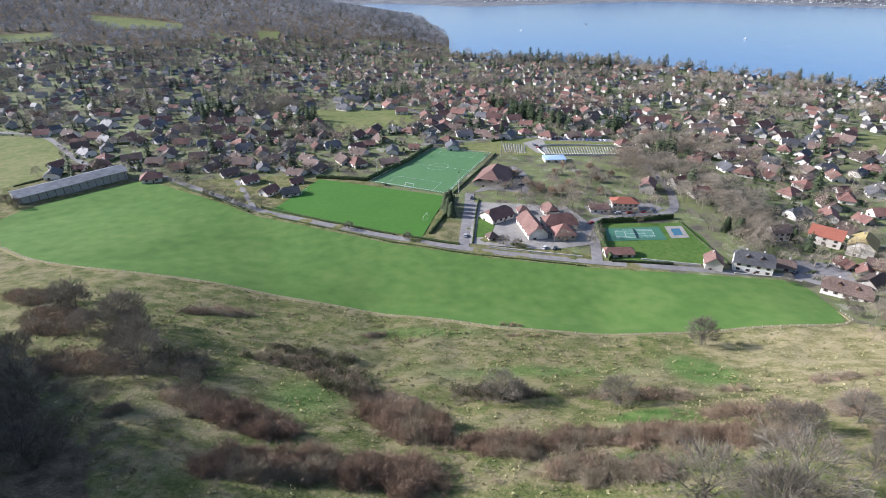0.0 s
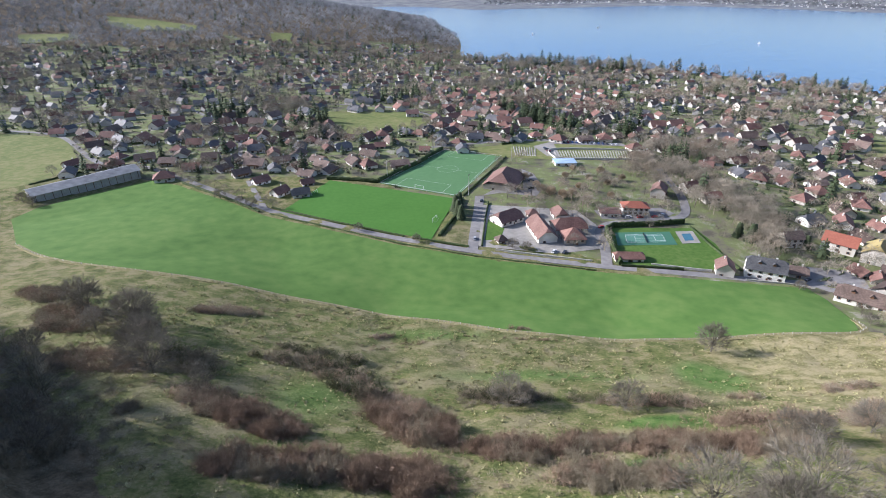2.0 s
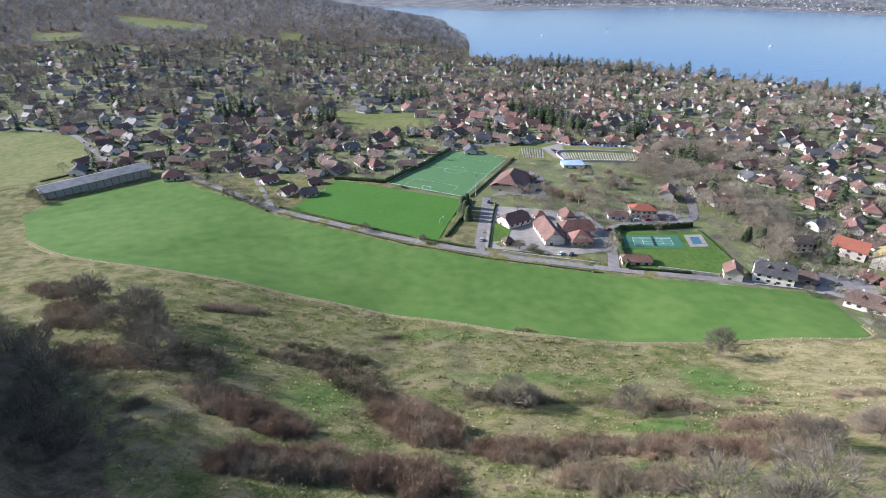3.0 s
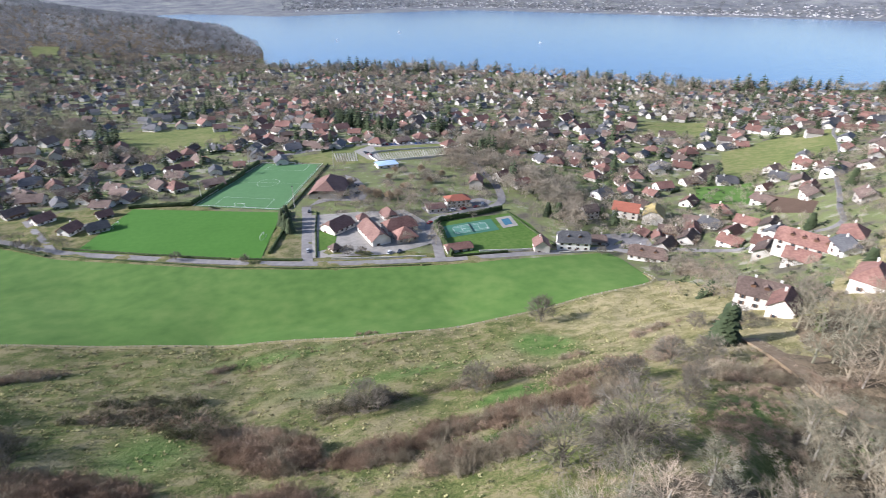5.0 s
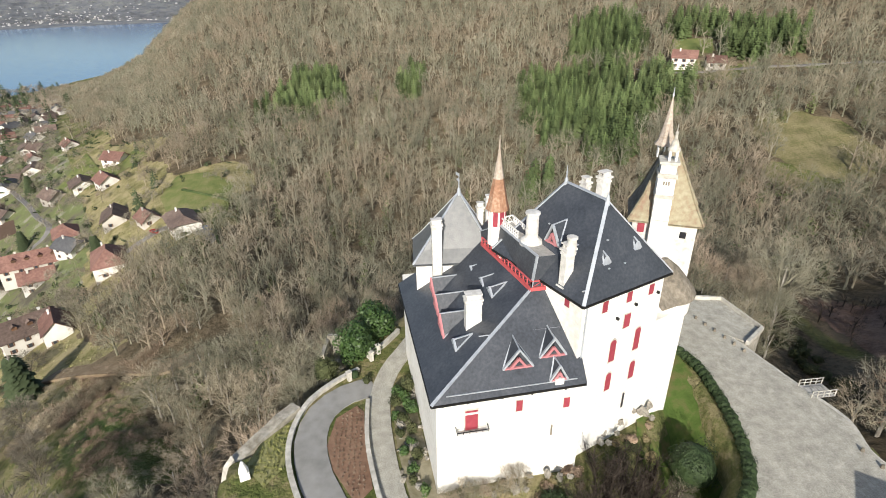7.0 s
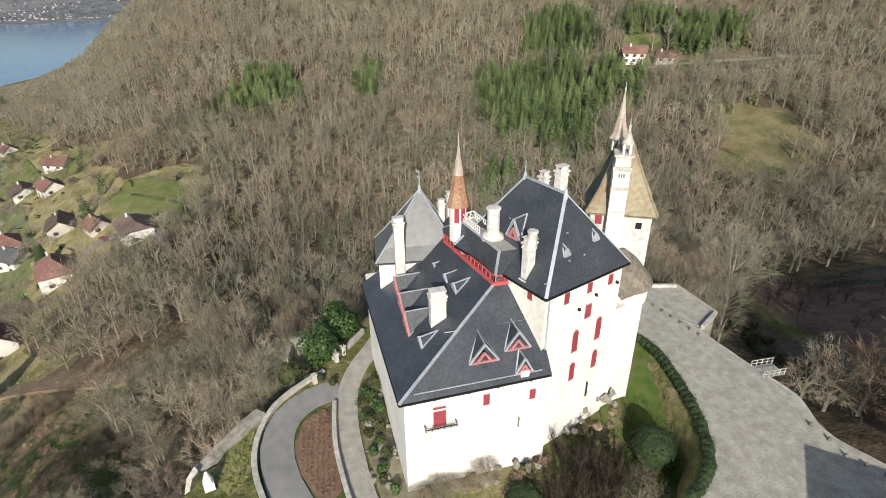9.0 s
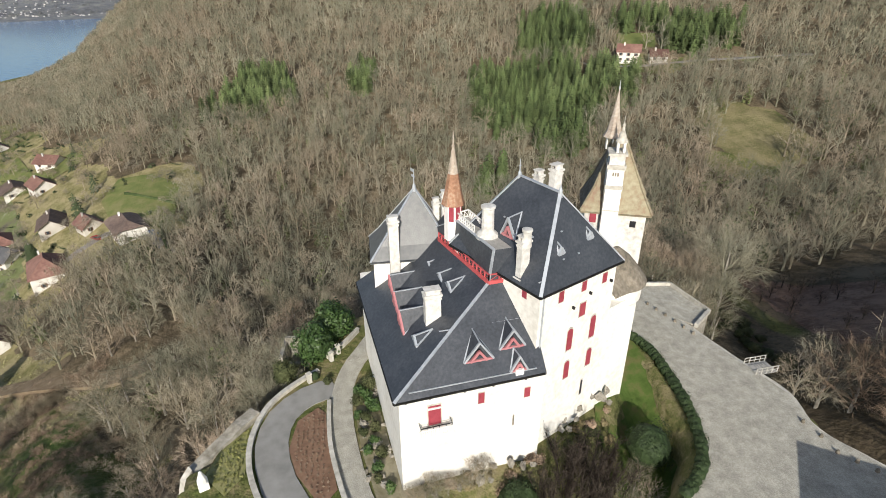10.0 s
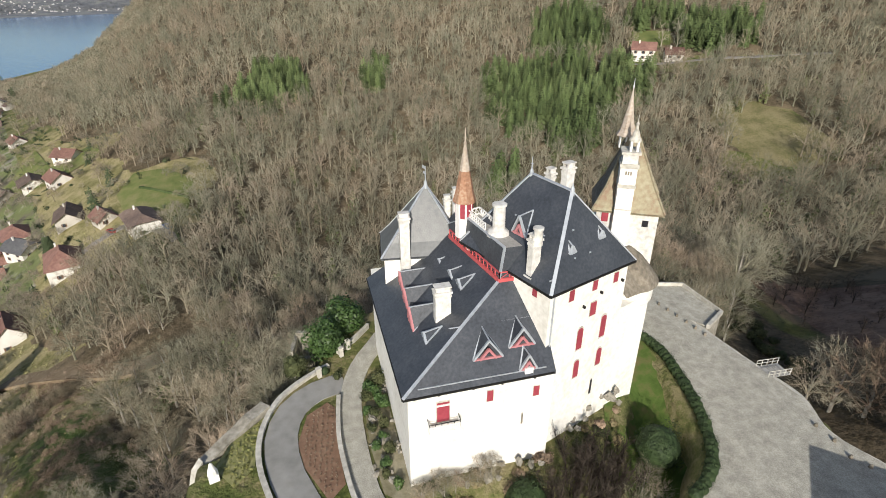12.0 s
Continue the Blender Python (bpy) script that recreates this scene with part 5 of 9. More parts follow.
rng = np.random.default_rng(11)
unit = [np.concatenate(round_tree(np.random.default_rng(i), 1.0, 0.62 + 0.03 * i, 8, 4, 3, 0.013)) for i in range(8)]
unit_fine = [np.concatenate(round_tree(np.random.default_rng(40 + i), 1.0, 0.6 + 0.04 * i, 10, 6, 6, 0.0062)) for i in range(8)]
unit_far = [puff_tree(np.random.default_rng(70 + i), 105, 0.75 + 0.05 * i, 0.034, 0.3) for i in range(6)]
unit_spruce = [np.concatenate(spruce(np.random.default_rng(90 + i), 1.0, 0.17, 11, 7)) for i in range(5)]
unit_cone = [np.concatenate(spruce(np.random.default_rng(190 + i), 1.0, 0.25, 7, 6)) for i in range(5)]
unit_bush = [leaf_mass(np.random.default_rng(120 + i), 0.6, 0.6, 0.55, 60, 0.13, 6) for i in range(5)]

# woods of the castle hill and the mountain
x, y = jitter_grid(-20, 720, -560, 460, 6.4, rng)
r, b = np.hypot(x, y), bearing(x, y)
ok = wooded(x, y) & (b > 48) & (b < 143) & (r < 640) & ~in_stand(x, y) & ~open_floor(x, y)
near = ok & (r < 330) & (r > 135)
scatter("woodland", TWIGS, unit_fine, x[near], y[near], rng.uniform(9, 15, near.sum()), rng, "leafless grey-brown winter woodland on the slope", "woods")
iv = ok & (r > 88) & (r < 330) & (rng.uniform(0, 1, len(x)) < 0.15)
scatter("ivy_clad_trees", IVY, [leaf_mass(np.random.default_rng(140 + i), 0.3, 0.3, 0.75, 120, 0.06, 9, 0.5) for i in range(4)], x[iv] + 1, y[iv] + 1, rng.uniform(5, 10, iv.sum()), rng, "ivy-clad trunks and holly among bare trees", "trees")
far = ok & (r >= 330) & (rng.uniform(0, 1, len(x)) < 0.8)
scatter("woodland", TWIGS, unit, x[far], y[far], rng.uniform(10, 16, far.sum()), rng, "leafless brown winter woodland on the mountain", "woods")
x, y = jitter_grid(380, 1250, 0, 620, 11, rng)
r, b = np.hypot(x, y), bearing(x, y)
ok = wooded(x, y) & (r > 620) & (b < 84)
scatter("woodland", TWIGS, unit_far, x[ok], y[ok], rng.uniform(11, 17, ok.sum()), rng, "distant leafless woodland on the ridge", "woods")
x, y = jitter_grid(200, 520, -320, 100, 4.6, rng)
ok = in_stand(x, y)
scatter("spruce_stand", FRESH_NEEDLES, unit_spruce, x[ok], y[ok], rng.uniform(9, 15, ok.sum()), rng, "dark green spruce stands within the bare woods", "woods")
# the wooded headland
x, y = jitter_grid(-1900, 260, 900, 2700, 17.5, rng)
r, b = np.hypot(x, y), bearing(x, y)
ok = wooded(x, y) & (b > -46) & (r > 1300)
scatter("headland_woods", HEADLAND_TWIGS, unit_far, x[ok], y[ok], rng.uniform(13, 21, ok.sum()), rng, "leafless woods on the lakeside headland, paled with haze in the colour", "woods")
ev = ok & (rng.uniform(0, 1, len(x)) < 0.06)
scatter("headland_spruces", NEEDLES, unit_cone, x[ev] + 4, y[ev] + 4, rng.uniform(13, 20, ev.sum()), rng, "scattered dark conifers on the headland", "woods")
# among the houses
x, y = jitter_grid(-1000, 900, 240, 1600, 8.2, rng)
r, b = np.hypot(x, y), bearing(x, y)
dens = 0.55 + 0.9 * np.sin(x * 0.033 + 1 + np.sin(y * 0.02)) * np.sin(y * 0.029 + 0.5 + np.sin(x * 0.017)) - np.where(r > 620, 0.3, 0.1) + np.where(r > 1280, 0.25, 0) + 0.4 * (np.hypot(x - 205, y - 385) < 60)
ok = built_up(x, y) & (b > -48) & (rng.uniform(0, 1, len(x)) < dens)
sort = rng.uniform(0, 1, len(x))
m = ok & (sort < 0.6) & (r < 700)
unit_garden = [puff_tree(np.random.default_rng(150 + i), 400, 0.75 + 0.06 * i, 0.0125, 0.26) for i in range(7)]
scatter("garden_trees", GREY_TWIGS, unit_garden, x[m], y[m], rng.uniform(5, 9, m.sum()) * rng.choice([0.8, 1.0, 1.6], m.sum()), rng, "bare deciduous trees among village gardens", "trees")
unit_vfar = [puff_tree(np.random.default_rng(170 + i), 115, 0.8 + 0.05 * i, 0.033, 0.3) for i in range(6)]
m = ok & (sort < 0.55) & (r >= 700)
scatter("village_trees", GREY_TWIGS, unit_vfar, x[m], y[m], rng.uniform(9, 15, m.sum()) * rng.choice([0.8, 1.0, 1.35], m.sum()) * np.where(b[m] > 45, 0.6, 1.0), rng, "bare trees between distant village houses", "trees")
busy = (x > -8) & (x < 182) & (y > 240) & (y < 470)
m = built_up(x, y) & (b > -48) & (sort > 0.925) & ~busy
scatter("garden_conifers", NEEDLES, unit_cone, x[m], y[m], rng.uniform(6, 11, m.sum()) * rng.choice([0.7, 1.0, 1.8], m.sum()), rng, "dark conifers among village gardens", "trees")
m = built_up(x, y) & ~busy & (b > -48) & (sort > 0.62) & (sort < 0.86) & (r < 900)
hedge_unit = [np.stack([leaf_mass(np.random.default_rng(130 + i), 0.5, 0.07, 0.085, 90, 0.022, 14, 0.3)], 0)[0] for i in range(4)]
hm = built_up(x, y) & ~busy & (b > -48) & (sort > 0.55) & (sort < 0.68) & (r < 800)
scatter("garden_hedges", NEEDLES, hedge_unit, x[hm], y[hm], rng.uniform(9, 22, hm.sum()), rng, "dark clipped hedges between village gardens", "hedges")
scatter("garden_shrubs", NEEDLES, unit_bush, x[m], y[m], rng.uniform(1.6, 4.5, m.sum()), rng, "dark evergreen shrubs and hedging in gardens", "shrubs")


# tall dark conifers in the village parks and along the shore
cx, cy = [], []
for px, py, n, half in ((95, 632, 26, 22), (118, 590, 12, 16), (182, 566, 8, 10), (66, 690, 8, 14), (-150, 600, 10, 16), (-270, 640, 12, 20), (200, 470, 8, 10), (-60, 760, 10, 20)):
    cx.append(rng.normal(px, half * 0.6, n))
    cy.append(rng.normal(py, half * 0.6, n))
cx, cy = np.concatenate(cx), np.concatenate(cy)
scatter("park_conifers", NEEDLES, unit_cone, cx, cy, rng.uniform(12, 22, len(cx)), rng, "groups of tall dark conifers in village parks", "trees")
SHORE = ((46, 1319), (264, 1242), (434, 1193), (577, 1131), (667, 1027), (739, 946), (816, 845), (946, 794), (1089, 763), (1200, 730))
edge = np.array(smooth_line(SHORE, 13))
edge = edge + rng.normal(0, 20, edge.shape)
edge = edge[ground(edge[:, 0], edge[:, 1]) > 0.8]
for name, mat, units, share, lo, hi, label in (("shore_firs", NEEDLES, unit_cone, 0.6, 20, 34, "very tall firs standing above the lake shore"), ("shore_poplars", GREY_TWIGS, unit_far, 1.0, 18, 30, "tall bare trees standing above the lake shore")):
    m = rng.uniform(0, 1, len(edge)) < share
    scatter(name, mat, units, edge[m, 0] + rng.normal(0, 8, m.sum()), edge[m, 1], rng.uniform(lo, hi, m.sum()), rng, label, "trees")
# the wooded shore beyond the hamlet's ridge
x, y = jitter_grid(480, 1250, 380, 950, 10, rng)
r, b = np.hypot(x, y), bearing(x, y)
ok = (b > 46) & (b < 64) & (r > 600) & (ground(x, y) > 1.5) & ~wooded(x, y) & ~inside(MEADOW_A, x, y)
m = ok & (rng.uniform(0, 1, len(x)) < 0.22 + 0.55 * (b > 59.5))
scatter("shore_ridge_trees", GREY_TWIGS, unit_far, x[m], y[m], rng.uniform(8, 15, m.sum()) * np.where(b[m] > 59, 1.0, 0.6), rng, "bare trees over the ridge above the shore", "trees")
m = ok & (rng.uniform(0, 1, len(x)) < 0.08)
scatter("shore_ridge_conifers", NEEDLES, unit_cone, x[m], y[m], rng.uniform(8, 18, m.sum()), rng, "dark conifers over the ridge above the shore", "trees")
# gardens of the hamlet
hx, hy = jitter_grid(165, 430, 55, 330, 6.8, rng)
hs = rng.uniform(0, 1, len(hx))
hok = ~wooded(hx, hy) & (bearing(hx, hy) > 44) & (bearing(hx, hy) < 76) & (np.hypot(hx, hy) > 190) & ~inside(KNOLL, hx, hy) & ~inside(PLOUGH, hx, hy)
for name, mat, units, lo_s, hi_s, lo, hi, label in (("hamlet_trees", GREY_TWIGS, unit_garden, 0, 0.36, 3.5, 9, "bare fruit and garden trees round the hamlet"), ("hamlet_shrubs", NEEDLES, unit_bush, 0.34, 0.6, 1.4, 3.5, "dark evergreen shrubs in the hamlet gardens"), ("hamlet_hedges", NEEDLES, hedge_unit, 0.6, 0.74, 8, 18, "clipped dark hedges between the hamlet gardens"), ("hamlet_conifers", NEEDLES, unit_cone, 0.74, 0.775, 4, 9, "small conifers in the hamlet gardens")):
    m = hok & (hs >= lo_s) & (hs < hi_s) & (np.hypot(hx - 228, hy - 88) > 16)
    scatter(name, mat, units, hx[m], hy[m], rng.uniform(lo, hi, m.sum()), rng, label, "garden plants")
# along the stream and the old park
for name, line, half, step, lo, hi in (("stream_woods", ((165, 470), (185, 430), (205, 380), (200, 330), (190, 300)), 16, 5.5, 8, 15), ("park_trees", ((96, 412), (122, 405)), 16, 7, 6, 11), ("old_park", ((190, 520), (230, 500), (260, 460)), 26, 7, 9, 15),
                                       ("shore_trees", SHORE, 34, 14, 12.5, 22), ("village_copse", ((-230, 690), (-180, 700)), 40, 8, 8, 14), ("lane_trees", ((150, 440), (160, 400), (186, 350), (196, 312), (186, 285)), 11, 6, 8, 14), ("garden_copse", ((60, 372), (86, 372), (104, 382)), 10, 7, 5, 10), ("lane_side_trees", ((-205, 402), (-160, 368), (-128, 352)), 6, 7, 6, 10), ("mid_copse", ((-160, 560), (-110, 540)), 22, 7, 8, 13), ("hamlet_edge_trees", ((204, 212), (192, 182), (180, 155), (174, 138)), 8, 5.5, 6, 11), ("farm_trees", ((180, 132), (172, 108), (184, 116)), 6, 5, 6, 10)):
    pts = np.array(smooth_line(line, step))
    reps = max(1, int(half * 2 / step))
    cx, cy = np.repeat(pts[:, 0], reps) + rng.uniform(-half, half, len(pts) * reps), np.repeat(pts[:, 1], reps) + rng.uniform(-half, half, len(pts) * reps)
    keep_it = ground(cx, cy) > 0.8
    cx, cy = cx[keep_it], cy[keep_it]
    scatter(name, GREY_TWIGS, unit_garden if lo < 12 else unit_far, cx, cy, rng.uniform(lo, hi, len(cx)), rng, "tall bare trees along the " + ("lake shore" if lo > 12 else "stream and park"), "trees")
    if lo > 12:
        sel = rng.uniform(0, 1, len(cx)) < 0.3
        scatter("shore_conifers", NEEDLES, unit_cone, cx[sel] + 5, cy[sel], rng.uniform(14, 26, sel.sum()), rng, "tall dark conifers along the lake shore", "trees")


# ---- trees near the castle, each one a thing
def tree_kinds():
    kinds = []
    for i, (spread, limbs, subs, twigs, w, fork) in enumerate(((0.34, 12, 8, 12, 0.0032, 0.25), (0.42, 13, 8, 12, 0.0032, 0.15), (0.30, 12, 8, 11, 0.0034, 0.35), (0.5, 15, 9, 12, 0.0032, 0.1), (0.38, 12, 9, 12, 0.003, 0.2))):
        trunk, crown = round_tree(np.random.default_rng(200 + i), 1.0, spread * 2.1, limbs, subs, twigs, w * 1.15, low=fork * 0.7)
        kinds.append((tri_mesh("trunk", trunk, BARK), tri_mesh("crown", crown, NEAR_TWIGS)))
    return kinds


TREE_KINDS = tree_kinds()


def plant(kind_meshes, x, y, size, turn, name, label, category, group, names, z=None, squash=1.0):
    ob = new(name)
    tagged(ob, label, category, group)
    z = float(ground(x, y)) - 0.15 if z is None else z
    ob.matrix_basis = Matrix.LocRotScale((x, y, z), Euler((0, 0, turn)), (size, size, size * squash))
    for me, n in zip(kind_meshes, names):
        c = new(n, me)
        c.parent = ob
    return ob


def sturdy_kinds():
    kinds = []
    for i, wide in enumerate((1.25, 1.05, 1.4)):
        trunk, crown = round_tree(np.random.default_rng(230 + i), 1.0, wide, 18, 12, 22, 0.0048, low=0.1)
        kinds.append((tri_mesh("trunk", trunk, PASTURE_TWIGS), tri_mesh("crown", crown, PASTURE_TWIGS)))
    return kinds


STURDY = sturdy_kinds()
rng = np.random.default_rng(5)
x, y = jitter_grid(20, 150, -130, 140, 6.0, rng)
r, b = np.hypot(x, y), bearing(x, y)
ok = wooded(x, y) & (b > 36) & (b < 146) & (r <= 136) & ~open_floor(x, y)
for px, py in zip(x[ok], y[ok]):
    plant(TREE_KINDS[rng.integers(0, 5)], px, py, rng.uniform(8, 13), rng.uniform(0, 6.28), "bare_tree", "leafless grey-brown deciduous tree on the castle hill", "tree", "trees of the castle hill", ("trunk", "crown"))


# ---------------------------------------------------------------- houses
RENDER_WHITE = material("house_render", [(0.38, 0.35, 0.305), (0.53, 0.5, 0.45), (0.68, 0.655, 0.61)], 0.15, 0.9, vary=0.4)
RENDER_BRIGHT = material("fresh_white_render", [(0.52, 0.5, 0.46), (0.66, 0.64, 0.6), (0.76, 0.745, 0.71)], 0.3, 0.9, vary=0.15)
TILE_RED = material("red_roof_tiles", [(0.11, 0.06, 0.05), (0.17, 0.092, 0.074), (0.235, 0.135, 0.11)], 1.2, 0.85, 0.04, 4, vary=0.35)
TILE_BROWN = material("brown_roof_tiles", [(0.075, 0.055, 0.047), (0.125, 0.09, 0.075), (0.185, 0.138, 0.115)], 1.2, 0.85, 0.04, 4, vary=0.35)
TILE_GREY = material("grey_roof_tiles", [(0.055, 0.055, 0.06), (0.09, 0.09, 0.095), (0.14, 0.14, 0.14)], 1.2, 0.6, 0.03, 4, vary=0.3)
TILE_PINK = material("pink_roof_tiles", [(0.125, 0.072, 0.06), (0.175, 0.104, 0.087), (0.235, 0.145, 0.122)], 1.0, 0.85, 0.04, 4)
TILE_BRIGHT = material("new_red_tiles", [(0.22, 0.075, 0.05), (0.31, 0.115, 0.075)], 1.2, 0.8, 0.03, 4)
TILE_MOSS = material("mossy_yellow_tiles", [(0.25, 0.19, 0.07), (0.36, 0.3, 0.14)], 1.2, 0.85, 0.04, 4)
GLASS = material("window_glass", [(0.03, 0.035, 0.045), (0.06, 0.07, 0.085)], 1, 0.1, spec=0.8)
TIMBER = material("brown_timber", [(0.09, 0.05, 0.03), (0.16, 0.09, 0.055)], 2, 0.75, vary=0.3)
METAL_SHEET = material("grey_sheet_roof", [(0.13, 0.135, 0.14), (0.2, 0.205, 0.21), (0.27, 0.275, 0.28)], 0.25, 0.6, 0.02, 3)
BLUE_SHEET = material("blue_sheet_roof", [(0.3, 0.42, 0.58), (0.38, 0.5, 0.66)], 0.4, 0.6)


def window_mesh(with_shutters):
    """A window: the pane with its sill, and a pair of open timber shutters."""
    s = Shape().box((0, 0, 0), (1.0, 0.12, 1.25))
    n = len(s.f)
    if with_shutters:
        s.box((-0.75, -0.02, 0), (0.42, 0.08, 1.3)).box((0.75, -0.02, 0), (0.42, 0.08, 1.3)).box((0, -0.06, -0.68), (1.3, 0.2, 0.1))
    me = s.mesh("window", GLASS)
    me.materials.append(TIMBER)
    me.polygons.foreach_set("material_index", [0] * n + [1] * (len(s.f) - n))
    return me


WINDOW_MESH, PLAIN_WINDOW = window_mesh(True), window_mesh(False)
DOOR_MESH = Shape().box((0, 0, 1.05), (1.0, 0.14, 2.1)).mesh("door", TIMBER)


def house(L, W, H, rise, roof_mat, wall_mat=RENDER_WHITE, hip=0.0, over=0.6, name="house", label="", category="house", group="houses of the village",
          chimneys=1, windows=2, shutters=True, balcony=False, storeys=2, dormers=0):
    """A house at the origin, long side along x: walls down into the slope, a roof with eaves, windows, door, chimney."""
    ob = thing(name, (0, 0, 0), label, category, group)
    w = Shape()
    if hip < 0.5:
        k = 0.5 * W
        w.prism([(-L / 2, -W / 2), (L / 2, -W / 2), (L / 2, W / 2), (-L / 2, W / 2)], -3.0, H)
        gz = rise * (1 - hip) * 0.97
        for sx in (-1, 1):
            x = sx * (L / 2 - 0.02)
            pts = [(x, -W / 2, H), (x, W / 2, H), (x, W / 2 * hip, H + gz), (x, -W / 2 * hip, H + gz)] if hip else [(x, -W / 2, H), (x, W / 2, H), (x, 0, H + gz)]
            w.face(*(pts if sx > 0 else pts[::-1]))
    else:
        w.prism([(-L / 2, -W / 2), (L / 2, -W / 2), (L / 2, W / 2), (-L / 2, W / 2)], -3.0, H)
    w.obj("wall", wall_mat, ob)
    drop = over * rise / (W / 2)
    ex, ey, ez = L / 2 + over, W / 2 + over, H - drop + 0.12
    top = H + rise + 0.12
    r = Shape()
    if hip:
        inset = hip * W / 2 * 1.05 + over
        zc = ez + (top - ez) * (1 - hip)
        yc = ey * hip
        if hip < 1:
            for s in (-1, 1):
                r.slab([(-ex, s * ey, ez), (ex, s * ey, ez), (ex, s * yc, zc), (ex - inset, 0, top), (-ex + inset, 0, top), (-ex, s * yc, zc)][::-s], 0.22)
            for s in (-1, 1):
                r.slab([(s * ex, -yc, zc), (s * ex, yc, zc), (s * (ex - inset), 0, top)][::s], 0.22)
        else:
            rx = max(0.2, ex - ey)
            for s in (-1, 1):
                r.slab([(-ex, s * ey, ez), (ex, s * ey, ez), (rx, 0, top), (-rx, 0, top)][::-s], 0.22)
                r.slab([(s * ex, -ey, ez), (s * ex, ey, ez), (s * rx, 0, top)][::s], 0.22)
    else:
        for s in (-1, 1):
            r.slab([(-ex, s * ey, ez), (ex, s * ey, ez), (ex, 0, top), (-ex, 0, top)][::-s], 0.22)
    roof_ob = r.obj("roof", roof_mat, ob)
    for i in range(chimneys):
        cx, cy = L * (0.22 - 0.45 * i), W * 0.1
        cz = top - abs(cy) * rise / (W / 2)
        Shape().box((cx, cy, cz + 0.3), (0.75, 0.6, 1.9)).box((cx, cy, cz + 1.3), (0.9, 0.75, 0.14)).obj("chimney", wall_mat, roof_ob)

    for i in range(dormers):
        # small gabled dormers on the front slope
        dx = L * ((i + 0.5) / dormers - 0.5) * 0.72
        dy, dz = -W * 0.27, H + rise * 0.46
        Shape().box((dx, dy + 0.5, dz + 0.1), (1.5, 1.6, 1.5)).obj("dormer", TIMBER, roof_ob)
        Shape().slab([(dx - 1.1, dy - 0.6, dz + 0.75), (dx, dy - 0.6, dz + 1.6), (dx, dy + 2.0, dz + 1.6), (dx - 1.1, dy + 2.0, dz + 0.75)], 0.14).slab([(dx, dy - 0.6, dz + 1.6), (dx + 1.1, dy - 0.6, dz + 0.75), (dx + 1.1, dy + 2.0, dz + 0.75), (dx, dy + 2.0, dz + 1.6)], 0.14).obj("dormer_roof", roof_mat, roof_ob)

    def opening(x, y, z, turn, me=WINDOW_MESH, n="window"):
        o = new(n, PLAIN_WINDOW if me is WINDOW_MESH and not shutters else me)
        o.parent = ob
        o.matrix_basis = Matrix.Translation((x, y, z)) @ Matrix.Rotation(turn, 4, "Z")
    for s in (-1, 1):
        for st in range(storeys):
            for i in range(windows):
                opening(L * ((i + 0.5) / windows - 0.5), s * W / 2, H - 1.5 - 2.6 * (storeys - 1 - st), 0 if s < 0 else math.pi)
        opening(s * L / 2, W * 0.18, 1.5, radians(90) * s)
    opening(L * 0.05 + 0.3, -W / 2 - 0.01, 0.0, 0, DOOR_MESH, "door")
    if balcony:
        Shape().box((0, -W / 2 - 0.6, 2.7), (L * 0.7, 1.2, 0.15)).box((0, -W / 2 - 1.15, 3.25), (L * 0.7, 0.06, 0.8)).obj("balcony", TIMBER, ob)
    return ob


def put(ob, x, y, turn, dz=0.0, first=False, size=1.0):
    """Stand a house at x, y, turned by degrees; the first use takes the house itself."""
    m = pose(x, y, float(ground(x, y)) + dz - 0.5, 0, 0, turn) @ Matrix.Scale(size, 4)
    if first:
        ob.matrix_basis = m
        return ob
    return copy_thing(ob, m)


BASES = [
    house(12, 9, 3.5, 3.2, TILE_RED, RENDER_BRIGHT, over=0.9, label="white rendered village house with red tiled gable roof"),
    house(13, 9.5, 3.6, 3.2, TILE_BROWN, over=1.1, label="white village house with weathered brown tiled roof", balcony=True),
    house(12, 9.5, 3.5, 3.3, TILE_GREY, RENDER_BRIGHT, hip=0.35, over=0.9, label="pale village house with dark grey half-hipped roof"),
    house(12, 10.5, 3.3, 2.8, TILE_BROWN, RENDER_BRIGHT, over=1.4, label="chalet with wide brown eaves and timber balcony", balcony=True),
    house(12.5, 10, 3.8, 3.4, TILE_RED, hip=1.0, over=0.9, label="cream villa with hipped red tiled roof"),
    house(9, 7.5, 2.7, 2.8, TILE_RED, over=0.8, windows=2, storeys=1, label="small low house with red tiled roof"),
]
PLAIN = [
    house(12, 9.5, 3.8, 3.4, TILE_RED, over=0.9, windows=1, storeys=1, shutters=False, chimneys=1, label="distant pale house with reddish tiled roof"),
    house(13, 9.5, 4.0, 3.6, TILE_BROWN, over=0.9, windows=1, storeys=1, shutters=False, chimneys=1, label="distant pale house with brown tiled roof"),
    house(12, 9.5, 3.8, 3.4, TILE_GREY, over=0.9, hip=0.3, windows=1, storeys=1, shutters=False, chimneys=1, label="distant pale house with grey roof"),
]
TAKEN = []
USED = set()


def settle(kind, x, y, turn, clear=9.0, size=1.0):
    TAKEN.append((x, y, clear))
    first = id(kind) not in USED
    USED.add(id(kind))
    return put(kind, x, y, turn, first=first, size=size)


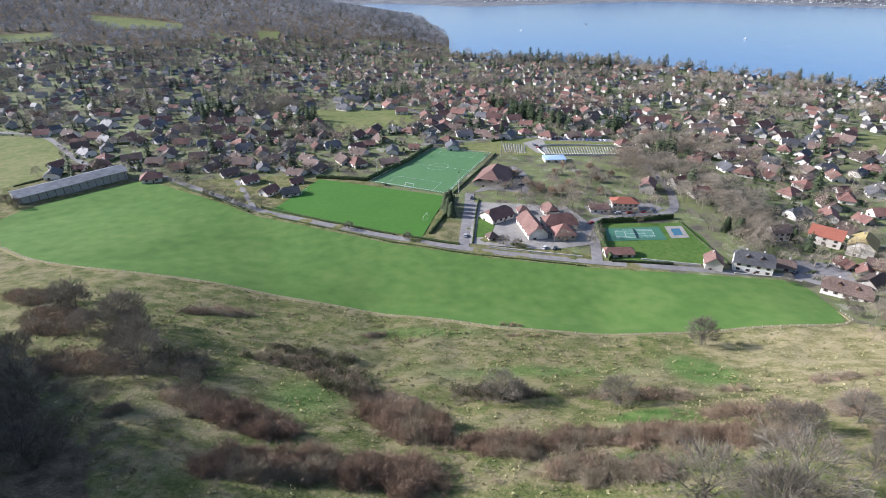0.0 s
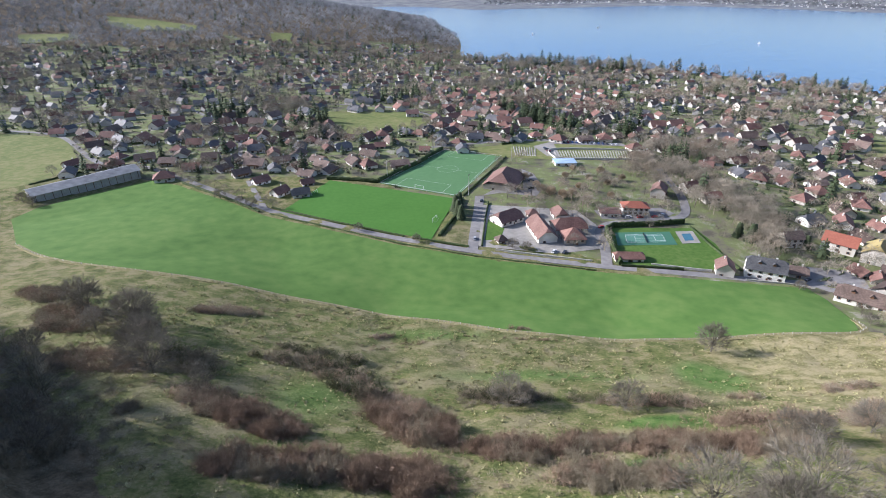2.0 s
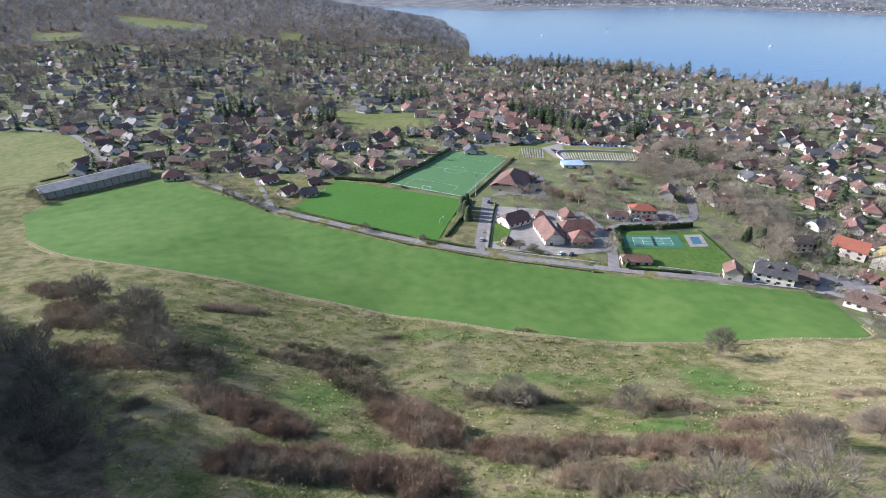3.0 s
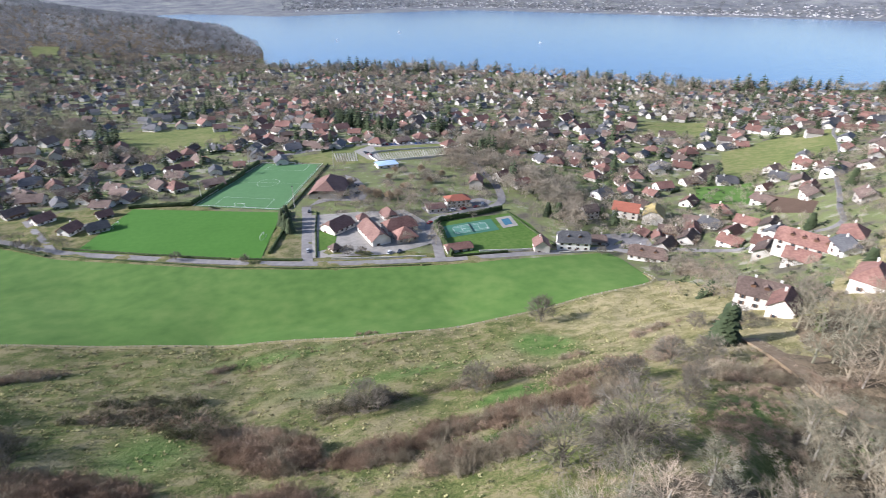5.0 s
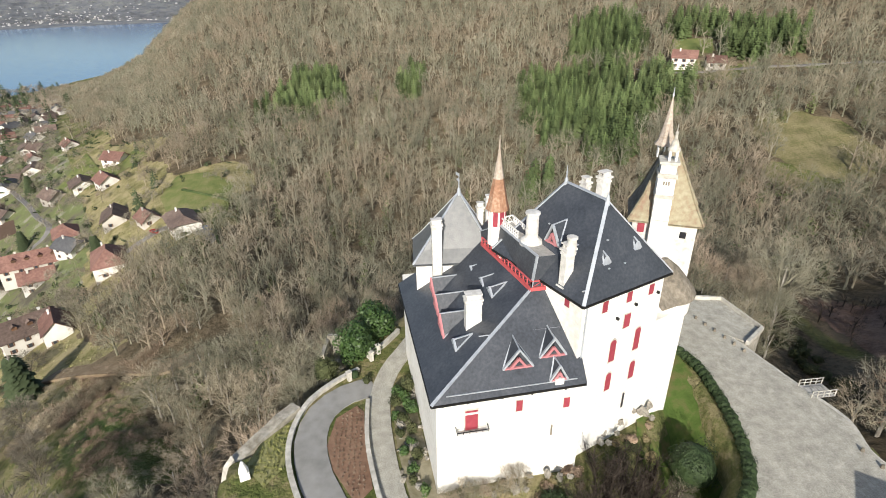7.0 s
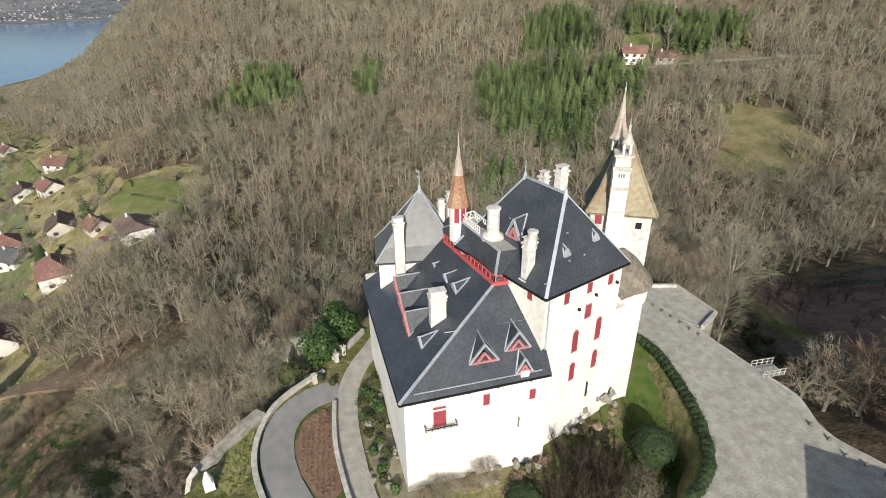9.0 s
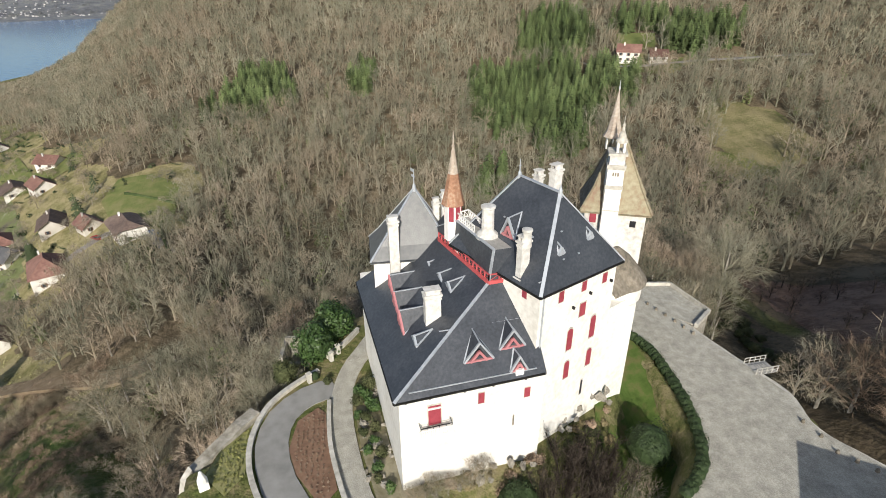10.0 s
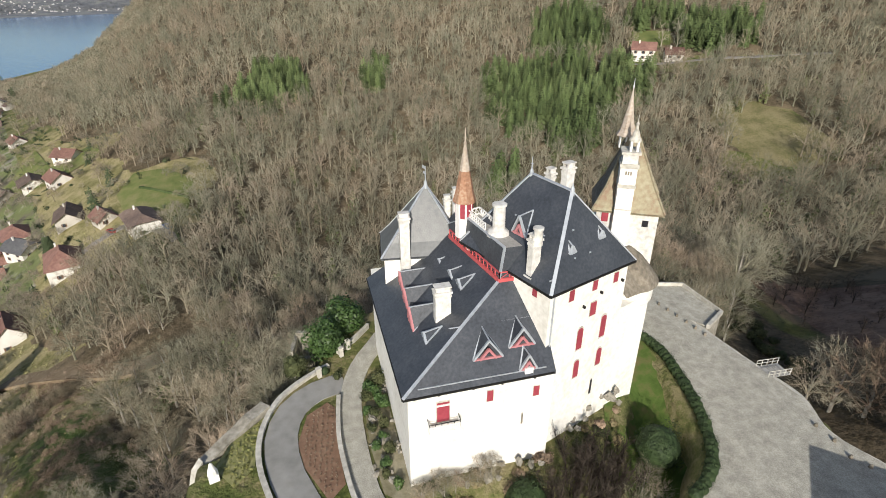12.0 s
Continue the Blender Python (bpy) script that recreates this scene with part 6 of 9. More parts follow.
# houses of the hamlet and along the lane: kind, x, y, turn
HAMLET = ((5, 218, 101, 40), (1, 232, 121, 20), (2, 226, 139, 60), (0, 215, 150, 120), (4, 243, 150, 30), (0, 282, 146, 40),
          (0, 312, 153, 70), (3, 296, 166, 30), (1, 300, 185, 50), (0, 328, 238, 30), (1, 314, 225, 60), (3, 372, 236, 20), (0, 396, 222, 40), (2, 411, 312, 30), (5, 340, 280, 10))
for k, hx, hy, turn in HAMLET:
    settle(BASES[k], hx, hy, turn)
OLD = ((1, 236, 252, -40), (0, 248, 246, 50), (1, 258, 256, -35), (0, 258, 226, 20), (2, 262, 246, 110), (1, 236, 236, 35), (0, 246, 214, 110), (5, 226, 250, 60), (1, 268, 210, 30),
       (0, 275, 232, 120), (2, 256, 196, 20), (1, 220, 236, 30), (4, 285, 262, 60), (0, 283, 290, 30), (5, 222, 259, 100), (0, 243, 190, 120), (1, 232, 180, 30))
OLD += ((0, -128, 374, 60), (5, -113, 396, 30), (1, -172, 416, 40), (3, -192, 430, 55), (0, -150, 398, 45), (2, -112, 372, 20))
for k, hx, hy, turn in OLD:
    settle(BASES[k], hx, hy, turn, 7.0)

# houses of their own shape
FARM_TURN = -48
GREAT = (
    (house(18, 10, 7.0, 4.4, TILE_BROWN, RENDER_BRIGHT, hip=0.4, windows=4, label="large white farmhouse with brown half-hipped dormered roof", chimneys=2, dormers=3), 163, 122, FARM_TURN),
    (house(11, 8, 5.2, 3.5, TILE_RED, RENDER_BRIGHT, windows=2, balcony=True, label="white annex with red tiled gable roof and timber front"), 158, 110.5, FARM_TURN + 80),
    (house(16, 11, 5.0, 4.4, TILE_RED, RENDER_BRIGHT, hip=1.0, windows=3, label="cream house with steep red hipped roof"), 194, 108, 25),
    (house(26, 10, 6.0, 4.5, TILE_RED, hip=0.3, windows=5, chimneys=2, dormers=4, label="long red-roofed dwelling with several dormers"), 226, 156, -62),
    (house(15, 10, 4.4, 2.8, TILE_BROWN, RENDER_BRIGHT, windows=4, hip=0.6, over=0.9, balcony=True, label="white villa with low purple-brown tiled roof"), 199, 80, 30),
    (house(19, 10, 6.4, 5.2, TILE_GREY, RENDER_BRIGHT, windows=4, chimneys=2, hip=0.35, dormers=2, label="white house with steep dark slate roof by the lane"), 169, 257, -24),
    (house(10.5, 9, 5.0, 3.6, TILE_PINK, windows=2, label="pale house with faded pink tiled roof"), 149, 260, 70),
    (house(9, 9, 3.0, 2.6, TILE_BROWN, windows=1, storeys=1, hip=0.3, label="low garage with weathered tiled roof"), 188, 259, -20),
    (house(21, 9.5, 4.2, 4.6, TILE_BROWN, RENDER_BRIGHT, windows=5, storeys=1, hip=0.5, chimneys=2, dormers=2, label="long white cottage with brown half-hipped roof"), 202, 229, -40),
    (house(11, 9, 6.5, 3.2, TILE_BROWN, windows=3, label="beige stone house among trees"), 204, 296, 5),
    (house(17, 12, 6.5, 4.2, TILE_BRIGHT, windows=3, label="house with bright orange-red new tiled roof"), 230, 290, -42),
    (house(16, 13, 7.0, 4.8, TILE_MOSS, windows=3, hip=0.35, label="barn-like house with mossy yellowish tiled roof"), 242, 276, 48),
    (house(16, 7.5, 3.0, 2.4, TILE_RED, windows=3, storeys=1, hip=0.5, chimneys=0, label="low white clubhouse with red tiled roof"), 101, 275, 0),
    (house(17, 10, 6.8, 2.6, TILE_BRIGHT, RENDER_BRIGHT, windows=5, hip=1.0, chimneys=0, label="white town hall with shallow red hipped roof"), 124, 342, -4),
    (house(13, 10, 3.4, 1.2, TILE_PINK, windows=2, storeys=1, hip=1.0, chimneys=0, label="low annex with flat brownish roof"), 107, 340, -4),
    (house(14, 10, 6.0, 4.2, TILE_PINK, windows=3, hip=0.4, label="cream house with reddish half-hipped roof and balcony", balcony=True), 152, 376, 65),
    (house(11, 9, 5.0, 3.4, TILE_RED, windows=2, label="house with dark red roof beside the street"), 178, 386, 20),
    (house(13, 9, 4.4, 3.2, TILE_RED, windows=2, label="house with broad red roof and green lawn"), 186, 366, 10),
    (house(30, 24, 4.5, 8.0, TILE_PINK, windows=4, storeys=1, hip=0.6, chimneys=0, over=1.2, label="large sports hall under a broad reddish tiled roof", category="hall"), 40, 398, 70),
    (house(18, 13, 4.2, 4.6, TILE_PINK, windows=4, storeys=1, hip=0.4, chimneys=0, label="school wing with pink tiled roof", category="school"), 36, 327, 35),
    (house(26, 12, 4.5, 5.2, TILE_PINK, windows=5, storeys=1, hip=0.3, chimneys=0, label="school wing with long pink tiled roof", category="school"), 56, 308, 100),
    (house(20, 13, 4.5, 5.0, TILE_RED, windows=3, storeys=1, hip=0.6, chimneys=1, label="school building with dark red hipped roof", category="school"), 74, 314, 10),
    (house(13, 12, 4.5, 5.0, TILE_RED, windows=3, storeys=1, hip=1.0, chimneys=0, label="school pavilion with red pyramid roof", category="school"), 74, 299, 5),
    (house(12, 9, 4.2, 4.0, TILE_PINK, windows=2, storeys=1, hip=0.6, chimneys=0, label="school pavilion with pink roof", category="school"), 72, 334, 100),
    (house(7, 7, 3.4, 2.6, TILE_PINK, windows=1, storeys=1, hip=1.0, chimneys=0, label="small school pavilion with pyramid roof", category="school"), 54, 336, 10),
    (house(6, 6, 2.8, 2.4, TILE_BROWN, windows=1, storeys=1, hip=1.0, chimneys=0, label="garden pavilion with pointed brown roof", category="pavilion"), 30, 297, 20),
    (house(18, 12, 3.6, 0.9, BLUE_SHEET, windows=3, storeys=1, hip=1.0, chimneys=0, label="low hall with pale blue sheet roof", category="hall"), 97, 452, 3),
    (house(12, 9, 5.5, 3.4, TILE_RED, windows=3, label="white hillside house with red roof in a clearing"), 291, -160, 60),
    (house(9, 7, 4.0, 2.8, TILE_RED, windows=2, storeys=1, label="small white hillside house with red roof"), 281, -172, 70),
    (house(14, 11, 8.0, 4.0, TILE_BROWN, windows=3, label="tall white house near the shore"), 381, 732, 30),
    (house(14, 10, 5.0, 3.6, TILE_PINK, windows=2, label="large pale farmhouse at the meadow's edge"), -48, 645, 10),
)
for ob, hx, hy, turn in GREAT:
    ob["group"] = ""
    settle(ob, hx, hy, turn, 14.0)

# the long barn beside the meadow
barn = thing("barn", (0, 0, 0), "long low barn with grey sheet roof beside the meadow", "barn")
Shape().prism([(-37, -9), (37, -9), (37, 9), (-37, 9)], -4, 6.2).obj("wall", GREY_WOOD, barn)
for s in (-1, 1):
    for k, dz in ((-1, 0.0), (1, 0.25)):
        x0, x1 = (-38, 8) if k < 0 else (8, 38)
        Shape().slab([(x0, s * 10.4, 6.0 + dz), (x1, s * 10.4, 6.0 + dz), (x1, 0, 8.8 + dz), (x0, 0, 8.8 + dz)][::-s], 0.18).obj("roof", METAL_SHEET, barn)
for i in range(14):
    Shape().box((-35 + i * 5.4, -9.1, 3.0), (0.3, 0.3, 6.4)).obj("post", TIMBER, barn)
barn.matrix_basis = pose(-282, 388, float(ground(-282, 388)) + 0.5, 0, 0, 49)
TAKEN += [(-30, 388, 30), (-70, 402, 24), (-5, 375, 20), (-300, 370, 22), (-282, 388, 24), (-262, 410, 22)]

# the rest of the village
rng = np.random.default_rng(23)
x, y = jitter_grid(-900, 980, 250, 1480, 18.5, rng)

FAR_HOUSES = []
for k in np.argsort(np.hypot(x, y)):
    px, py = float(x[k]), float(y[k])
    r, b = math.hypot(px, py), float(bearing(px, py))
    if not (-47 < b < 62) or not built_up(px, py) or ground(px, py) < 1.5:
        continue
    if any((px - q[0]) ** 2 + (py - q[1]) ** 2 < (7.5 + q[2]) ** 2 for q in TAKEN):
        continue
    if -8 < px < 178 and 250 < py < 470:
        continue
    if 170 < px < 235 and 290 < py < 430:
        continue
    lot = 0.72 if r < 650 else (0.5 if r < 1000 else 0.42)
    if math.hypot(px - 196, py - 380) < 52 or (150 < px < 215 and 285 < py < 460):
        continue
    old_town = math.hypot(px - 90, py - 730) < 130
    if rng.uniform() > (0.95 if old_town else lot):
        continue
    turn = float(rng.choice([25, 60, 115, 150, 5, 90]) + rng.uniform(-12, 12))
    if r < 600:
        settle(BASES[rng.integers(0, 6)], px, py, turn, 7.0, float(rng.uniform(0.95, 1.2)))
    elif r < 690:
        settle(PLAIN[rng.integers(0, 3)], px, py, turn, 7.0, float(rng.uniform(0.9, 1.15)))
    else:
        TAKEN.append((px, py, 7.0))
        FAR_HOUSES.append((px, py, turn, rng.uniform(8, 14), rng.uniform(7, 10), 0 if old_town else int(rng.integers(0, 3))))


FAR_WALL = material("distant_house_walls", [(0.22, 0.21, 0.195), (0.36, 0.345, 0.32), (0.52, 0.5, 0.47)], 0.05, 0.9)


# villas along the ridge above the shore
for i in range(170):
    bb, r = radians(rng.uniform(46, 61.5)), rng.uniform(600, 1080)
    px, py = r * math.sin(bb), r * math.cos(bb)
    if ground(px, py) > 3 and not inside(MEADOW_A, px, py) and all((px - q[0]) ** 2 + (py - q[1]) ** 2 > (11 + q[2]) ** 2 for q in TAKEN):
        TAKEN.append((px, py, 7.0))
        FAR_HOUSES.append((px, py, rng.uniform(0, 180), rng.uniform(9, 14), rng.uniform(8, 10), int(rng.integers(0, 3))))


def distant_houses():
    """The village past what can be counted: walls and roofs, joined."""
    me = bpy.data.meshes.new("distant_houses")
    for m in (FAR_WALL, TILE_RED, TILE_BROWN, TILE_GREY):
        me.materials.append(m)
    v, f, mi = [], [], []
    for px, py, turn, L, W, k in FAR_HOUSES:
        z, c, s = float(ground(px, py)), math.cos(radians(turn)), math.sin(radians(turn))
        n = len(v)
        h, rise, o = 4.2, 3.2, 0.6
        pts = [(-L / 2, -W / 2, -2), (L / 2, -W / 2, -2), (L / 2, W / 2, -2), (-L / 2, W / 2, -2), (-L / 2, -W / 2, h), (L / 2, -W / 2, h), (L / 2, W / 2, h), (-L / 2, W / 2, h),
               (-L / 2, 0, h + rise), (L / 2, 0, h + rise), (-L / 2 - o, -W / 2 - o, h - 0.2), (L / 2 + o, -W / 2 - o, h - 0.2), (L / 2 + o, W / 2 + o, h - 0.2), (-L / 2 - o, W / 2 + o, h - 0.2),
               (-L / 2 - o, 0, h + rise + 0.2), (L / 2 + o, 0, h + rise + 0.2)]
        v += [(px + x * c - y * s, py + x * s + y * c, z + q) for x, y, q in pts]
        fs = [(0, 1, 5, 4), (1, 2, 6, 9, 5), (2, 3, 7, 6), (3, 0, 4, 8, 7), (10, 11, 15, 14), (12, 13, 14, 15)]
        f += [tuple(n + i for i in q) for q in fs]
        mi += [0, 0, 0, 0, k + 1, k + 1]
    me.from_pydata(v, [], f)
    me.polygons.foreach_set("material_index", mi)
    me.update()
    tagged(new("distant_houses", me), "distant village houses with pale walls and tiled roofs", "houses", kind="stuff")


distant_houses()


# ---------------------------------------------------------------- castle grounds
LEAFY_GREEN = material("rough_grass", [(0.04, 0.07, 0.016), (0.075, 0.115, 0.028), (0.15, 0.115, 0.06)], 0.7, 0.9, 0.08, 3, spec=0.1)
BANK_SCRUB = material("rocky_bank", [(0.11, 0.098, 0.06), (0.19, 0.17, 0.105), (0.31, 0.28, 0.2)], 0.9, 0.95, 0.12, 3, spec=0.1)
RED_BED = material("red_brown_bed", [(0.14, 0.085, 0.055), (0.205, 0.122, 0.08), (0.27, 0.18, 0.12)], 1.5, 0.95, 0.06, 4)
YELLOW_LEAF = material("yellow_green_leaves", [(0.1, 0.12, 0.03), (0.2, 0.205, 0.07), (0.33, 0.31, 0.14)], 1.5, 0.8, tint="tint", spec=0.2)
IVY_BED = material("yellow_green_cover", [(0.12, 0.15, 0.04), (0.22, 0.22, 0.09), (0.3, 0.28, 0.14)], 2.0, 0.9, 0.06, 5)
court = Shape().prism([(64, -38.4), (55.9, -40.4), (49.9, -40.2), (43.4, -39.1), (38.2, -37.2), (35.2, -35.0), (33.4, -32.6), (32.2, -30.2), (26, -28.5), (13, -35), (13, -62), (31.6, -54.9), (38.2, -51.9), (44.3, -53), (51.6, -51.1), (61.7, -48.8), (71, -46.8), (75, -42), (69, -37)], 151.2, 152.05)
tagged(court.obj("courtyard", GRAVEL), "pale grey gravel courtyard beside the castle", "courtyard", kind="structure")
tagged(drape("castle_lawn", ((60, -38.9), (50, -39.2), (42, -37.6), (37, -35.4), (34.6, -32.6), (40, -28), (46, -28), (52, -30), (58, -35)), LEAFY_GREEN, 0.5, 1.0, 2.0), "green grass strip below the keep", "lawn", kind="structure")
road("road", ((38, 7.0), (44.5, 10.3), (50.5, 11.6), (55.3, 10.6), (58.3, 7.6), (59.5, 4.0)), 3.9, TARMAC, "curving grey tarmac drive", lift=0.12)
road("path", ((34, -0.8), (41, 1.6), (48.3, 2.8), (54.6, 3.2), (60, 2.6), (64.5, 0.9), (70, -2.2), (78, -5)), 2.8, GRAVEL, "pale gravel path beside the castle wall", "path", lift=0.18)
tagged(drape("flower_bed", ((53.8, 8.7), (55.8, 6.2), (54.6, 5.2), (49, 4.9), (42.5, 3.9), (40.5, 5.6), (45.5, 8.5), (49.3, 9.5)), RED_BED, 0.14, 1.2), "red-brown planted bed between drive and path", "bed", kind="structure")
tagged(drape("garden_terrace", ((55.2, 13.4), (52.5, 14.2), (46.5, 14.2), (44, 16), (47, 18.6), (50.5, 17.6)), IVY_BED, 0.12, 1.2), "yellow-green ground cover on a garden terrace", "bed", kind="structure")
tagged(drape("castle_bank", ((60, 0.2), (53.5, 1.4), (47.5, 1.0), (40.5, -0.2), (38.5, -3), (40, -4), (46, -2.6), (58, -1.2)), BANK_SCRUB, 0.15, 1.0), "grassy rocky bank under the castle wall", "bank", kind="structure")


def stone_wall(line, height, thick, label, mat=ROUGH_STONE, cap=True, name="stone_wall", sink=1.5, base=None):
    """A low wall along a line, with its coping."""
    pts = [Vector(p) for p in smooth_line(line, 1.2)]
    ob = thing(name, (pts[0].x, pts[0].y, float(ground(*pts[0]))), label, "wall")
    body, top = Shape(), Shape()
    rows = []
    for i, p in enumerate(pts):
        d = (pts[min(i + 1, len(pts) - 1)] - pts[max(i - 1, 0)]).normalized()
        n = Vector((-d.y, d.x))
        z = (float(ground(p.x, p.y)) if base is None else base) + 0.05
        rows.append((p, n, z))
    for shape, w, z0, z1 in ((body, thick, -sink, height), (top, thick + 0.14, height, height + 0.14)):
        for p, n, z in rows:
            a, b = p + n * w / 2, p - n * w / 2
            k = 0.03 * math.sin(p.x * 7.1 + p.y * 5.3)
            shape.v += [(a.x, a.y, z + z0), (b.x, b.y, z + z0), (b.x, b.y, z + z1 + k), (a.x, a.y, z + z1 + k)]
        m = len(rows)
        for i in range(m - 1):
            for c in range(4):
                d = (c + 1) % 4
                shape.f.append((i * 4 + c, i * 4 + d, i * 4 + 4 + d, i * 4 + 4 + c))
        shape.f += [(0, 1, 2, 3)[::-1], tuple((m - 1) * 4 + i for i in range(4))]
    body.obj("wall_body", mat, ob)
    if cap:
        top.obj("coping", WALL_CAP, ob, "pale stone coping")
    return ob


stone_wall(((63.2, 6.2), (60.9, 9.2), (57.1, 12.5), (51.8, 14.0), (46.5, 13.6), (41, 11.6)), 0.38, 0.5, "low pale stone wall along the curving drive", WALL_CAP)
stone_wall(((56.4, 4.7), (52, 4.75), (47.5, 4.45), (41, 3.2), (37, 1.8)), 0.55, 0.4, "retaining wall between bed and gravel path")
stone_wall(((56.0, 14.0), (52.5, 17.0), (48.7, 20.4)), 0.9, 1.6, "broad ruined garden wall of pale rubble", ROUGH_STONE, cap=False)
stone_wall(((48.5, 20.4), (46.5, 22.2), (42, 23.2), (36, 23.5)), 1.1, 0.7, "narrow garden wall of grey rubble stone")
stone_wall(((69.5, -46.4), (61.7, -48.9), (51.6, -51.3), (44.3, -53.2), (38.2, -52.0), (31.6, -55), (20, -60)), 0.1, 0.45, "flush pale kerb of the courtyard", WALL_CAP, cap=False)
stone_wall(((66, 5.0), (68.5, 2.6), (72, 0.2)), 0.6, 0.4, "short stone wall by the gate post", WALL_CAP)

# terrace beyond the courtyard, with its parapet
terrace = thing("terrace", (68, -53, 151), "small gravel terrace with low stone parapet", "terrace")
TQ = ((61.8, -48.4), (59.6, -50.2), (62.8, -54.6), (71.6, -53.2), (72.6, -47.6), (69, -46.2))
Shape().prism(TQ, 143, 151.9).obj("retaining_wall", ROUGH_STONE, terrace)
Shape().prism([(62, -48.7), (60.1, -50.3), (63.0, -54.2), (71.3, -52.9), (72.2, -47.9), (69, -46.6)], 151.9, 152.07).obj("surface", GRAVEL, terrace)
for a, b, w in ((TQ[1], TQ[2], 0.5), (TQ[2], TQ[3], 0.22), (TQ[3], TQ[4], 0.4)):
    Shape().bar((*a, 152.25), (*b, 152.25), w, 0.7).obj("parapet", WALL_CAP, terrace)
# footbridge over the ditch
bridge = thing("footbridge", (49, -54, 151), "small weathered timber footbridge with railings", "bridge")
ba, bd = Vector((49.2, -51.4, 152.0)), Vector((0.03, -1.0, 0))
bs = Vector((1.0, 0.03, 0))
for i in range(9):
    p = ba + bd * (i * 0.4)
    Shape().bar(p - bs * 1.2, p + bs * 1.2, 0.34, 0.08).obj("plank", GREY_WOOD, bridge)
for s in (-1, 1):
    o = bs * 1.15 * s
    Shape().bar(ba + o + Vector((0, 0, 1)), ba + o + bd * 3.4 + Vector((0, 0, 1)), 0.08).bar(ba + o + Vector((0, 0, 0.5)), ba + o + bd * 3.4 + Vector((0, 0, 0.5)), 0.07).obj("railing", WALL_CAP, bridge)
    for i in range(5):
        p = ba + o + bd * (i * 0.82)
        Shape().bar(p, p + Vector((0, 0, 1.0)), 0.08).obj("post", WALL_CAP, bridge)
# bollard stones along the court's edge
for k, (px, py) in enumerate(dense(((68.5, -45.7), (61.4, -47.8), (58, -48.7)), 1.5, False) + dense(((39.4, -51.0), (37.0, -51.3), (34.6, -51.2), (31.6, -53.3), (26, -56)), 1.5, False)):
    s = Shape().turned((0, 0), [(0.24, -0.1), (0.22, 0.2), (0.12, 0.42)], 7)
    ob = s.obj("edge_stone", STONE_ROOF)
    ob.location = (px, py, 152.1)
    tagged(ob, "small dark stone bollard at the courtyard edge", "bollard", "bollards of the courtyard")
# gate lodge west of the court, whose shade falls on the gravel
lodge = house(8, 8, 9.5, 0.7, SLATE, PLASTER, hip=1.0, windows=1, label="plain plastered lodge with slate roof beside the court", name="lodge", category="lodge", group="", chimneys=0)
lodge.matrix_basis = pose(10.8, -44.6, 152, 0, 0, 51)
# statue block on the garden terrace
st = Shape().box((45.7, 18.4, 150.0), (1.1, 1.1, 0.9), 20).turned((45.7, 18.4), [(0.6, 150.4), (0.5, 151.0), (0.28, 151.5), (0.2, 151.9), (0.02, 152.05)], 9)
tagged(st.obj("statue", WHITE_PAINT), "weathered white stone statue on the garden terrace", "statue")
# gate posts
for px, py in ((65.4, 4.4), (67.0, 3.4), (61.2, 7.4)):
    z = float(ground(px, py))
    g = Shape().box((px, py, z + 0.7), (0.55, 0.55, 1.5), 30).box((px, py, z + 1.5), (0.7, 0.7, 0.15), 30)
    tagged(g.obj("gate_post", WALL_CAP), "short pale stone gate post beside the drive", "post", "gate posts")
# ruin among the trees
ruin = thing("ruin", (74, 10.5, float(ground(74, 10.5))), "roofless stone hut ruin among bare trees", "ruin")
for a, b, top in (((72, 12.6), (76.6, 12.1), 146.2), ((76.6, 12.1), (76.1, 8.6), 146.8), ((72, 12.6), (71.5, 9.3), 145.2)):
    z = float(ground(74, 10.5)) - 1.5
    Shape().bar((*a, (z + top) / 2), (*b, (z + top) / 2), 0.6, top - z).obj("wall", ROUGH_STONE, ruin)


def lumpy(r, seed, squash=0.85, rough=0.12, rings=8, seg=12):
    """An uneven rounded lump sitting at the origin."""
    s = Shape()
    rows = []
    for i in range(rings + 1):
        f = math.pi * i / rings
        row = []
        for j in range(seg):
            a = 2 * math.pi * j / seg
            d = Vector((math.sin(f) * math.cos(a), math.sin(f) * math.sin(a), -math.cos(f)))
            k = r * (1 + rough * 2 * noise.noise(d * 2.2 + Vector((seed, 0, 0))) + rough * noise.noise(d * 6 + Vector((0, seed, 0))))
            row.append(len(s.v))
            s.v.append((d.x * k, d.y * k, d.z * k * squash))
        rows.append(row)
    for i in range(rings):
        for j in range(seg):
            q = (j + 1) % seg
            s.f.append((rows[i][j], rows[i][q], rows[i + 1][q], rows[i + 1][j]))
    return s


# clipped box balls edging the court, each ball over a dense core
ball_rng = np.random.default_rng(31)
core = lumpy(0.74, 3).mesh("core", BOX_LEAF)
leaf = tri_mesh("leaves", leaf_mass(ball_rng, 1.05, 1.05, 0.95, 420, 0.07, 14, 0.9) - [0, 0, 0.5], BOX_LEAF)


def even(line, step):
    """Points at equal steps along a smoothed line."""
    p = np.array(smooth_line(line, 0.3))
    s = np.concatenate([[0], np.cumsum(np.hypot(*np.diff(p, axis=0).T))])
    k = np.arange(0, s[-1], step)
    return list(zip(np.interp(k, s, p[:, 0]), np.interp(k, s, p[:, 1])))


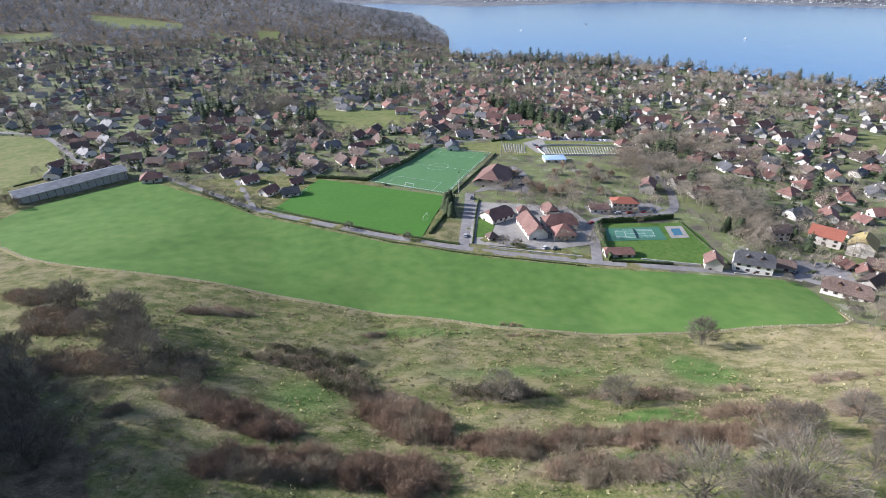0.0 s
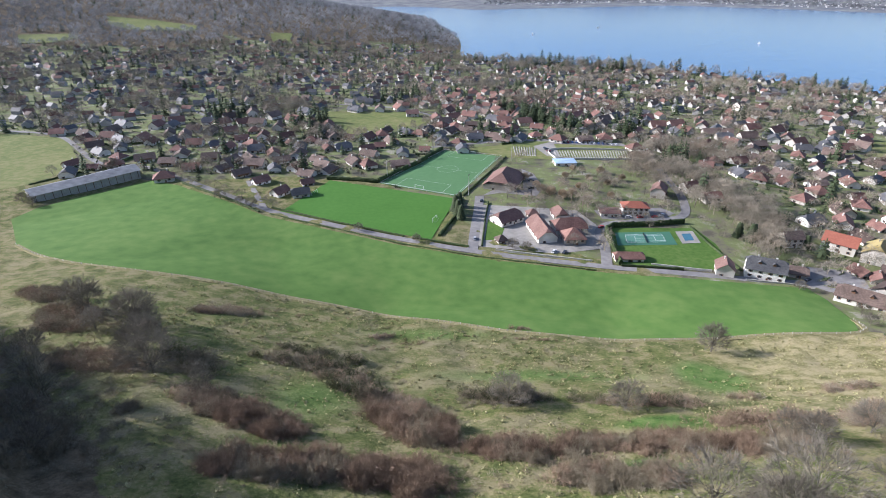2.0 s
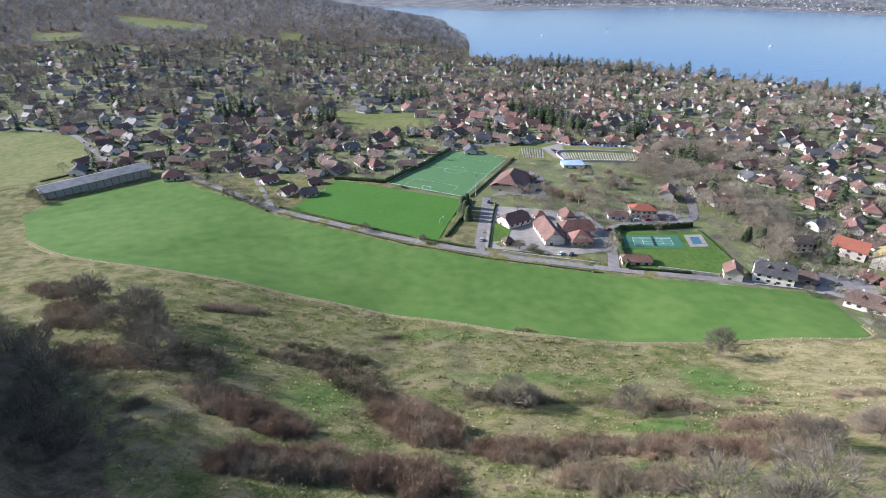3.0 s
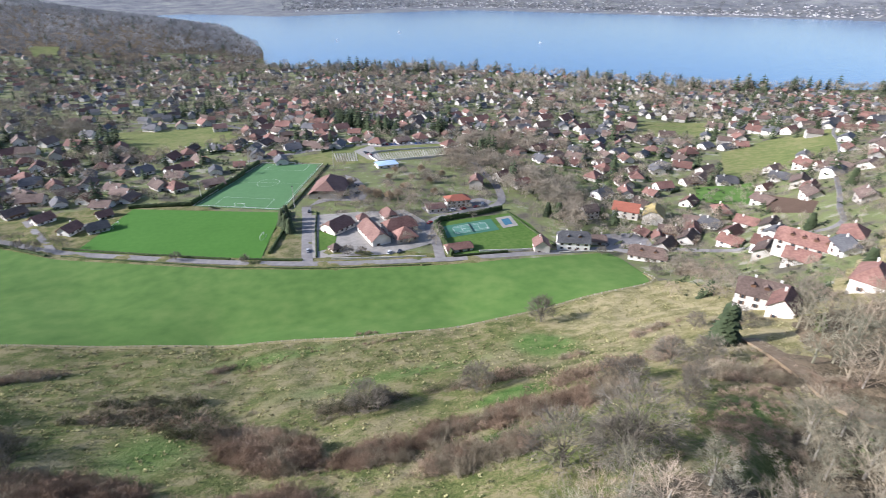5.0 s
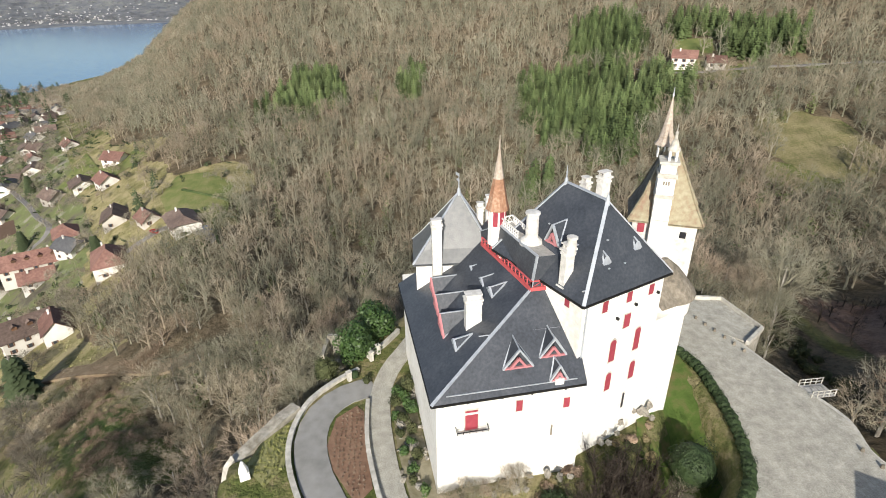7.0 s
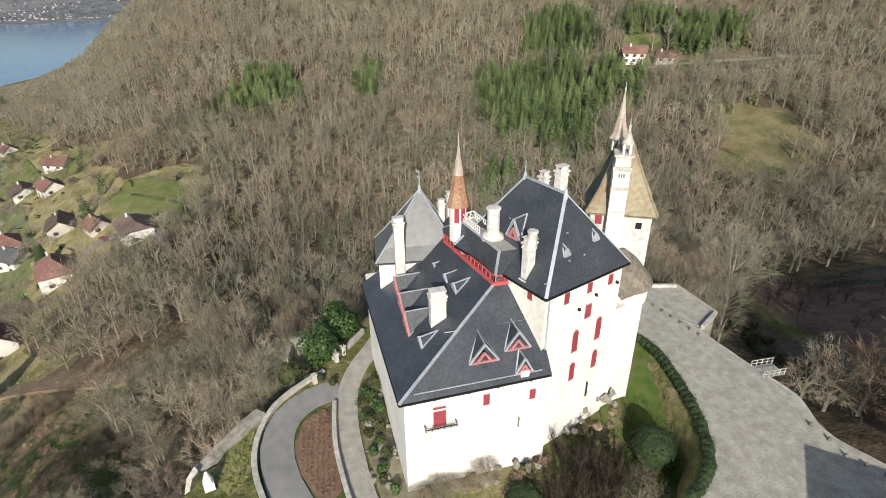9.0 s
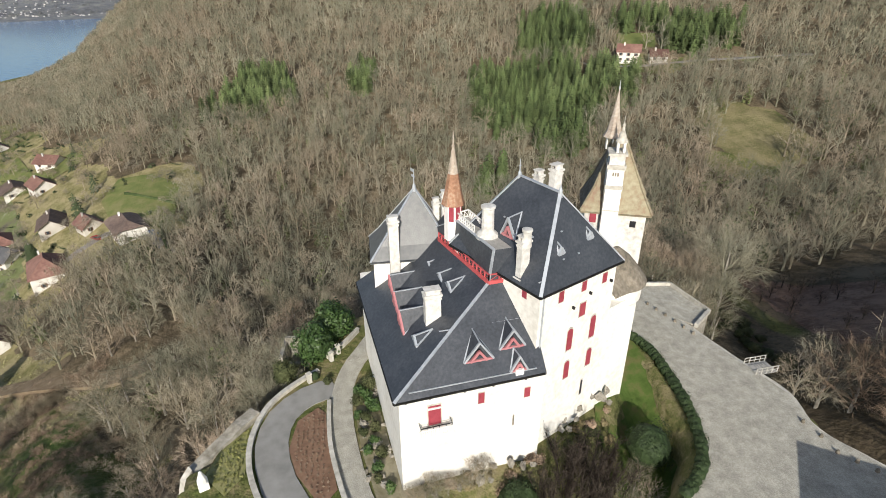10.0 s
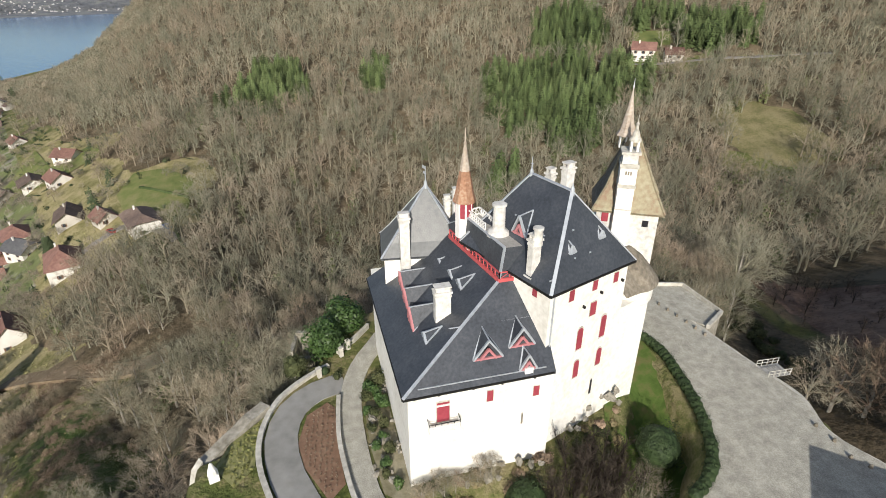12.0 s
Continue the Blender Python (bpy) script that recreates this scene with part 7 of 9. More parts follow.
HEDGE = even(((62.5, -37.9), (55.9, -40.1), (49.9, -39.8), (43.3, -38.6), (38.0, -36.6), (34.9, -34.3), (32.9, -31.4)), 1.02)
for k, (px, py) in enumerate(HEDGE[:40]):
    z = float(ground(px, py)) + 0.55
    ob = new("box_ball", core)
    ob.matrix_basis = Matrix.LocRotScale((px, py, z), Euler((0, 0, k * 1.7)), [0.9 + 0.2 * ((k * 37) % 10) / 10] * 3)
    tagged(ob, "clipped dark green box ball edging the courtyard", "shrub", "box balls")
    c = new("foliage", leaf)
    c.parent = ob


def clump(name, x, y, rx, ry, rz, n, size, mat, label, category, seed, z=None, group="", trunk=True, lumps=12, core=0.6):
    """A leafy shrub: stems and a crown of leaf sprays."""
    z = float(ground(x, y)) if z is None else z
    ob = thing(name, (0, 0, 0), label, category, group)
    g = np.random.default_rng(seed)
    lf = new("foliage", tri_mesh("foliage", leaf_mass(g, rx, ry, rz, n, size, lumps, 0.7), mat))
    lf.parent = ob
    inner = lumpy(min(rx, ry) * core, seed, rz / min(rx, ry) * 0.9, 0.3 if core < 0.7 else 0.05, 8 if core < 0.7 else 14, 12 if core < 0.7 else 24)
    inner.v = [(a * rx / min(rx, ry), b * ry / min(rx, ry), c + rz * 0.5) for a, b, c in inner.v]
    inner.obj("inner_foliage", mat, ob)
    if trunk:
        Shape().turned((0, 0), [(0.14, -0.4), (0.1, rz * 0.8)], 6).obj("stem", BARK, ob)
    ob.matrix_basis = Matrix.LocRotScale((x, y, z), Euler((0, 0, seed)), None)
    return ob


clump("topiary", 41.2, -32.4, 2.9, 2.9, 3.6, 5200, 0.11, BOX_LEAF, "large rounded dark green topiary shrub below the keep", "shrub", 41, 148.3, trunk=False, core=0.82)
clump("topiary", 37.6, -15.2, 2.8, 2.8, 3.1, 4200, 0.11, BOX_LEAF, "rounded dark evergreen shrub under the castle front", "shrub", 42, 147.2, trunk=False, core=0.82)
clump("laurel", 67.6, 6.6, 3.9, 3.5, 4.4, 5200, 0.24, EVERGREEN, "big glossy green laurel beside the drive", "shrub", 43, 148.9)
clump("laurel", 73.0, 3.6, 4.2, 3.4, 4.2, 4600, 0.24, EVERGREEN, "big glossy green laurel beside the drive", "shrub", 44, 148.6)
clump("yew", 64.6, 11.2, 2.3, 2.1, 3.0, 2600, 0.14, SCRUB_GREEN, "dark green yew shrub beside the drive", "shrub", 45, 147.6)
clump("topiary", 61.9, 6.7, 0.75, 0.75, 0.8, 900, 0.06, BOX_LEAF, "small dark clipped ball at the drive's bend", "shrub", 46, trunk=False, core=0.82)
for k, (px, py, s) in enumerate(((56.5, 0.3, 1.3), (58.5, -0.6, 1.5), (55.0, -0.4, 1.0), (52.5, 0.2, 0.9), (48.5, -0.6, 0.9), (46.5, -1.2, 1.1), (44.5, -0.6, 0.8), (60.5, 5.0, 0.8), (57.6, 1.0, 1.0), (55.6, 1.0, 1.1), (53.2, 1.1, 0.8), (50.2, 0.7, 0.7), (47.2, 0.3, 0.8), (43.0, -0.6, 0.7), (41.4, -1.8, 0.8), (50.6, -0.9, 1.0), (54.0, -1.0, 1.1))):
    clump("shrub", px, py, s, s, s, 700, 0.11, SCRUB_GREEN if k % 2 else EVERGREEN, "low evergreen shrub on the rocky bank", "shrub", 60 + k, group="shrubs of the bank", trunk=False, lumps=8)
# rows of small plants in the bed
g = np.random.default_rng(8)
gx, gy = np.meshgrid(np.arange(40, 57, 0.62), np.arange(3, 10, 0.62))
gx, gy = gx.ravel() + g.normal(0, 0.08, gx.size), gy.ravel() + g.normal(0, 0.08, gy.size)
inb = inside(((53.5, 8.4), (55.4, 6.2), (54.4, 5.5), (49, 5.3), (42.5, 4.4), (41, 5.8), (45.5, 8.1), (49.3, 9.1)), gx, gy)
gx2, gy2 = np.meshgrid(np.arange(43, 57, 0.5), np.arange(13, 19.5, 0.5))
gx2, gy2 = gx2.ravel() + g.normal(0, 0.12, gx2.size), gy2.ravel() + g.normal(0, 0.12, gy2.size)
onb = inside(((54.8, 13.6), (52.5, 14.4), (46.5, 14.4), (44.4, 16), (47, 18.2), (50.4, 17.3)), gx2, gy2)
scatter("ground_cover", YELLOW_LEAF, unit_bush, gx2[onb], gy2[onb], g.uniform(0.3, 0.6, onb.sum()), g, "clumps of yellow-green garden plants on the terrace", "plants", sink=-0.05)
scatter("bedding_plants", BRAMBLE, unit_bush, gx[inb], gy[inb], g.uniform(0.28, 0.42, inb.sum()), g, "rows of small dry reddish bedding plants", "plants", sink=-0.1)
TUSSOCK_LEAF = material("dry_grass_scrub", [(0.12, 0.1, 0.05), (0.2, 0.165, 0.09), (0.28, 0.24, 0.15)], 0.8, 0.95, vary=0.25, spec=0.1)
# rocks under the walls
rock_rng = np.random.default_rng(17)
ROCKS = [lumpy(1.0, 50 + i, 0.7, 0.3, 7, 10).mesh("rock", ROCK) for i in range(5)]


def rock(x, y, r, z=None):
    ob = new("rock", ROCKS[rock_rng.integers(0, 5)])
    ob.matrix_basis = Matrix.LocRotScale((x, y, (float(ground(x, y)) if z is None else z) + r * 0.2), Euler(tuple(rock_rng.uniform(0, 6.28, 3))), (r, r * rock_rng.uniform(0.6, 1.0), r * rock_rng.uniform(0.6, 1.0)))
    tagged(ob, "rough pale limestone boulder at the castle foot", "rock", "rocks of the castle foot")


for i in range(14):
    v = rock_rng.uniform(-0.5, 16)
    p = wing(rock_rng.uniform(-1.6, 0.8), v, 0)
    rock(p.x, p.y, rock_rng.uniform(0.25, 0.75), 149.0 + v * 0.16)
for i in range(12):
    v = rock_rng.uniform(0.5, 14.5)
    p = keep(rock_rng.uniform(-2.0, 0.6), v, 0)
    rock(p.x, p.y, rock_rng.uniform(0.3, 0.7), 149.4 + v * 0.24)
for i in range(34):
    p = Vector((rock_rng.uniform(41, 59), rock_rng.uniform(-2.4, 0.8), 0))
    rock(p.x, p.y, rock_rng.uniform(0.2, 0.7))
# bare shrubs and small trees under the walls
sh_rng = np.random.default_rng(77)
for px, py, size, z in ((38.5, -29.6, 4.8, 146), (37.0, -27.4, 5.0, 145), (36.4, -30.2, 4.6, 146), (39.6, -30.8, 4.2, 146.5), (35.2, -28.4, 5.0, 145)):
    plant(TREE_KINDS[sh_rng.integers(0, 5)], px, py, size, sh_rng.uniform(0, 6.28), "bare_tree", "small leafless tree below the castle walls", "tree", "trees below the walls", ("trunk", "crown"), z=z)
for v in np.arange(0.3, 9.5, 0.62):
    p = wing(-1.2 + 0.5 * math.sin(v * 5), float(v), 0)
    plant(TREE_KINDS[3], p.x, p.y, float(sh_rng.uniform(1.6, 3.2)), float(sh_rng.uniform(0, 6.28)), "bare_shrub", "thin leafless shrub against the castle wall", "shrub", "shrubs under the wall", ("stem", "crown"), z=149.4 + v * 0.14)
# dark upright saplings in front of the keep's foot
DARK_TWIGS = material("dark_brown_twigs", [(0.02, 0.016, 0.013), (0.045, 0.036, 0.029), (0.08, 0.066, 0.054)], 0.6, 0.9, vary=0.25, spec=0.1)
SAPLINGS = []
for i in range(3):
    gg = np.random.default_rng(900 + i)
    tr, cr = [], []
    for s in range(5):
        fx, fy = gg.normal(0, 0.05, 2)
        tip = np.array([fx * 3 + gg.normal(0, 0.1), fy * 3 + gg.normal(0, 0.1), gg.uniform(0.7, 1.0)])
        foot = np.array([fx, fy, -0.06])
        tr.append(tube(foot, tip, 0.017, 0.005, 5))
        n = 34
        t = gg.uniform(0.3, 1.0, n)[:, None]
        a = foot + (tip - foot) * t
        b = a + np.stack([gg.normal(0, 0.09, n), gg.normal(0, 0.09, n), gg.uniform(0.08, 0.24, n)], 1)
        cr.append(blades(a, b, 0.012, gg))
        j = np.repeat(np.arange(n), 5)
        a2 = a[j] + (b - a)[j] * gg.uniform(0.2, 1, (len(j), 1))
        cr.append(blades(a2, a2 + gg.normal(0, 0.045, (len(j), 3)) + [0, 0, 0.05], 0.0065, gg))
    SAPLINGS.append((tri_mesh("trunk", np.concatenate(tr), DARK_TWIGS), tri_mesh("crown", np.concatenate(cr), DARK_TWIGS)))
for px, py, size in ((38.9, -21.0, 7.5), (39.6, -22.6, 7.0), (38.2, -23.6, 8.0), (40.2, -24.6, 7.5), (37.4, -20.2, 6.5), (39.2, -26.2, 7.0), (41.2, -27.2, 6.5), (36.6, -18.4, 6.0), (38.0, -18.8, 6.0), (40.6, -22.0, 5.5), (37.0, -25.6, 7.0), (36.2, -22.4, 7.5)):
    plant(SAPLINGS[sh_rng.integers(0, 3)], px, py, size, sh_rng.uniform(0, 6.28), "bare_tree", "dark many-stemmed leafless tree below the castle walls", "tree", "saplings below the walls", ("trunk", "crown"), z=min(147.2, float(ground(px, py))))
for k in range(36):
    v = float(sh_rng.uniform(-0.5, 14))
    p = keep(sh_rng.uniform(-3.6, -0.3), v, 0) if k % 2 else wing(sh_rng.uniform(-2.6, 0.0), v, 0)
    s = float(sh_rng.uniform(0.5, 1.1))
    clump("shrub", p.x, p.y, s, s, s * 0.7, 260, 0.12, (SCRUB_GREEN, TUSSOCK_LEAF, BRAMBLE)[k % 3], "low dry scrub at the castle foot", "shrub", 400 + k, z=float(ground(p.x, p.y)) - 0.1, group="scrub of the castle foot", trunk=False, lumps=6)
# thin growth over the fallen leaves, ivy in the ditch
x, y = jitter_grid(50, 100, -108, -74, 1.5, sh_rng)
ok = open_floor(x, y) & (sh_rng.uniform(0, 1, len(x)) < 0.6)
scatter("undergrowth", DARK_TWIGS, [spray_mass(np.random.default_rng(560 + i), 0.7, 0.7, 26, 0.5, 0.035, 4) for i in range(4)], x[ok], y[ok], sh_rng.uniform(0.3, 0.9, ok.sum()), sh_rng, "thin brown undergrowth over fallen leaves", "undergrowth", sink=0.05)
x, y = jitter_grid(56, 98, -106, -84, 4.2, sh_rng)
ok = open_floor(x, y) & (sh_rng.uniform(0, 1, len(x)) < 0.3)
scatter("young_trees", DARK_TWIGS, unit_fine, x[ok], y[ok], sh_rng.uniform(3, 6, ok.sum()), sh_rng, "thin young leafless trees over fallen leaves", "trees")
for k in range(26):
    f = k / 25
    px, py = 82 - 27 * f + sh_rng.normal(0, 1.2), -72 + 5 * f + sh_rng.normal(0, 1.6)
    s = float(sh_rng.uniform(0.9, 1.8))
    clump("shrub", px, py, s, s, s * 0.8, 420, 0.15, SCRUB_GREEN, "dark ivy-covered scrub in the castle ditch", "shrub", 460 + k, group="scrub of the ditch", trunk=False, lumps=7)
# trees of the right-hand slope and round the garden
for px, py, size, k in ((88, -78, 18, 3), (66, -57.5, 5.0, 3), (70, -58.5, 5.5, 1), (90, -66, 10, 0), (30, -66, 10, 1)):
    plant(TREE_KINDS[k], px, py, size, sh_rng.uniform(0, 6.28), "bare_tree", "broad leafless tree beside the courtyard", "tree", "trees beside the court", ("trunk", "crown"))
for px, py, size, k in ((50, 25, 7, 3), (54, 21, 7, 1), (58, 18, 6.5, 3), (63, 14, 6, 4), (46, 27, 6, 1), (60, 22, 8, 0), (68, 14, 6, 4)):
    plant(TREE_KINDS[k], px, py, size, sh_rng.uniform(0, 6.28), "bare_tree", "pale leafless tree below the garden wall", "tree", "trees below the garden", ("trunk", "crown"))


RUSSET = []
for i in range(2):
    tr, cr = round_tree(np.random.default_rng(950 + i), 1.0, 1.25, 16, 10, 11, 0.006, low=0.05)
    RUSSET.append((tri_mesh("trunk", tr, BARK), tri_mesh("crown", cr, BRAMBLE)))
for px, py, size, k in ((44, -64, 11, 0), (38, -65, 11, 1), (41, -70, 10, 1), (34, -62, 9, 0)):
    plant(RUSSET[k], px, py, size, sh_rng.uniform(0, 6.28), "bare_tree", "spreading russet-twigged bare tree on the leafy bank", "tree", "russet trees of the bank", ("trunk", "crown"))


TAWNY_TWIGS = material("tawny_twigs", [(0.2, 0.155, 0.105), (0.31, 0.245, 0.17), (0.43, 0.35, 0.255)], 0.5, 0.9, vary=0.3, spec=0.1)
TAWNY = []
for i in range(2):
    tr, cr = round_tree(np.random.default_rng(970 + i), 1.0, 1.15, 18, 12, 16, 0.016, low=0.05)
    TAWNY.append((tri_mesh("trunk", tr, BARK), tri_mesh("crown", cr, TAWNY_TWIGS)))


# woods added west of the court, out of view, to shade the hollow
x, y = jitter_grid(-40, 48, -150, -60, 6.5, sh_rng)
ok = (reach(COURT, x, y) > 3) & ~((bearing(x, y) < 147) & (np.hypot(x, y) < 100))
scatter("court_woods", TWIGS, unit_fine, x[ok], y[ok], sh_rng.uniform(13, 18, ok.sum()), sh_rng, "tall leafless woods added out of view to shade the court's hollow", "woods")


# ---------------------------------------------------------------- the pasture slope
def bush_kind(seed, mat, leaves, rise=0.75):
    g = np.random.default_rng(seed)
    n = 34
    ang, rad = g.uniform(0, 6.28, n), np.sqrt(g.uniform(0, 1, n)) * 0.7
    a = np.stack([np.cos(ang) * rad, np.sin(ang) * rad, np.zeros(n)], 1)
    b = a * g.uniform(1.0, 1.5, (n, 1)) + np.stack([g.normal(0, 0.15, n), g.normal(0, 0.15, n), g.uniform(0.5, 1.0, n) * rise * (1.15 - 0.5 * rad)], 1)
    tri = [blades(a, b, 0.025, g)]
    j = np.repeat(np.arange(n), 12)
    t = g.uniform(0.25, 1, (len(j), 1))
    a2 = a[j] + (b - a)[j] * t
    b2 = a2 + g.normal(0, 0.16, (len(j), 3)) + [0, 0, 0.05]
    tri.append(blades(a2, b2, 0.016, g))
    tri.append(blades(a2 * 1.02, a2 + g.normal(0, 0.2, (len(j), 3)) + [0, 0, 0.12], 0.012, g))
    tri.append(spray_mass(g, 1.05, rise * 1.1, int(leaves * 3.0), 0.11, 0.0155))
    return tri_mesh("bush", np.concatenate(tri), mat)


BRAMBLE_FAR = material("russet_scrub_twigs", [(0.14, 0.1, 0.07), (0.25, 0.184, 0.132), (0.39, 0.3, 0.222)], 0.5, 0.95, tint="tint", spec=0.1)
SCRUB_FAR = material("grey_scrub_twigs", [(0.14, 0.12, 0.084), (0.25, 0.216, 0.155), (0.38, 0.332, 0.245)], 0.5, 0.95, tint="tint", spec=0.1)
IVY_SCRUB = material("ivy_scrub_mass", [(0.035, 0.042, 0.018), (0.075, 0.08, 0.036), (0.14, 0.135, 0.07)], 0.5, 0.85, tint="tint", spec=0.2)
GREY_SCRUB = material("grey_scrub", [(0.14, 0.117, 0.08), (0.24, 0.205, 0.145), (0.35, 0.306, 0.222)], 0.5, 0.9, vary=0.3, spec=0.1)
BUSH_KINDS = [bush_kind(300 + i, m, n) for i, (m, n) in enumerate(((BRAMBLE, 620), (BRAMBLE, 520), (GREY_SCRUB, 460), (SCRUB_GREEN, 680), (GREY_SCRUB, 300)))]
# thickets: x, y, half length, half width, turn, kinds, bush size
THICKETS = ((-56, 147, 14, 5, -5, (3, 2, 0), 2.4), (-34, 136, 17, 8, -45, (3, 0, 2), 2.8), (-13, 111, 20, 9, -56, (0, 1, 2), 2.8), (-54, 100, 21, 6, -25, (0, 2, 1), 2.4), (-36, 77, 14, 6, 15, (0, 1, 2), 2.5),
            (-11, 77, 12, 7, -10, (1, 0, 1), 2.7), (48, 93, 21, 5, -10, (0, 1, 1, 2), 2.4), (16, 91, 13, 5, -15, (0, 1, 2), 2.4), (80, 103, 12, 5, -8, (0, 1, 1), 3.0), (33, 76, 11, 5, -15, (2, 1, 4), 2.4),
            (61, 122, 16, 3.5, -9, (0, 2, 3), 2.4), (15, 130, 17, 4, -12, (3, 2, 4), 2.4), (-105, 123, 19, 7, -14, (0, 2), 2.6), (88, 125, 5, 2, 0, (2, 0), 1.8), (119, 128, 10, 2.4, 15, (2, 0), 1.9),
            (30, 198, 7, 1.2, -8, (0,), 1.3), (-30, 185, 7, 2.4, 40, (2, 0), 1.4), (-95, 188, 14, 5, 20, (2, 0), 1.8), (-140, 160, 20, 9, -40, (2, 0, 4), 2.6), (-75, 92, 2, 1.5, 0, (2,), 2.0),
            (-80, 130, 12, 8, -50, (2, 3, 4), 2.8), (-90, 80, 14, 8, -40, (2, 4), 2.6), (-170, 188, 16, 6, -30, (2, 0), 2.4), (105, 104, 12, 4, 40, (2, 0), 2.0), (72, 88, 10, 4, 20, (1, 2), 2.2),
            (22, 127, 10, 3.5, 0, (3, 3, 2), 2.6), (44, 127, 8, 3, 0, (3, 2), 2.4), (66, 124, 8, 2.5, -8, (3, 0), 2.2), (-48, 157, 18, 4, -2, (3, 3, 2), 2.4), (-45, 146, 10, 6, -40, (3, 2), 2.8), (198, 192, 6, 6, 0, (2, 0), 2.4), (100, 78, 10, 6, -40, (1, 2), 2.2), (112, 68, 12, 3, -35, (1, 2), 1.8))
g = np.random.default_rng(9)
spots = []
for cx, cy, hl, hw, turn, kinds, size in THICKETS:
    c, s = math.cos(radians(turn)), math.sin(radians(turn))
    for _ in range(max(1, int(hl * hw * 3.14 / (size * size) * 1.7))):
        u, v = g.uniform(-1, 1, 2)
        if u * u + v * v > 1:
            continue
        px, py = cx + u * hl * c - v * hw * s, cy + u * hl * s + v * hw * c
        sz = size * g.uniform(0.85, 1.65)
        k = kinds[g.integers(0, len(kinds))]
        spots.append((math.hypot(px, py), px, py, sz, k))
spots.sort()
tally, rest = [0, 0], []
for _, px, py, sz, k in spots:
    kind = 0 if k < 2 else 1
    tally[kind] += 1
    if tally[kind] > 290:
        rest.append((px, py, sz, k))
    else:
        ob = new("bramble_bush" if k < 2 else "scrub_bush", BUSH_KINDS[k])
        ob.matrix_basis = Matrix.LocRotScale((px, py, float(ground(px, py)) - 0.15), Euler((0, 0, g.uniform(0, 6.28))), (sz, sz, sz * g.uniform(0.9, 1.5)))
        tagged(ob, "russet leafless bramble bush on the pasture" if k < 2 else ("dark ivy-green scrub bush on the pasture" if k == 3 else "grey-brown leafless scrub bush on the pasture"), "bush", "thicket bushes")
# single trees of the slope
for px, py, size, k in ((103, 173.6, 14, 1), (50.5, 118.5, 11, 1), (17, 123, 11, 2), (22, 124, 8, 1), (-143, 174, 13, 2), (-112, 157, 14, 2), (-104, 150, 12, 1), (-136, 168, 12, 1), (-118, 164, 12, 2), (-92, 128, 14, 2), (-84, 118, 14, 0), (-98, 137, 12, 2),
                        (80, 87, 8.5, 4), (78, 92, 7, 2), (43, 60, 12, 3), (56, 57, 13, 2), (49, 52, 11, 1), (76, 66, 8, 1), (86, 74, 8, 4),
                        (-105, 105, 11, 3), (-95, 88, 11, 1), (-112, 95, 12, 3), (-82, 74, 10, 1), (-120, 118, 11, 4), (-100, 76, 12, 3), (-88, 62, 12, 1), (-130, 110, 12, 3), (-128, 130, 10, 1), (-66, 108, 7, 3), (-122, 150, 9, 1), (-150, 182, 8, 3), (130, 118, 7, 1), (138, 108, 8, 3), (96, 92, 9, 3), (104, 88, 9, 1)):
    plant(STURDY[k % 3], px, py, size * (1.0 if py > 60 else 1.1), g.uniform(0, 6.28), "bare_tree", "solitary leafless tree on the rough pasture", "tree", "trees of the pasture", ("trunk", "crown"))
# low scrub that fills the thickets: x, y, half length, half width, turn, how much of it
unit_scrub = [spray_mass(np.random.default_rng(520 + i), 0.95, 0.95, 260, 0.19, 0.03, 7) for i in range(6)]
for kinds, mat, label in (((0, 1), BRAMBLE_FAR, "russet scrub further off on the pasture"), ((2, 4), SCRUB_FAR, "grey-brown scrub further off on the pasture"), ((3,), IVY_SCRUB, "dark ivy-green scrub further off on the pasture")):
    sel = [q for q in rest if q[3] in kinds]
    if sel:
        scatter("scrub", mat, unit_scrub, np.array([q[0] for q in sel]), np.array([q[1] for q in sel]), np.array([q[2] * 1.1 for q in sel]), g, label, "scrub", sink=0.1)
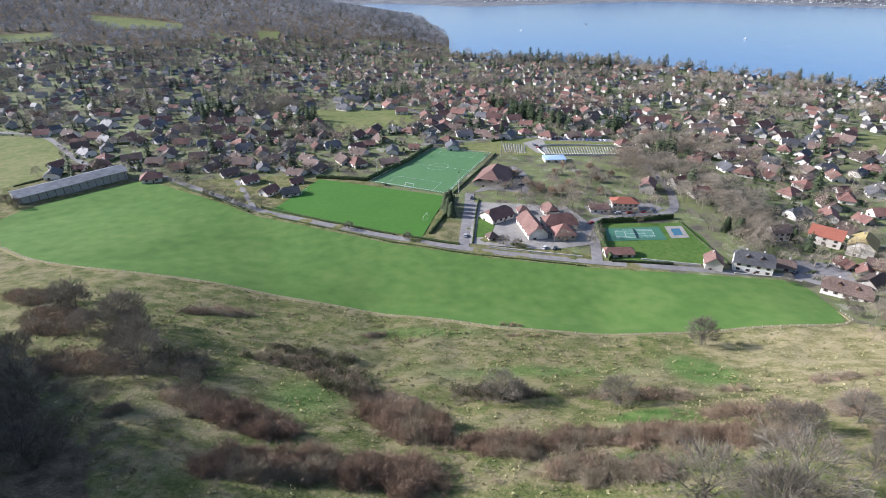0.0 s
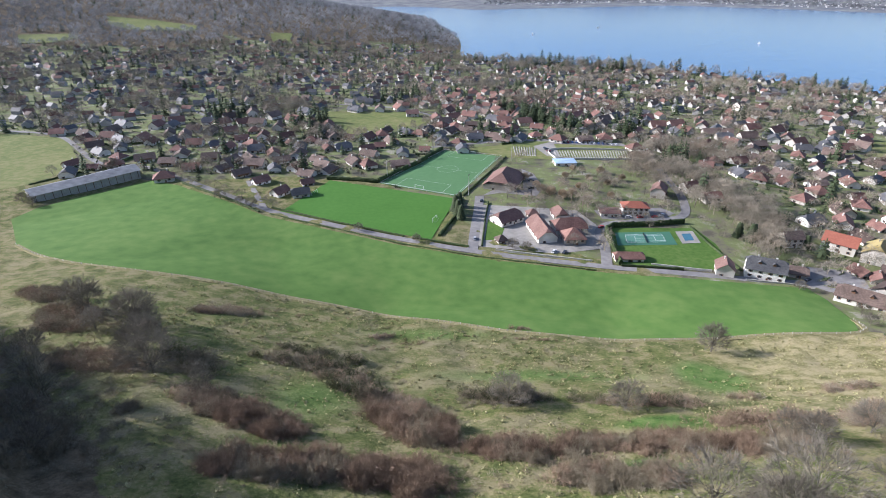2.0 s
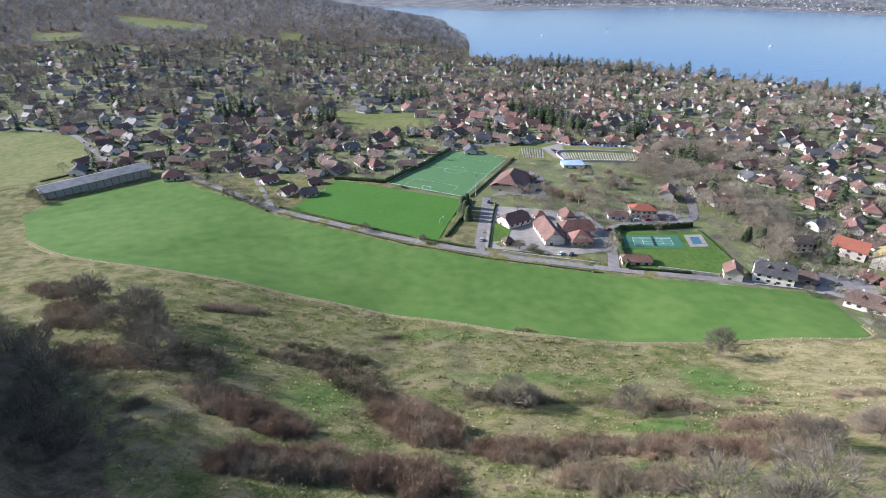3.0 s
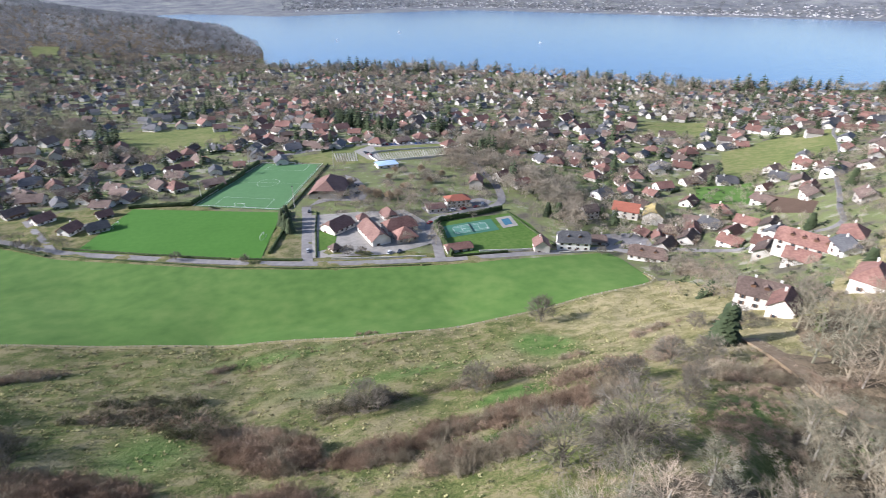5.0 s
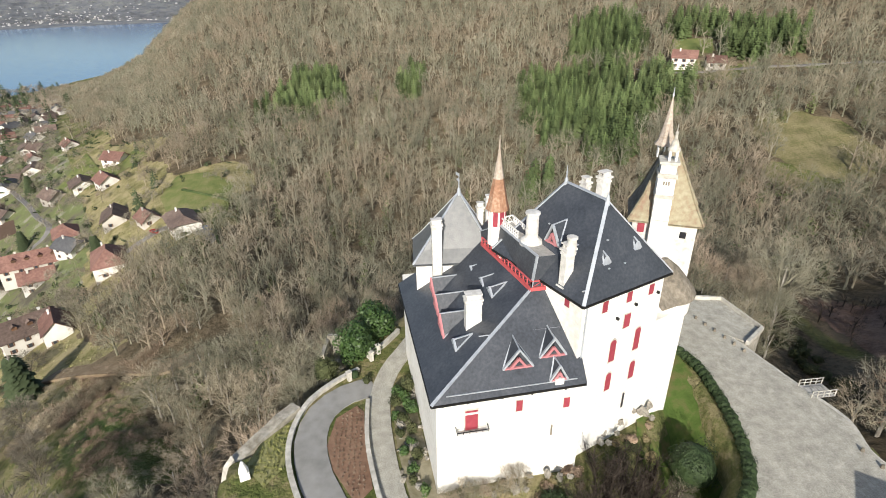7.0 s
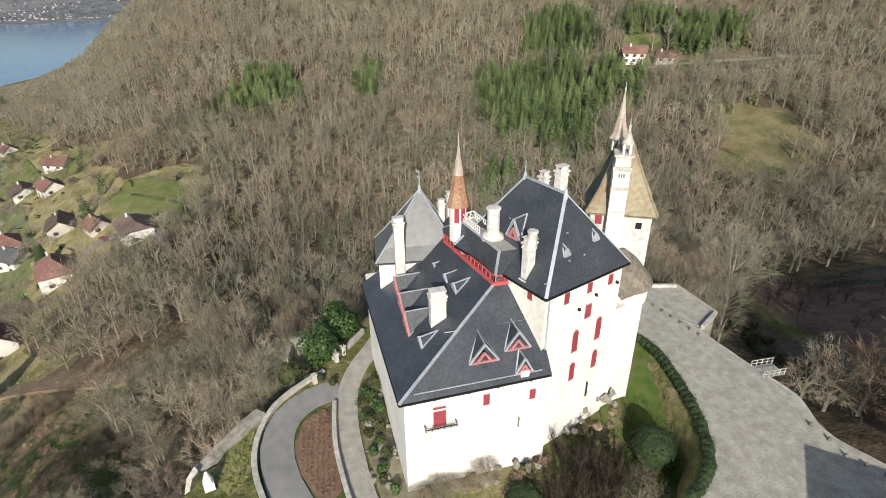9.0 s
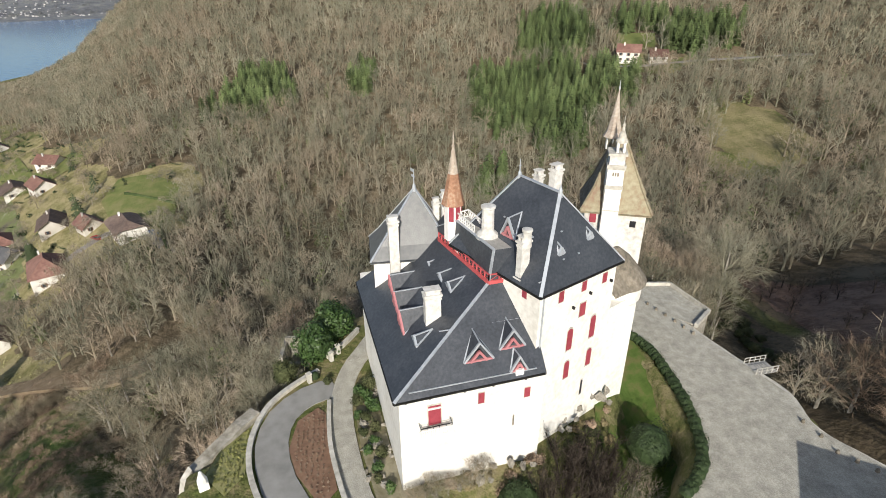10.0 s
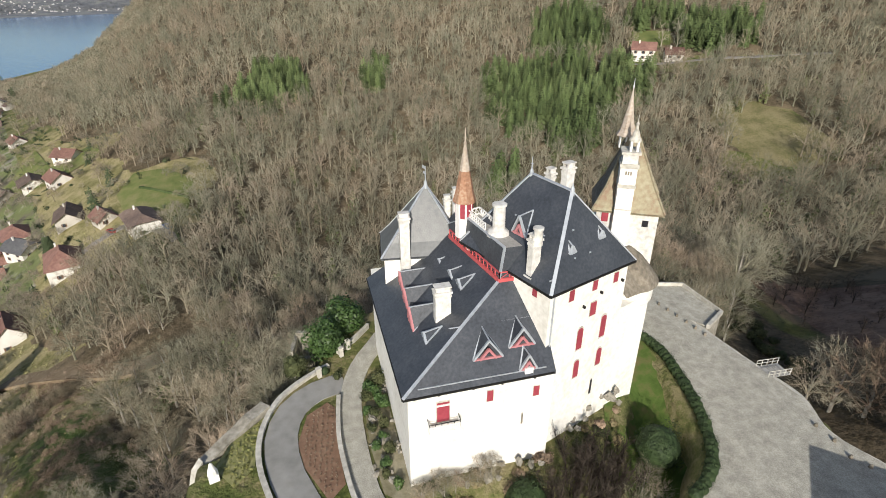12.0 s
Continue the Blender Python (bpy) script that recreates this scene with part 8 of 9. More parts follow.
for mat, bands, lo, hi, label in (
        (BRAMBLE_FAR, ((48, 93, 26, 6, -10, 190), (82, 103, 18, 6, -8, 110), (-13, 111, 22, 9, -56, 150), (-11, 77, 16, 8, -10, 110), (16, 91, 15, 5, -15, 90), (-36, 77, 16, 7, 15, 90), (-54, 100, 22, 7, -25, 110), (-34, 136, 18, 7, -45, 80), (125, 128, 14, 3, 15, 22), (61, 122, 18, 4, -9, 60), (-108, 128, 16, 7, -20, 70), (60, 84, 24, 7, 8, 90), (92, 62, 26, 9, 30, 150), (76, 54, 12, 8, 30, 60), (112, 76, 16, 5, 40, 60), (36, 186, 26, 1.0, -6, 26), (-66, 200, 18, 4, 0, 16), (-22, 178, 18, 6, 20, 20)), 0.7, 2.0, "low russet bramble scrub over the pasture"),
        (SCRUB_FAR, ((-44, 150, 20, 5, -12, 60), (-84, 128, 20, 10, -50, 130), (-128, 158, 26, 12, -40, 150), (-100, 104, 24, 14, -40, 150), (12, 124, 10, 4, 0, 36), (40, 78, 26, 8, 0, 90), (110, 96, 26, 7, -30, 90), (140, 116, 14, 8, -30, 50), (-70, 78, 20, 12, -30, 90), (100, 54, 20, 8, 40, 90), (84, 46, 12, 7, 30, 60)), 0.8, 2.3, "grey leafless scrub among the pasture trees")):
    xs, ys = [], []
    for cx, cy, hl, hw, turn, n in bands:
        c, s = math.cos(radians(turn)), math.sin(radians(turn))
        u, v = g.normal(0, 0.5, n) * hl, g.normal(0, 0.5, n) * hw
        xs.append(cx + u * c - v * s)
        ys.append(cy + u * s + v * c)
    xs, ys = np.concatenate(xs), np.concatenate(ys)
    scatter("scrub", mat, unit_scrub, xs, ys, g.uniform(lo, hi, len(xs)), g, label, "scrub", sink=0.1)
# a pale dead tree at the end of the thicket
dead_trunk, dead_limbs = bare_tree(np.random.default_rng(71), 1.0, 0.5, 7, 3, 2, 0.012, fork=0.3)
plant((tri_mesh("trunk", dead_trunk, BARK), tri_mesh("limbs", dead_limbs, BARK)), 78.6, 86.6, 8.0, 0.7, "dead_tree", "pale dead tree with broken limbs in the pasture", "tree", "", ("trunk", "limbs"))
# woods on the spur beside the pasture, which is added to shade the slope
x, y = jitter_grid(-330, -30, -30, 260, 7.5, g)
r, b = np.hypot(x, y), bearing(x, y)
ok = wooded(x, y) & (b < -44)
ok &= (r > 118) | (g.uniform(0, 1, len(x)) < 0.35)
scatter("spur_woods", TWIGS, unit_fine, x[ok], y[ok], g.uniform(9, 14, ok.sum()), g, "tall leafless woods on the added spur that shades the pasture", "woods")
# tussocks
x, y = jitter_grid(-240, 240, 60, 260, 2.2, g)
r, b = np.hypot(x, y), bearing(x, y)
ok = ~wooded(x, y) & ~inside(FIELD, x, y) & (b > -46) & (b < 66) & (r > 64) & (r < 250) & ~built_up(x, y) & (g.uniform(0, 1, len(x)) < 0.5 + 0.4 * np.sin(x * 0.05) * np.sin(y * 0.08 + 1))
ok &= ~((y > 395 - 1.15 * np.abs(x)) & (np.abs(x) > 180))
scatter("grass_tussocks", TUSSOCK, [leaf_mass(np.random.default_rng(500 + i), 0.8, 0.8, 0.75, 16, 0.26, 4) for i in range(5)], x[ok], y[ok], g.uniform(0.45, 0.85, ok.sum()) * g.choice([0.7, 1.0, 1.5], ok.sum()), g, "dry tufts of grass over the rough pasture", "grass", sink=0.05)
# low grassy ridges trodden along the slope by cattle
x, y = jitter_grid(-110, 75, 128, 262, 3.4, g)
ok = ~wooded(x, y) & ~inside(FIELD, x, y) & (g.uniform(0, 1, len(x)) < 0.34 + 0.34 * np.sin(x * 0.06 + 1) * np.sin(y * 0.11)) & (bearing(x, y) > -36)
scatter("grassy_ridges", TUSSOCK, [leaf_mass(np.random.default_rng(540 + i), 2.0, 0.6, 0.62, 46, 0.3, 6) for i in range(5)], x[ok], y[ok], g.uniform(0.5, 1.15, ok.sum()), g, "low grassy ridges along the rough pasture slope", "grass", sink=0.1, turn=g.normal(0.12, 0.25, ok.sum()))
# fence between meadow and pasture
FENCE = dense(smooth_line(FIELD[0:11], 6), 3.4, False)
fence = thing("fence", (FENCE[0][0], FENCE[0][1], float(ground(*FENCE[0]))), "weathered wooden post and wire pasture fence", "fence")
post_mesh = Shape().turned((0, 0), [(0.14, -0.3), (0.12, 1.3)], 6).mesh("post", WALL_CAP)
wire = Shape()
for i, (px, py) in enumerate(FENCE):
    ob = new("post", post_mesh)
    ob.parent = fence
    ob.matrix_parent_inverse = Matrix.Translation(-fence.location)
    ob.location = (px, py, float(ground(px, py)))
    if i:
        qx, qy = FENCE[i - 1]
        for h in (0.5, 1.0):
            wire.bar((qx, qy, float(ground(qx, qy)) + h), (px, py, float(ground(px, py)) + h), 0.04)
wire.obj("wire", GREY_WOOD, fence)
# the big spruce above the hamlet
tr, cr = spruce(np.random.default_rng(77), 1.0, 0.24, 22, 11)
SPRUCE_KIND = (tri_mesh("trunk", tr, BARK), tri_mesh("crown", cr, NEEDLES, np.full(len(cr) * 3, 0.5)))
for px, py, size in ((121, 98.6, 15), (206, 118, 11), (260, 182, 10), (330, 215, 12), (183, 300, 13), (178, 306, 11), (2.5, 345, 13), (4, 338, 12), (6, 331, 11), (5, 352, 12), (212, 292, 9)):
    plant(SPRUCE_KIND, px, py, size, g.uniform(0, 6.28), "spruce", "dark green spruce with drooping boughs", "tree", "single spruces", ("trunk", "crown"))


# ---------------------------------------------------------------- sports grounds, yards and small things of the village
HEDGE_LEAF = material("garden_hedge", [(0.02, 0.032, 0.012), (0.04, 0.06, 0.02), (0.07, 0.09, 0.035)], 0.7, 0.85, vary=0.3, spec=0.2)
PAVED = material("pale_paving", [(0.2, 0.19, 0.17), (0.27, 0.255, 0.23), (0.33, 0.31, 0.28)], 0.35, 0.9, 0.01, 6)


def hedge(line, h, w, label="trimmed dark green garden hedge", mat=HEDGE_LEAF, seed=1.0):
    """A clipped hedge with an uneven face along a line."""
    pts = [Vector(p) for p in dense(line, 1.6, False)]
    s = Shape()
    prof = ((-0.5, 0.0), (-0.55, 0.5), (-0.38, 0.95), (0.0, 1.03), (0.38, 0.95), (0.55, 0.5), (0.5, 0.0))
    for i, p in enumerate(pts):
        d = (pts[min(i + 1, len(pts) - 1)] - pts[max(i - 1, 0)]).normalized()
        n = Vector((-d.y, d.x))
        z = float(ground(p.x, p.y))
        for a, b in prof:
            k = 1 + 0.22 * noise.noise(Vector((p.x * 0.9, p.y * 0.9, a * 5 + b * 3 + seed)))
            q = p + n * a * w * k
            s.v.append((q.x, q.y, z - 0.2 + b * h * k))
    m = len(prof)
    for i in range(len(pts) - 1):
        for j in range(m - 1):
            s.f.append((i * m + j, i * m + j + 1, i * m + m + j + 1, i * m + m + j))
    s.f += [tuple(range(m)), tuple((len(pts) - 1) * m + j for j in range(m))[::-1]]
    ob = s.obj("hedge", mat)
    return tagged(ob, label, "hedge", "garden hedges")


def stripe(name, pts, width, mat, parent, lift=0.3):
    """A painted line on the ground, as a part."""
    s = Shape()
    pts = [Vector(p) for p in dense(pts, 4.0, False)]
    for p, q in zip(pts, pts[1:]):
        n = Vector((-(q - p).y, (q - p).x)).normalized() * width / 2
        s.face(*[(c.x, c.y, float(ground(c.x, c.y)) + lift) for c in (p - n, q - n, q + n, p + n)])
    return s.obj(name, mat, parent)


def quad_point(q, s, t):
    a, b, c, d = (Vector(p) for p in q)
    return tuple((a * (1 - s) + b * s) * (1 - t) + (d * (1 - s) + c * s) * t)


PITCH_PAINT = material("worn_line_paint", [(0.32, 0.38, 0.31), (0.46, 0.5, 0.44)], 0.5, 0.8)
pitch = [o for o in scene.objects if o.name.startswith("football_pitch")][0]


def pitch_lines(q, parent, wide):
    P = lambda s, t: quad_point(q, s, t)
    stripe("touch_line", [P(.03, .02), P(.97, .02), P(.97, .98), P(.03, .98), P(.03, .02)], wide, PITCH_PAINT, parent)
    stripe("halfway_line", [P(.03, .5), P(.97, .5)], wide, PITCH_PAINT, parent)
    stripe("centre_circle", [P(.5 + .145 * math.cos(a), .5 + .088 * math.sin(a)) for a in np.linspace(0, 6.283, 25)], wide, PITCH_PAINT, parent)
    for t0, t1 in ((.02, .18), (.98, .82)):
        stripe("penalty_area", [P(.2, t0), P(.2, t1), P(.8, t1), P(.8, t0)], wide, PITCH_PAINT, parent)


pitch_lines(PITCH, pitch, 0.25)


def goal(x, y, turn):
    ob = thing("goal", (0, 0, 0), "white football goal with net frame", "goal", "football goals")
    Shape().bar((-3.66, 0, 0), (-3.66, 0, 2.44), 0.14).bar((3.66, 0, 0), (3.66, 0, 2.44), 0.14).bar((-3.7, 0, 2.44), (3.7, 0, 2.44), 0.14).obj("goal_frame", WHITE, ob)
    Shape().bar((-3.66, 0, 2.44), (-3.66, 1.8, 0), 0.08).bar((3.66, 0, 2.44), (3.66, 1.8, 0), 0.08).bar((-3.66, 1.8, 0.05), (3.66, 1.8, 0.05), 0.08).obj("net_support", ZINC, ob)
    ob.matrix_basis = pose(x, y, float(ground(x, y)) + 0.15, 0, 0, turn)


for q, s, t, turn in ((PITCH, 0.5, 0.03, 155), (PITCH, 0.5, 0.97, -20), (LOW_PITCH, 0.04, 0.55, 70), (LOW_PITCH, 0.95, 0.4, -110)):
    px, py = quad_point(q, s, t)
    goal(px, py, turn)


def dugout(x, y, turn):
    ob = thing("dugout", (0, 0, 0), "small white team shelter beside the pitch", "shelter", "team shelters")
    Shape().box((0, 1.0, 1.0), (5, 0.1, 2.0)).box((-2.5, 0.4, 1.0), (0.1, 1.3, 2.0)).box((2.5, 0.4, 1.0), (0.1, 1.3, 2.0)).obj("wall", WHITE, ob)
    Shape().slab([(-2.7, -0.4, 2.2), (2.7, -0.4, 2.2), (2.7, 1.2, 2.0), (-2.7, 1.2, 2.0)], 0.08).obj("roof", WHITE, ob)
    ob.matrix_basis = pose(x, y, float(ground(x, y)) + 0.1, 0, 0, turn)


dugout(-35, 443, 65)
dugout(-31, 452, 65)


def mast(x, y, h):
    z = float(ground(x, y))
    ob = thing("floodlight_mast", (x, y, z), "tall grey steel floodlight mast by the pitch", "mast", "floodlights")
    Shape().turned((x, y), [(0.3, z), (0.14, z + h)], 8).obj("pole", GREY_WOOD, ob)
    Shape().box((x, y, z + h), (1.8, 0.4, 0.5), 60).obj("lamp_head", IRON, ob)


mast(-52, 410, 16)
mast(-18, 492, 16)
mast(52, 462, 16)
mast(12, 374, 16)
# rail round the pitch
rail = thing("pitch_rail", (PITCH[0][0], PITCH[0][1], 49), "low white rail round the football pitch", "fence")
rim = dense(PITCH, 5.0)
for p, q in zip(rim, rim[1:] + rim[:1]):
    zp, zq = float(ground(*p)), float(ground(*q))
    Shape().bar((*p, zp + 1.0), (*q, zq + 1.0), 0.12).bar((*p, zp), (*p, zp + 1.0), 0.1).obj("rail_bay", WHITE, rail)

# tennis court
TENNIS = ((102.9, 310.2), (137.9, 312.3), (136.4, 293.9), (99.9, 292.1))
court = drape("tennis_court", TENNIS, COURT_GREEN, 0.3, 3.0)
tagged(court, "green acrylic tennis court with white lines", "court", kind="structure")
inner = [quad_point(TENNIS, s, t) for s, t in ((.17, .2), (.83, .2), (.83, .8), (.17, .8))]
ci = drape("court_inner", inner, COURT_BLUE, 0.36, 3.0)
ci.parent = court
P = lambda s, t: quad_point(TENNIS, s, t)
for line in ([P(.17, .2), P(.83, .2), P(.83, .8), P(.17, .8), P(.17, .2)], [P(.17, .3), P(.83, .3)], [P(.17, .7), P(.83, .7)], [P(.33, .3), P(.33, .7)], [P(.67, .3), P(.67, .7)], [P(.33, .5), P(.67, .5)]):
    stripe("court_line", line, 0.16, WHITE, court, 0.45)
net = Shape()
a, b = P(.5, .16), P(.5, .84)
net.bar((*a, float(ground(*a)) + 0.75), (*b, float(ground(*b)) + 0.85), 0.05, 0.9).bar((*a, float(ground(*a))), (*a, float(ground(*a)) + 1.4), 0.1).bar((*b, float(ground(*b))), (*b, float(ground(*b)) + 1.4), 0.1)
net.obj("net", IRON, court)
hedge(((95, 268), (96, 292), (98.5, 314), (104, 319), (130, 322), (152, 326)), 3.4, 2.0, "tall dark clipped hedge round the tennis garden", seed=2)
hedge(((95, 266.5), (108, 264.5), (128, 262)), 1.6, 1.4, seed=3)
# pool
POOL = ((143.2, 311.0), (151.6, 312.0), (149.8, 298.2), (141.4, 297.0))
deck_ob = drape("pool_deck", [(p[0] + (1.6 if i in (1, 2) else -1.6), p[1] + (1.6 if i < 2 else -1.6)) for i, p in enumerate(POOL)], PAVED, 0.3, 2.0)
tagged(deck_ob, "pale paved deck round the swimming pool", "paving", kind="structure")
pw = drape("swimming_pool", [quad_point(POOL, s, t) for s, t in ((.15, .15), (.85, .15), (.85, .85), (.15, .85))], POOL_BLUE, 0.38, 2.0)
tagged(pw, "small rectangular blue swimming pool", "pool", kind="structure")
# paved yards
for poly, label in ((((17, 356), (50, 352), (86, 346), (94, 322), (90, 288), (62, 281), (16, 290)), "pale paved school yard between the wings"), (((22, 373), (36, 379), (62, 372), (70, 392), (66, 424), (58, 436), (54, 385), (30, 384)), "grey parking apron of the hall"),
                    (((98, 346), (100, 332), (140, 332), (152, 342), (146, 352), (134, 350), (110, 349)), "grey forecourt of the town hall"), (((78, 512), (86, 478), (98, 470), (100, 532)), "pale car park beside the cemetery"),
                    (((100, 536), (168, 528), (172, 518), (98, 522)), "grey car park along the street"), (((188, 250), (216, 240), (224, 262), (196, 268)), "grey farm yard by the lane")):
    tagged(drape("yard", poly, PAVED if "pale" in label else ASPHALT, 0.2, 4.0), label, "paving", kind="structure")
tagged(drape("garden_lawn", ((24, 330), (34, 318), (30, 300), (20, 298)), LAWN, 0.3, 3.0), "small lawn in the school grounds", "lawn", kind="structure")
# cemetery: rows of stones
g = np.random.default_rng(64)
stones = Shape()
for poly in (((94, 494), (166, 497), (161, 473), (93, 470)), ((58.5, 508), (79, 504), (75.5, 476), (57.5, 479))):
    for s in np.arange(0.02, 1, 0.035 if poly[0][0] > 90 else 0.12):
        for t in np.arange(0.06, 1, 0.16 if poly[0][0] > 90 else 0.1):
            px, py = quad_point(poly, s, t)
            z = float(ground(px, py))
            stones.box((px, py, z + 0.2), (1.1, 2.0, 0.5), 5).box((px, py + 1.0, z + 0.6), (0.9, 0.2, 1.1), 5)
tagged(stones.obj("gravestones", WALL_CAP), "rows of pale stone graves in the cemetery", "graves", kind="stuff")
stone_wall(((92, 468), (166, 471), (172, 498), (96, 500), (92, 468)), 1.6, 0.4, "pale cemetery wall of rendered stone", RENDER_WHITE)
# walls and hedges along the lane
stone_wall(((26, 285.5), (52, 278.5), (80, 272)), 0.8, 0.35, "low pale school wall along the lane", RENDER_WHITE)
stone_wall(((112, 268), (134, 262.5), (143, 261)), 1.0, 0.35, "low white garden wall along the lane", RENDER_WHITE)
stone_wall(((157, 251.6), (178, 247.8), (189, 243.5)), 0.7, 0.35, "low stone wall between lane and meadow", WALL_CAP)
for line, h, w in ((((-126, 347), (-82, 326), (-30, 303.5)), 1.3, 1.2), (((-24, 301), (10, 289)), 1.4, 1.2), (((-124, 336), (-80, 316), (-30, 293), (20, 275.5), (80, 261.5)), 0.8, 0.9), (((18, 290), (22, 330), (26, 360)), 1.3, 1.0),
                   (((-100, 408), (-58, 401)), 2.8, 2.4), (((-58, 402), (-30, 450), (-10, 496)), 3.6, 2.6), (((8, 372), (30, 424), (48, 472)), 1.6, 1.2), (((-212, 398), (-166, 365), (-132, 338)), 1.5, 1.6), (((-8, 304), (4, 340), (8, 366)), 2.0, 1.6),
                   (((-330, 392), (-318, 415), (-300, 436)), 1.2, 1.4), (((160, 262), (156, 292), (154, 320)), 1.2, 1.2), (((236, 92), (226, 78), (220, 68)), 1.4, 1.0), (((176, 60), (190, 66), (204, 70)), 1.2, 1.0)):
    hedge(line, h, w, seed=h * 7 + w)
# garden hedges between the houses
for k in range(90):
    q = TAKEN[len(HAMLET) + len(OLD) + len(GREAT) + 6 + k * 2] if len(HAMLET) + len(OLD) + len(GREAT) + 6 + k * 2 < len(TAKEN) else None
    if not q:
        break
    a, d = g.uniform(0, 6.28), g.uniform(9, 12)
    cx, cy = q[0] + d * math.cos(a), q[1] + d * math.sin(a)
    L = g.uniform(5, 10)
    ux, uy = -math.sin(a) * L, math.cos(a) * L
    if not (built_up(cx, cy) and built_up(cx + ux, cy + uy) and built_up(cx - ux, cy - uy)):
        continue
    hedge(((cx - ux, cy - uy), (cx + ux, cy + uy)), g.uniform(1.2, 2.4), g.uniform(0.9, 1.6), seed=k)

# cars
CAR_PAINTS = [material(n + "_car_paint", [c, c], 1, 0.25, spec=0.6) for n, c in (("white", (0.7, 0.7, 0.7)), ("silver", (0.4, 0.41, 0.43)), ("dark", (0.03, 0.035, 0.045)), ("red", (0.35, 0.03, 0.03)), ("blue", (0.05, 0.1, 0.25)))]


def car(paint, label):
    ob = thing("car", (0, 0, 0), label, "car", "parked cars")
    s = Shape().prism([(-2.1, -0.85), (2.1, -0.85), (2.2, -0.6), (2.2, 0.6), (2.1, 0.85), (-2.1, 0.85), (-2.2, 0.6), (-2.2, -0.6)], 0.3, 0.9)
    s.obj("body", paint, ob)
    c = Shape()
    c.v = [(-1.7, -0.75, 0.9), (1.1, -0.75, 0.9), (1.1, 0.75, 0.9), (-1.7, 0.75, 0.9), (-1.3, -0.62, 1.42), (0.5, -0.62, 1.42), (0.5, 0.62, 1.42), (-1.3, 0.62, 1.42)]
    c.f = [(0, 1, 5, 4), (1, 2, 6, 5), (2, 3, 7, 6), (3, 0, 4, 7)]
    c.obj("windows", GLASS, ob)
    Shape().box((-0.4, 0, 1.45), (1.85, 1.26, 0.08)).obj("roof", paint, ob)
    for x in (-1.35, 1.35):
        for y in (-0.8, 0.8):
            w = Shape()
            n = 10
            w.v = [(x + 0.32 * math.cos(6.283 * i / n), y + dy, 0.32 + 0.32 * math.sin(6.283 * i / n)) for dy in (-0.1, 0.1) for i in range(n)]
            w.f = [tuple(range(n)), tuple(range(n, 2 * n))[::-1]] + [(i, n + i, n + (i + 1) % n, (i + 1) % n) for i in range(n)]
            w.obj("wheel", IRON, ob)
    return ob


CARS = [car(p, t + " parked beside the street") for p, t in zip(CAR_PAINTS, ("white hatchback car", "silver saloon car", "dark grey estate car", "small red car", "dark blue car"))]
SPOTS = [(102 + i * 4.2, 529 - i * 0.45, 95) for i in range(15)] + [(88, 505, 10), (89, 500, 10), (90, 493, 10), (21, 362, 80), (14, 300, 85), (118, 334, 10), (126, 334, 10), (136, 335, 10), (142, 338, 40), (60, 283, 60), (66, 282, 60), (172, 396, 80), (170, 404, 80), (176, 428, 85),
                                                                        (190, 252, 30), (60, 388, 20), (64, 396, 20), (62, 404, 20), (-300, 446, 30), (-270, 449, 30), (205, 94, 60), (194, 70, 40), (96, 318, 30)]
g = np.random.default_rng(3)
for i, (px, py, turn) in enumerate(SPOTS):
    k = i % 5 if i < 5 else int(g.integers(0, 5))
    m = pose(px, py, float(ground(px, py)) + 0.2, 0, 0, turn)
    if i < 5:
        CARS[k].matrix_basis = m
    else:
        copy_thing(CARS[k], m)

# tawny shrubs and small trees of the garden behind the hall
for px, py, size, k in ((80, 367, 8, 0), (72, 373, 8, 1), (66, 380, 7, 0), (88, 372, 7, 1), (96, 387, 6, 0), (119, 394, 6, 1), (64, 391, 6, 0), (121, 425, 7, 1), (100, 431, 6, 0), (57, 406, 7, 1), (115, 368, 6, 0), (108, 408, 5, 1), (90, 412, 6, 0), (134, 408, 6, 1)):
    plant(TAWNY[k], px, py, size, g.uniform(0, 6.28), "garden_tree", "tawny leafless garden tree behind the hall", "tree", "trees of the hall garden", ("trunk", "crown"))
# single trees by barn and pitches
for px, py, size, k in ((-288, 432, 11, 0), (-305, 352, 9, 2), (-296, 348, 8, 1), (-150, 352, 7, 1), (-168, 362, 8, 0), (-140, 346, 8, 2), (-60, 312, 6, 0), (-22, 296, 6, 1), (36, 288, 7, 2), (44, 286, 6, 0), (50, 412, 8, 1), (60, 410, 7, 0), (180, 242, 6, 2), (192, 214, 7, 0), (200, 206, 7, 1), (185, 200, 6, 2)):
    plant(STURDY[k], px, py, size, g.uniform(0, 6.28), "bare_tree", "leafless tree beside the lane", "tree", "trees along the lane", ("trunk", "crown"))
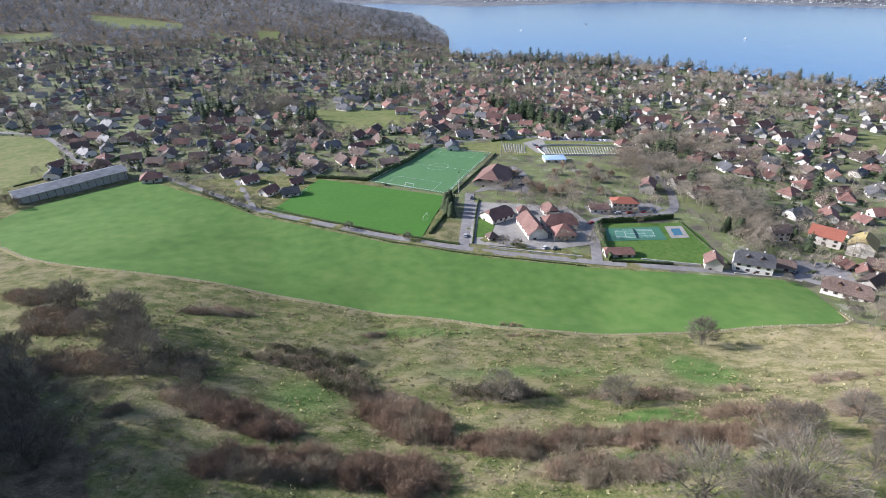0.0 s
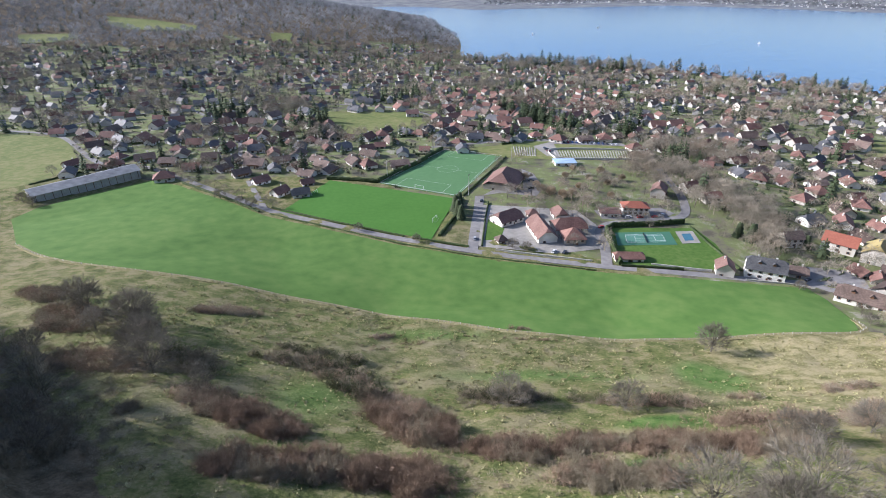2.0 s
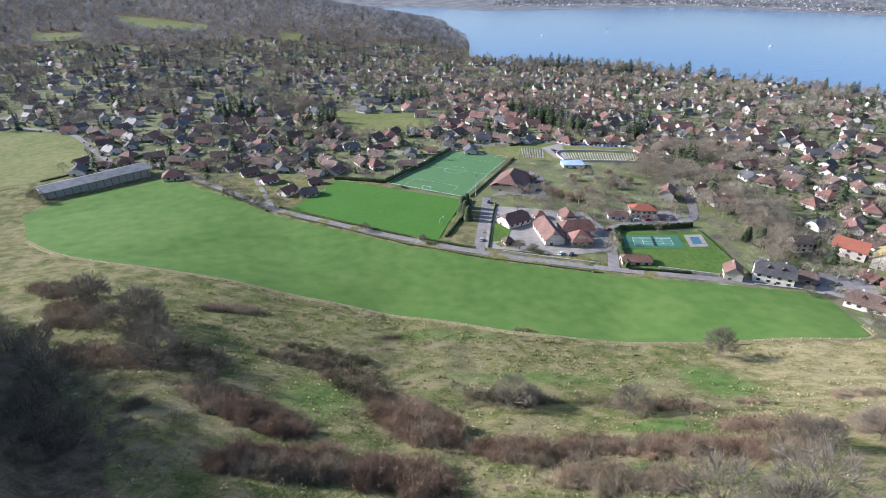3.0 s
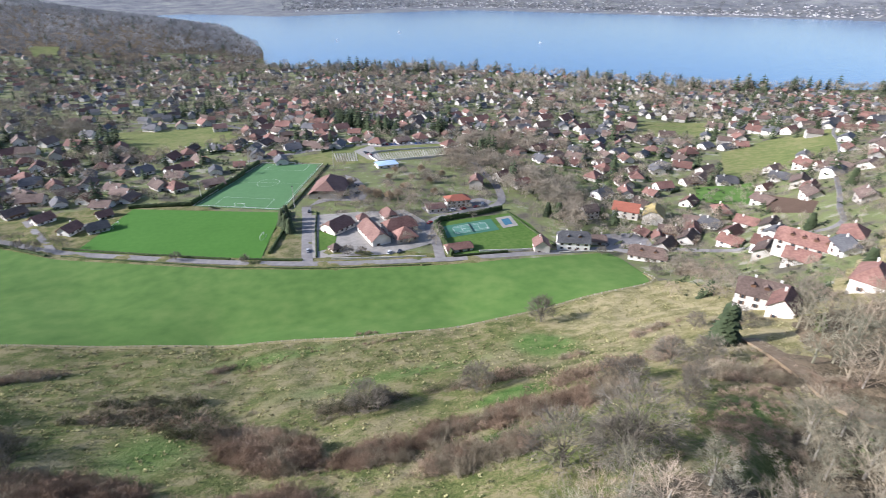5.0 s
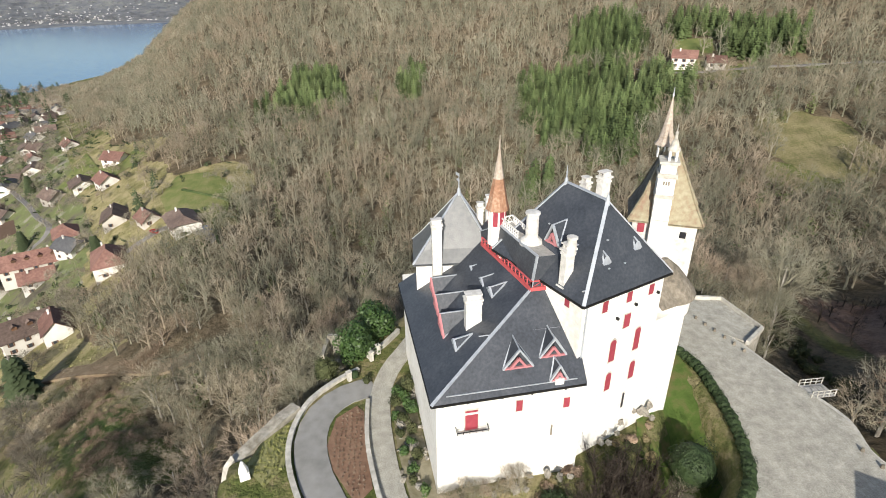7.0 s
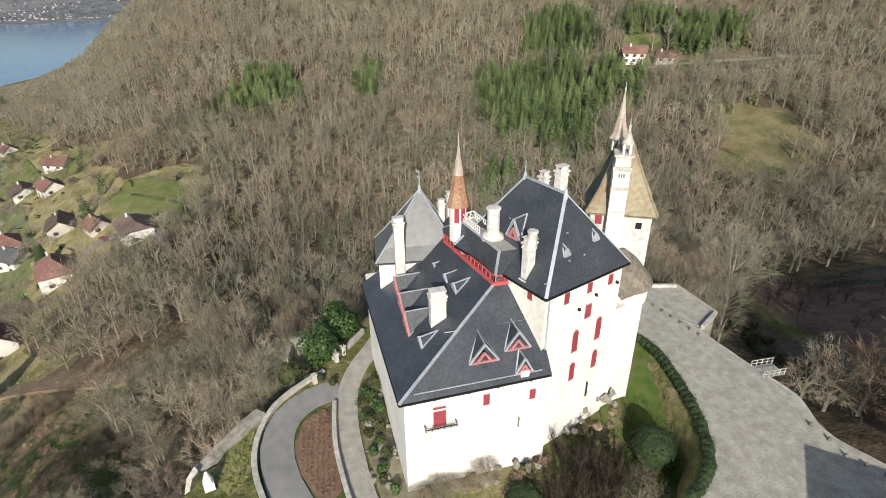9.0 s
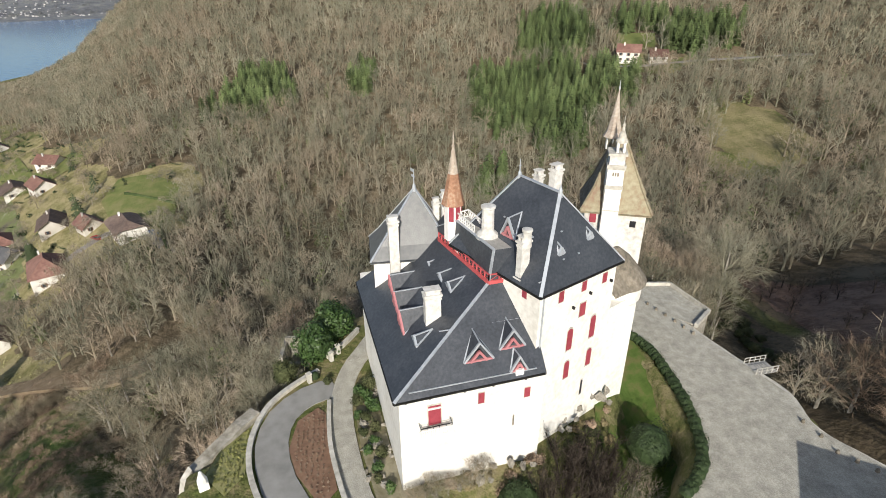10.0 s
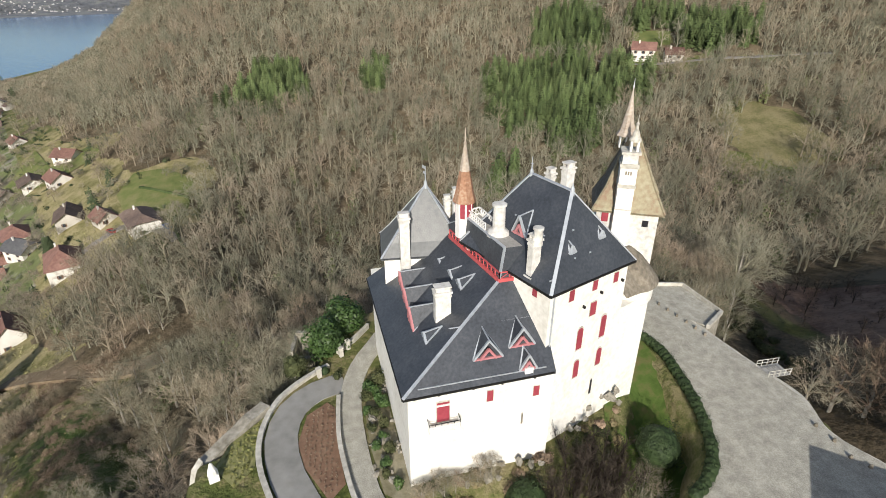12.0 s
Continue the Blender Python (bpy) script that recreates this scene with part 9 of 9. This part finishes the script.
# the far shore: a scatter of pale buildings
far_rng = np.random.default_rng(15)
fs = Shape()
FAR_SHORE_WALL = material("far_shore_walls", [(0.3, 0.295, 0.3), (0.5, 0.495, 0.5), (0.72, 0.71, 0.7)], 0.02, 0.9)
for i in range(1350):
    b = radians(far_rng.uniform(4, 78))
    edge = np.interp(math.degrees(b), [0, 10, 20, 33, 42, 50, 60, 78], [3150, 3400, 3660, 3500, 3450, 3560, 3680, 3720])
    d = edge + 25 + abs(far_rng.normal(0, 1)) ** 1.4 * 300
    if d > 4700:
        continue
    px, py = d * math.sin(b), d * math.cos(b)
    z = float(ground(px, py))
    if z < 1.0:
        continue
    s = far_rng.uniform(0.35, 0.85)
    fs.box((px, py, z + 3 * s), (13 * s, 10 * s, 8 * s), far_rng.uniform(0, 90))
tagged(fs.obj("far_shore_houses", FAR_SHORE_WALL), "tiny pale houses along the far lake shore", "houses", kind="stuff")
x, y = np.empty(0), np.empty(0)
for lo, hi in ((3, 80),):
    bb, dd = np.radians(far_rng.uniform(lo, hi, 3200)), far_rng.uniform(0, 1, 3200) ** 1.5 * 900
    ed = np.interp(np.degrees(bb), [0, 10, 20, 33, 42, 50, 60, 80], [3200, 3450, 3700, 3540, 3500, 3600, 3720, 3760])
    x, y = (ed + dd) * np.sin(bb), (ed + dd) * np.cos(bb)
ok = ground(x, y) > 0.5
FAR_SHORE_TWIGS = material("far_shore_twigs", [(0.09, 0.094, 0.1), (0.14, 0.144, 0.15), (0.2, 0.204, 0.208)], 0.01, 0.9, vary=0.2, tint="tint", spec=0.1)
scatter("far_shore_woods", FAR_SHORE_TWIGS, unit_vfar, x[ok], y[ok], far_rng.uniform(12, 26, ok.sum()), far_rng, "distant bare woods along the far shore", "woods")
# sails on the lake
for px, py in ((520, 2100), (870, 1650), (260, 1900)):
    sb_ = thing("sailing_boat", (px, py, 0), "tiny white sailing boat on the lake", "boat", "boats")
    Shape().prism([(px - 4, py - 1), (px + 3, py - 1), (px + 5, py), (px + 3, py + 1), (px - 4, py + 1)], -0.2, 1.0).obj("hull", WHITE, sb_)
    Shape().slab([(px - 2.0, py + 1.6, 1.2), (px + 2.0, py - 1.6, 1.2), (px + 0.4, py - 0.3, 6.5)], 0.06).obj("sail", WHITE, sb_)
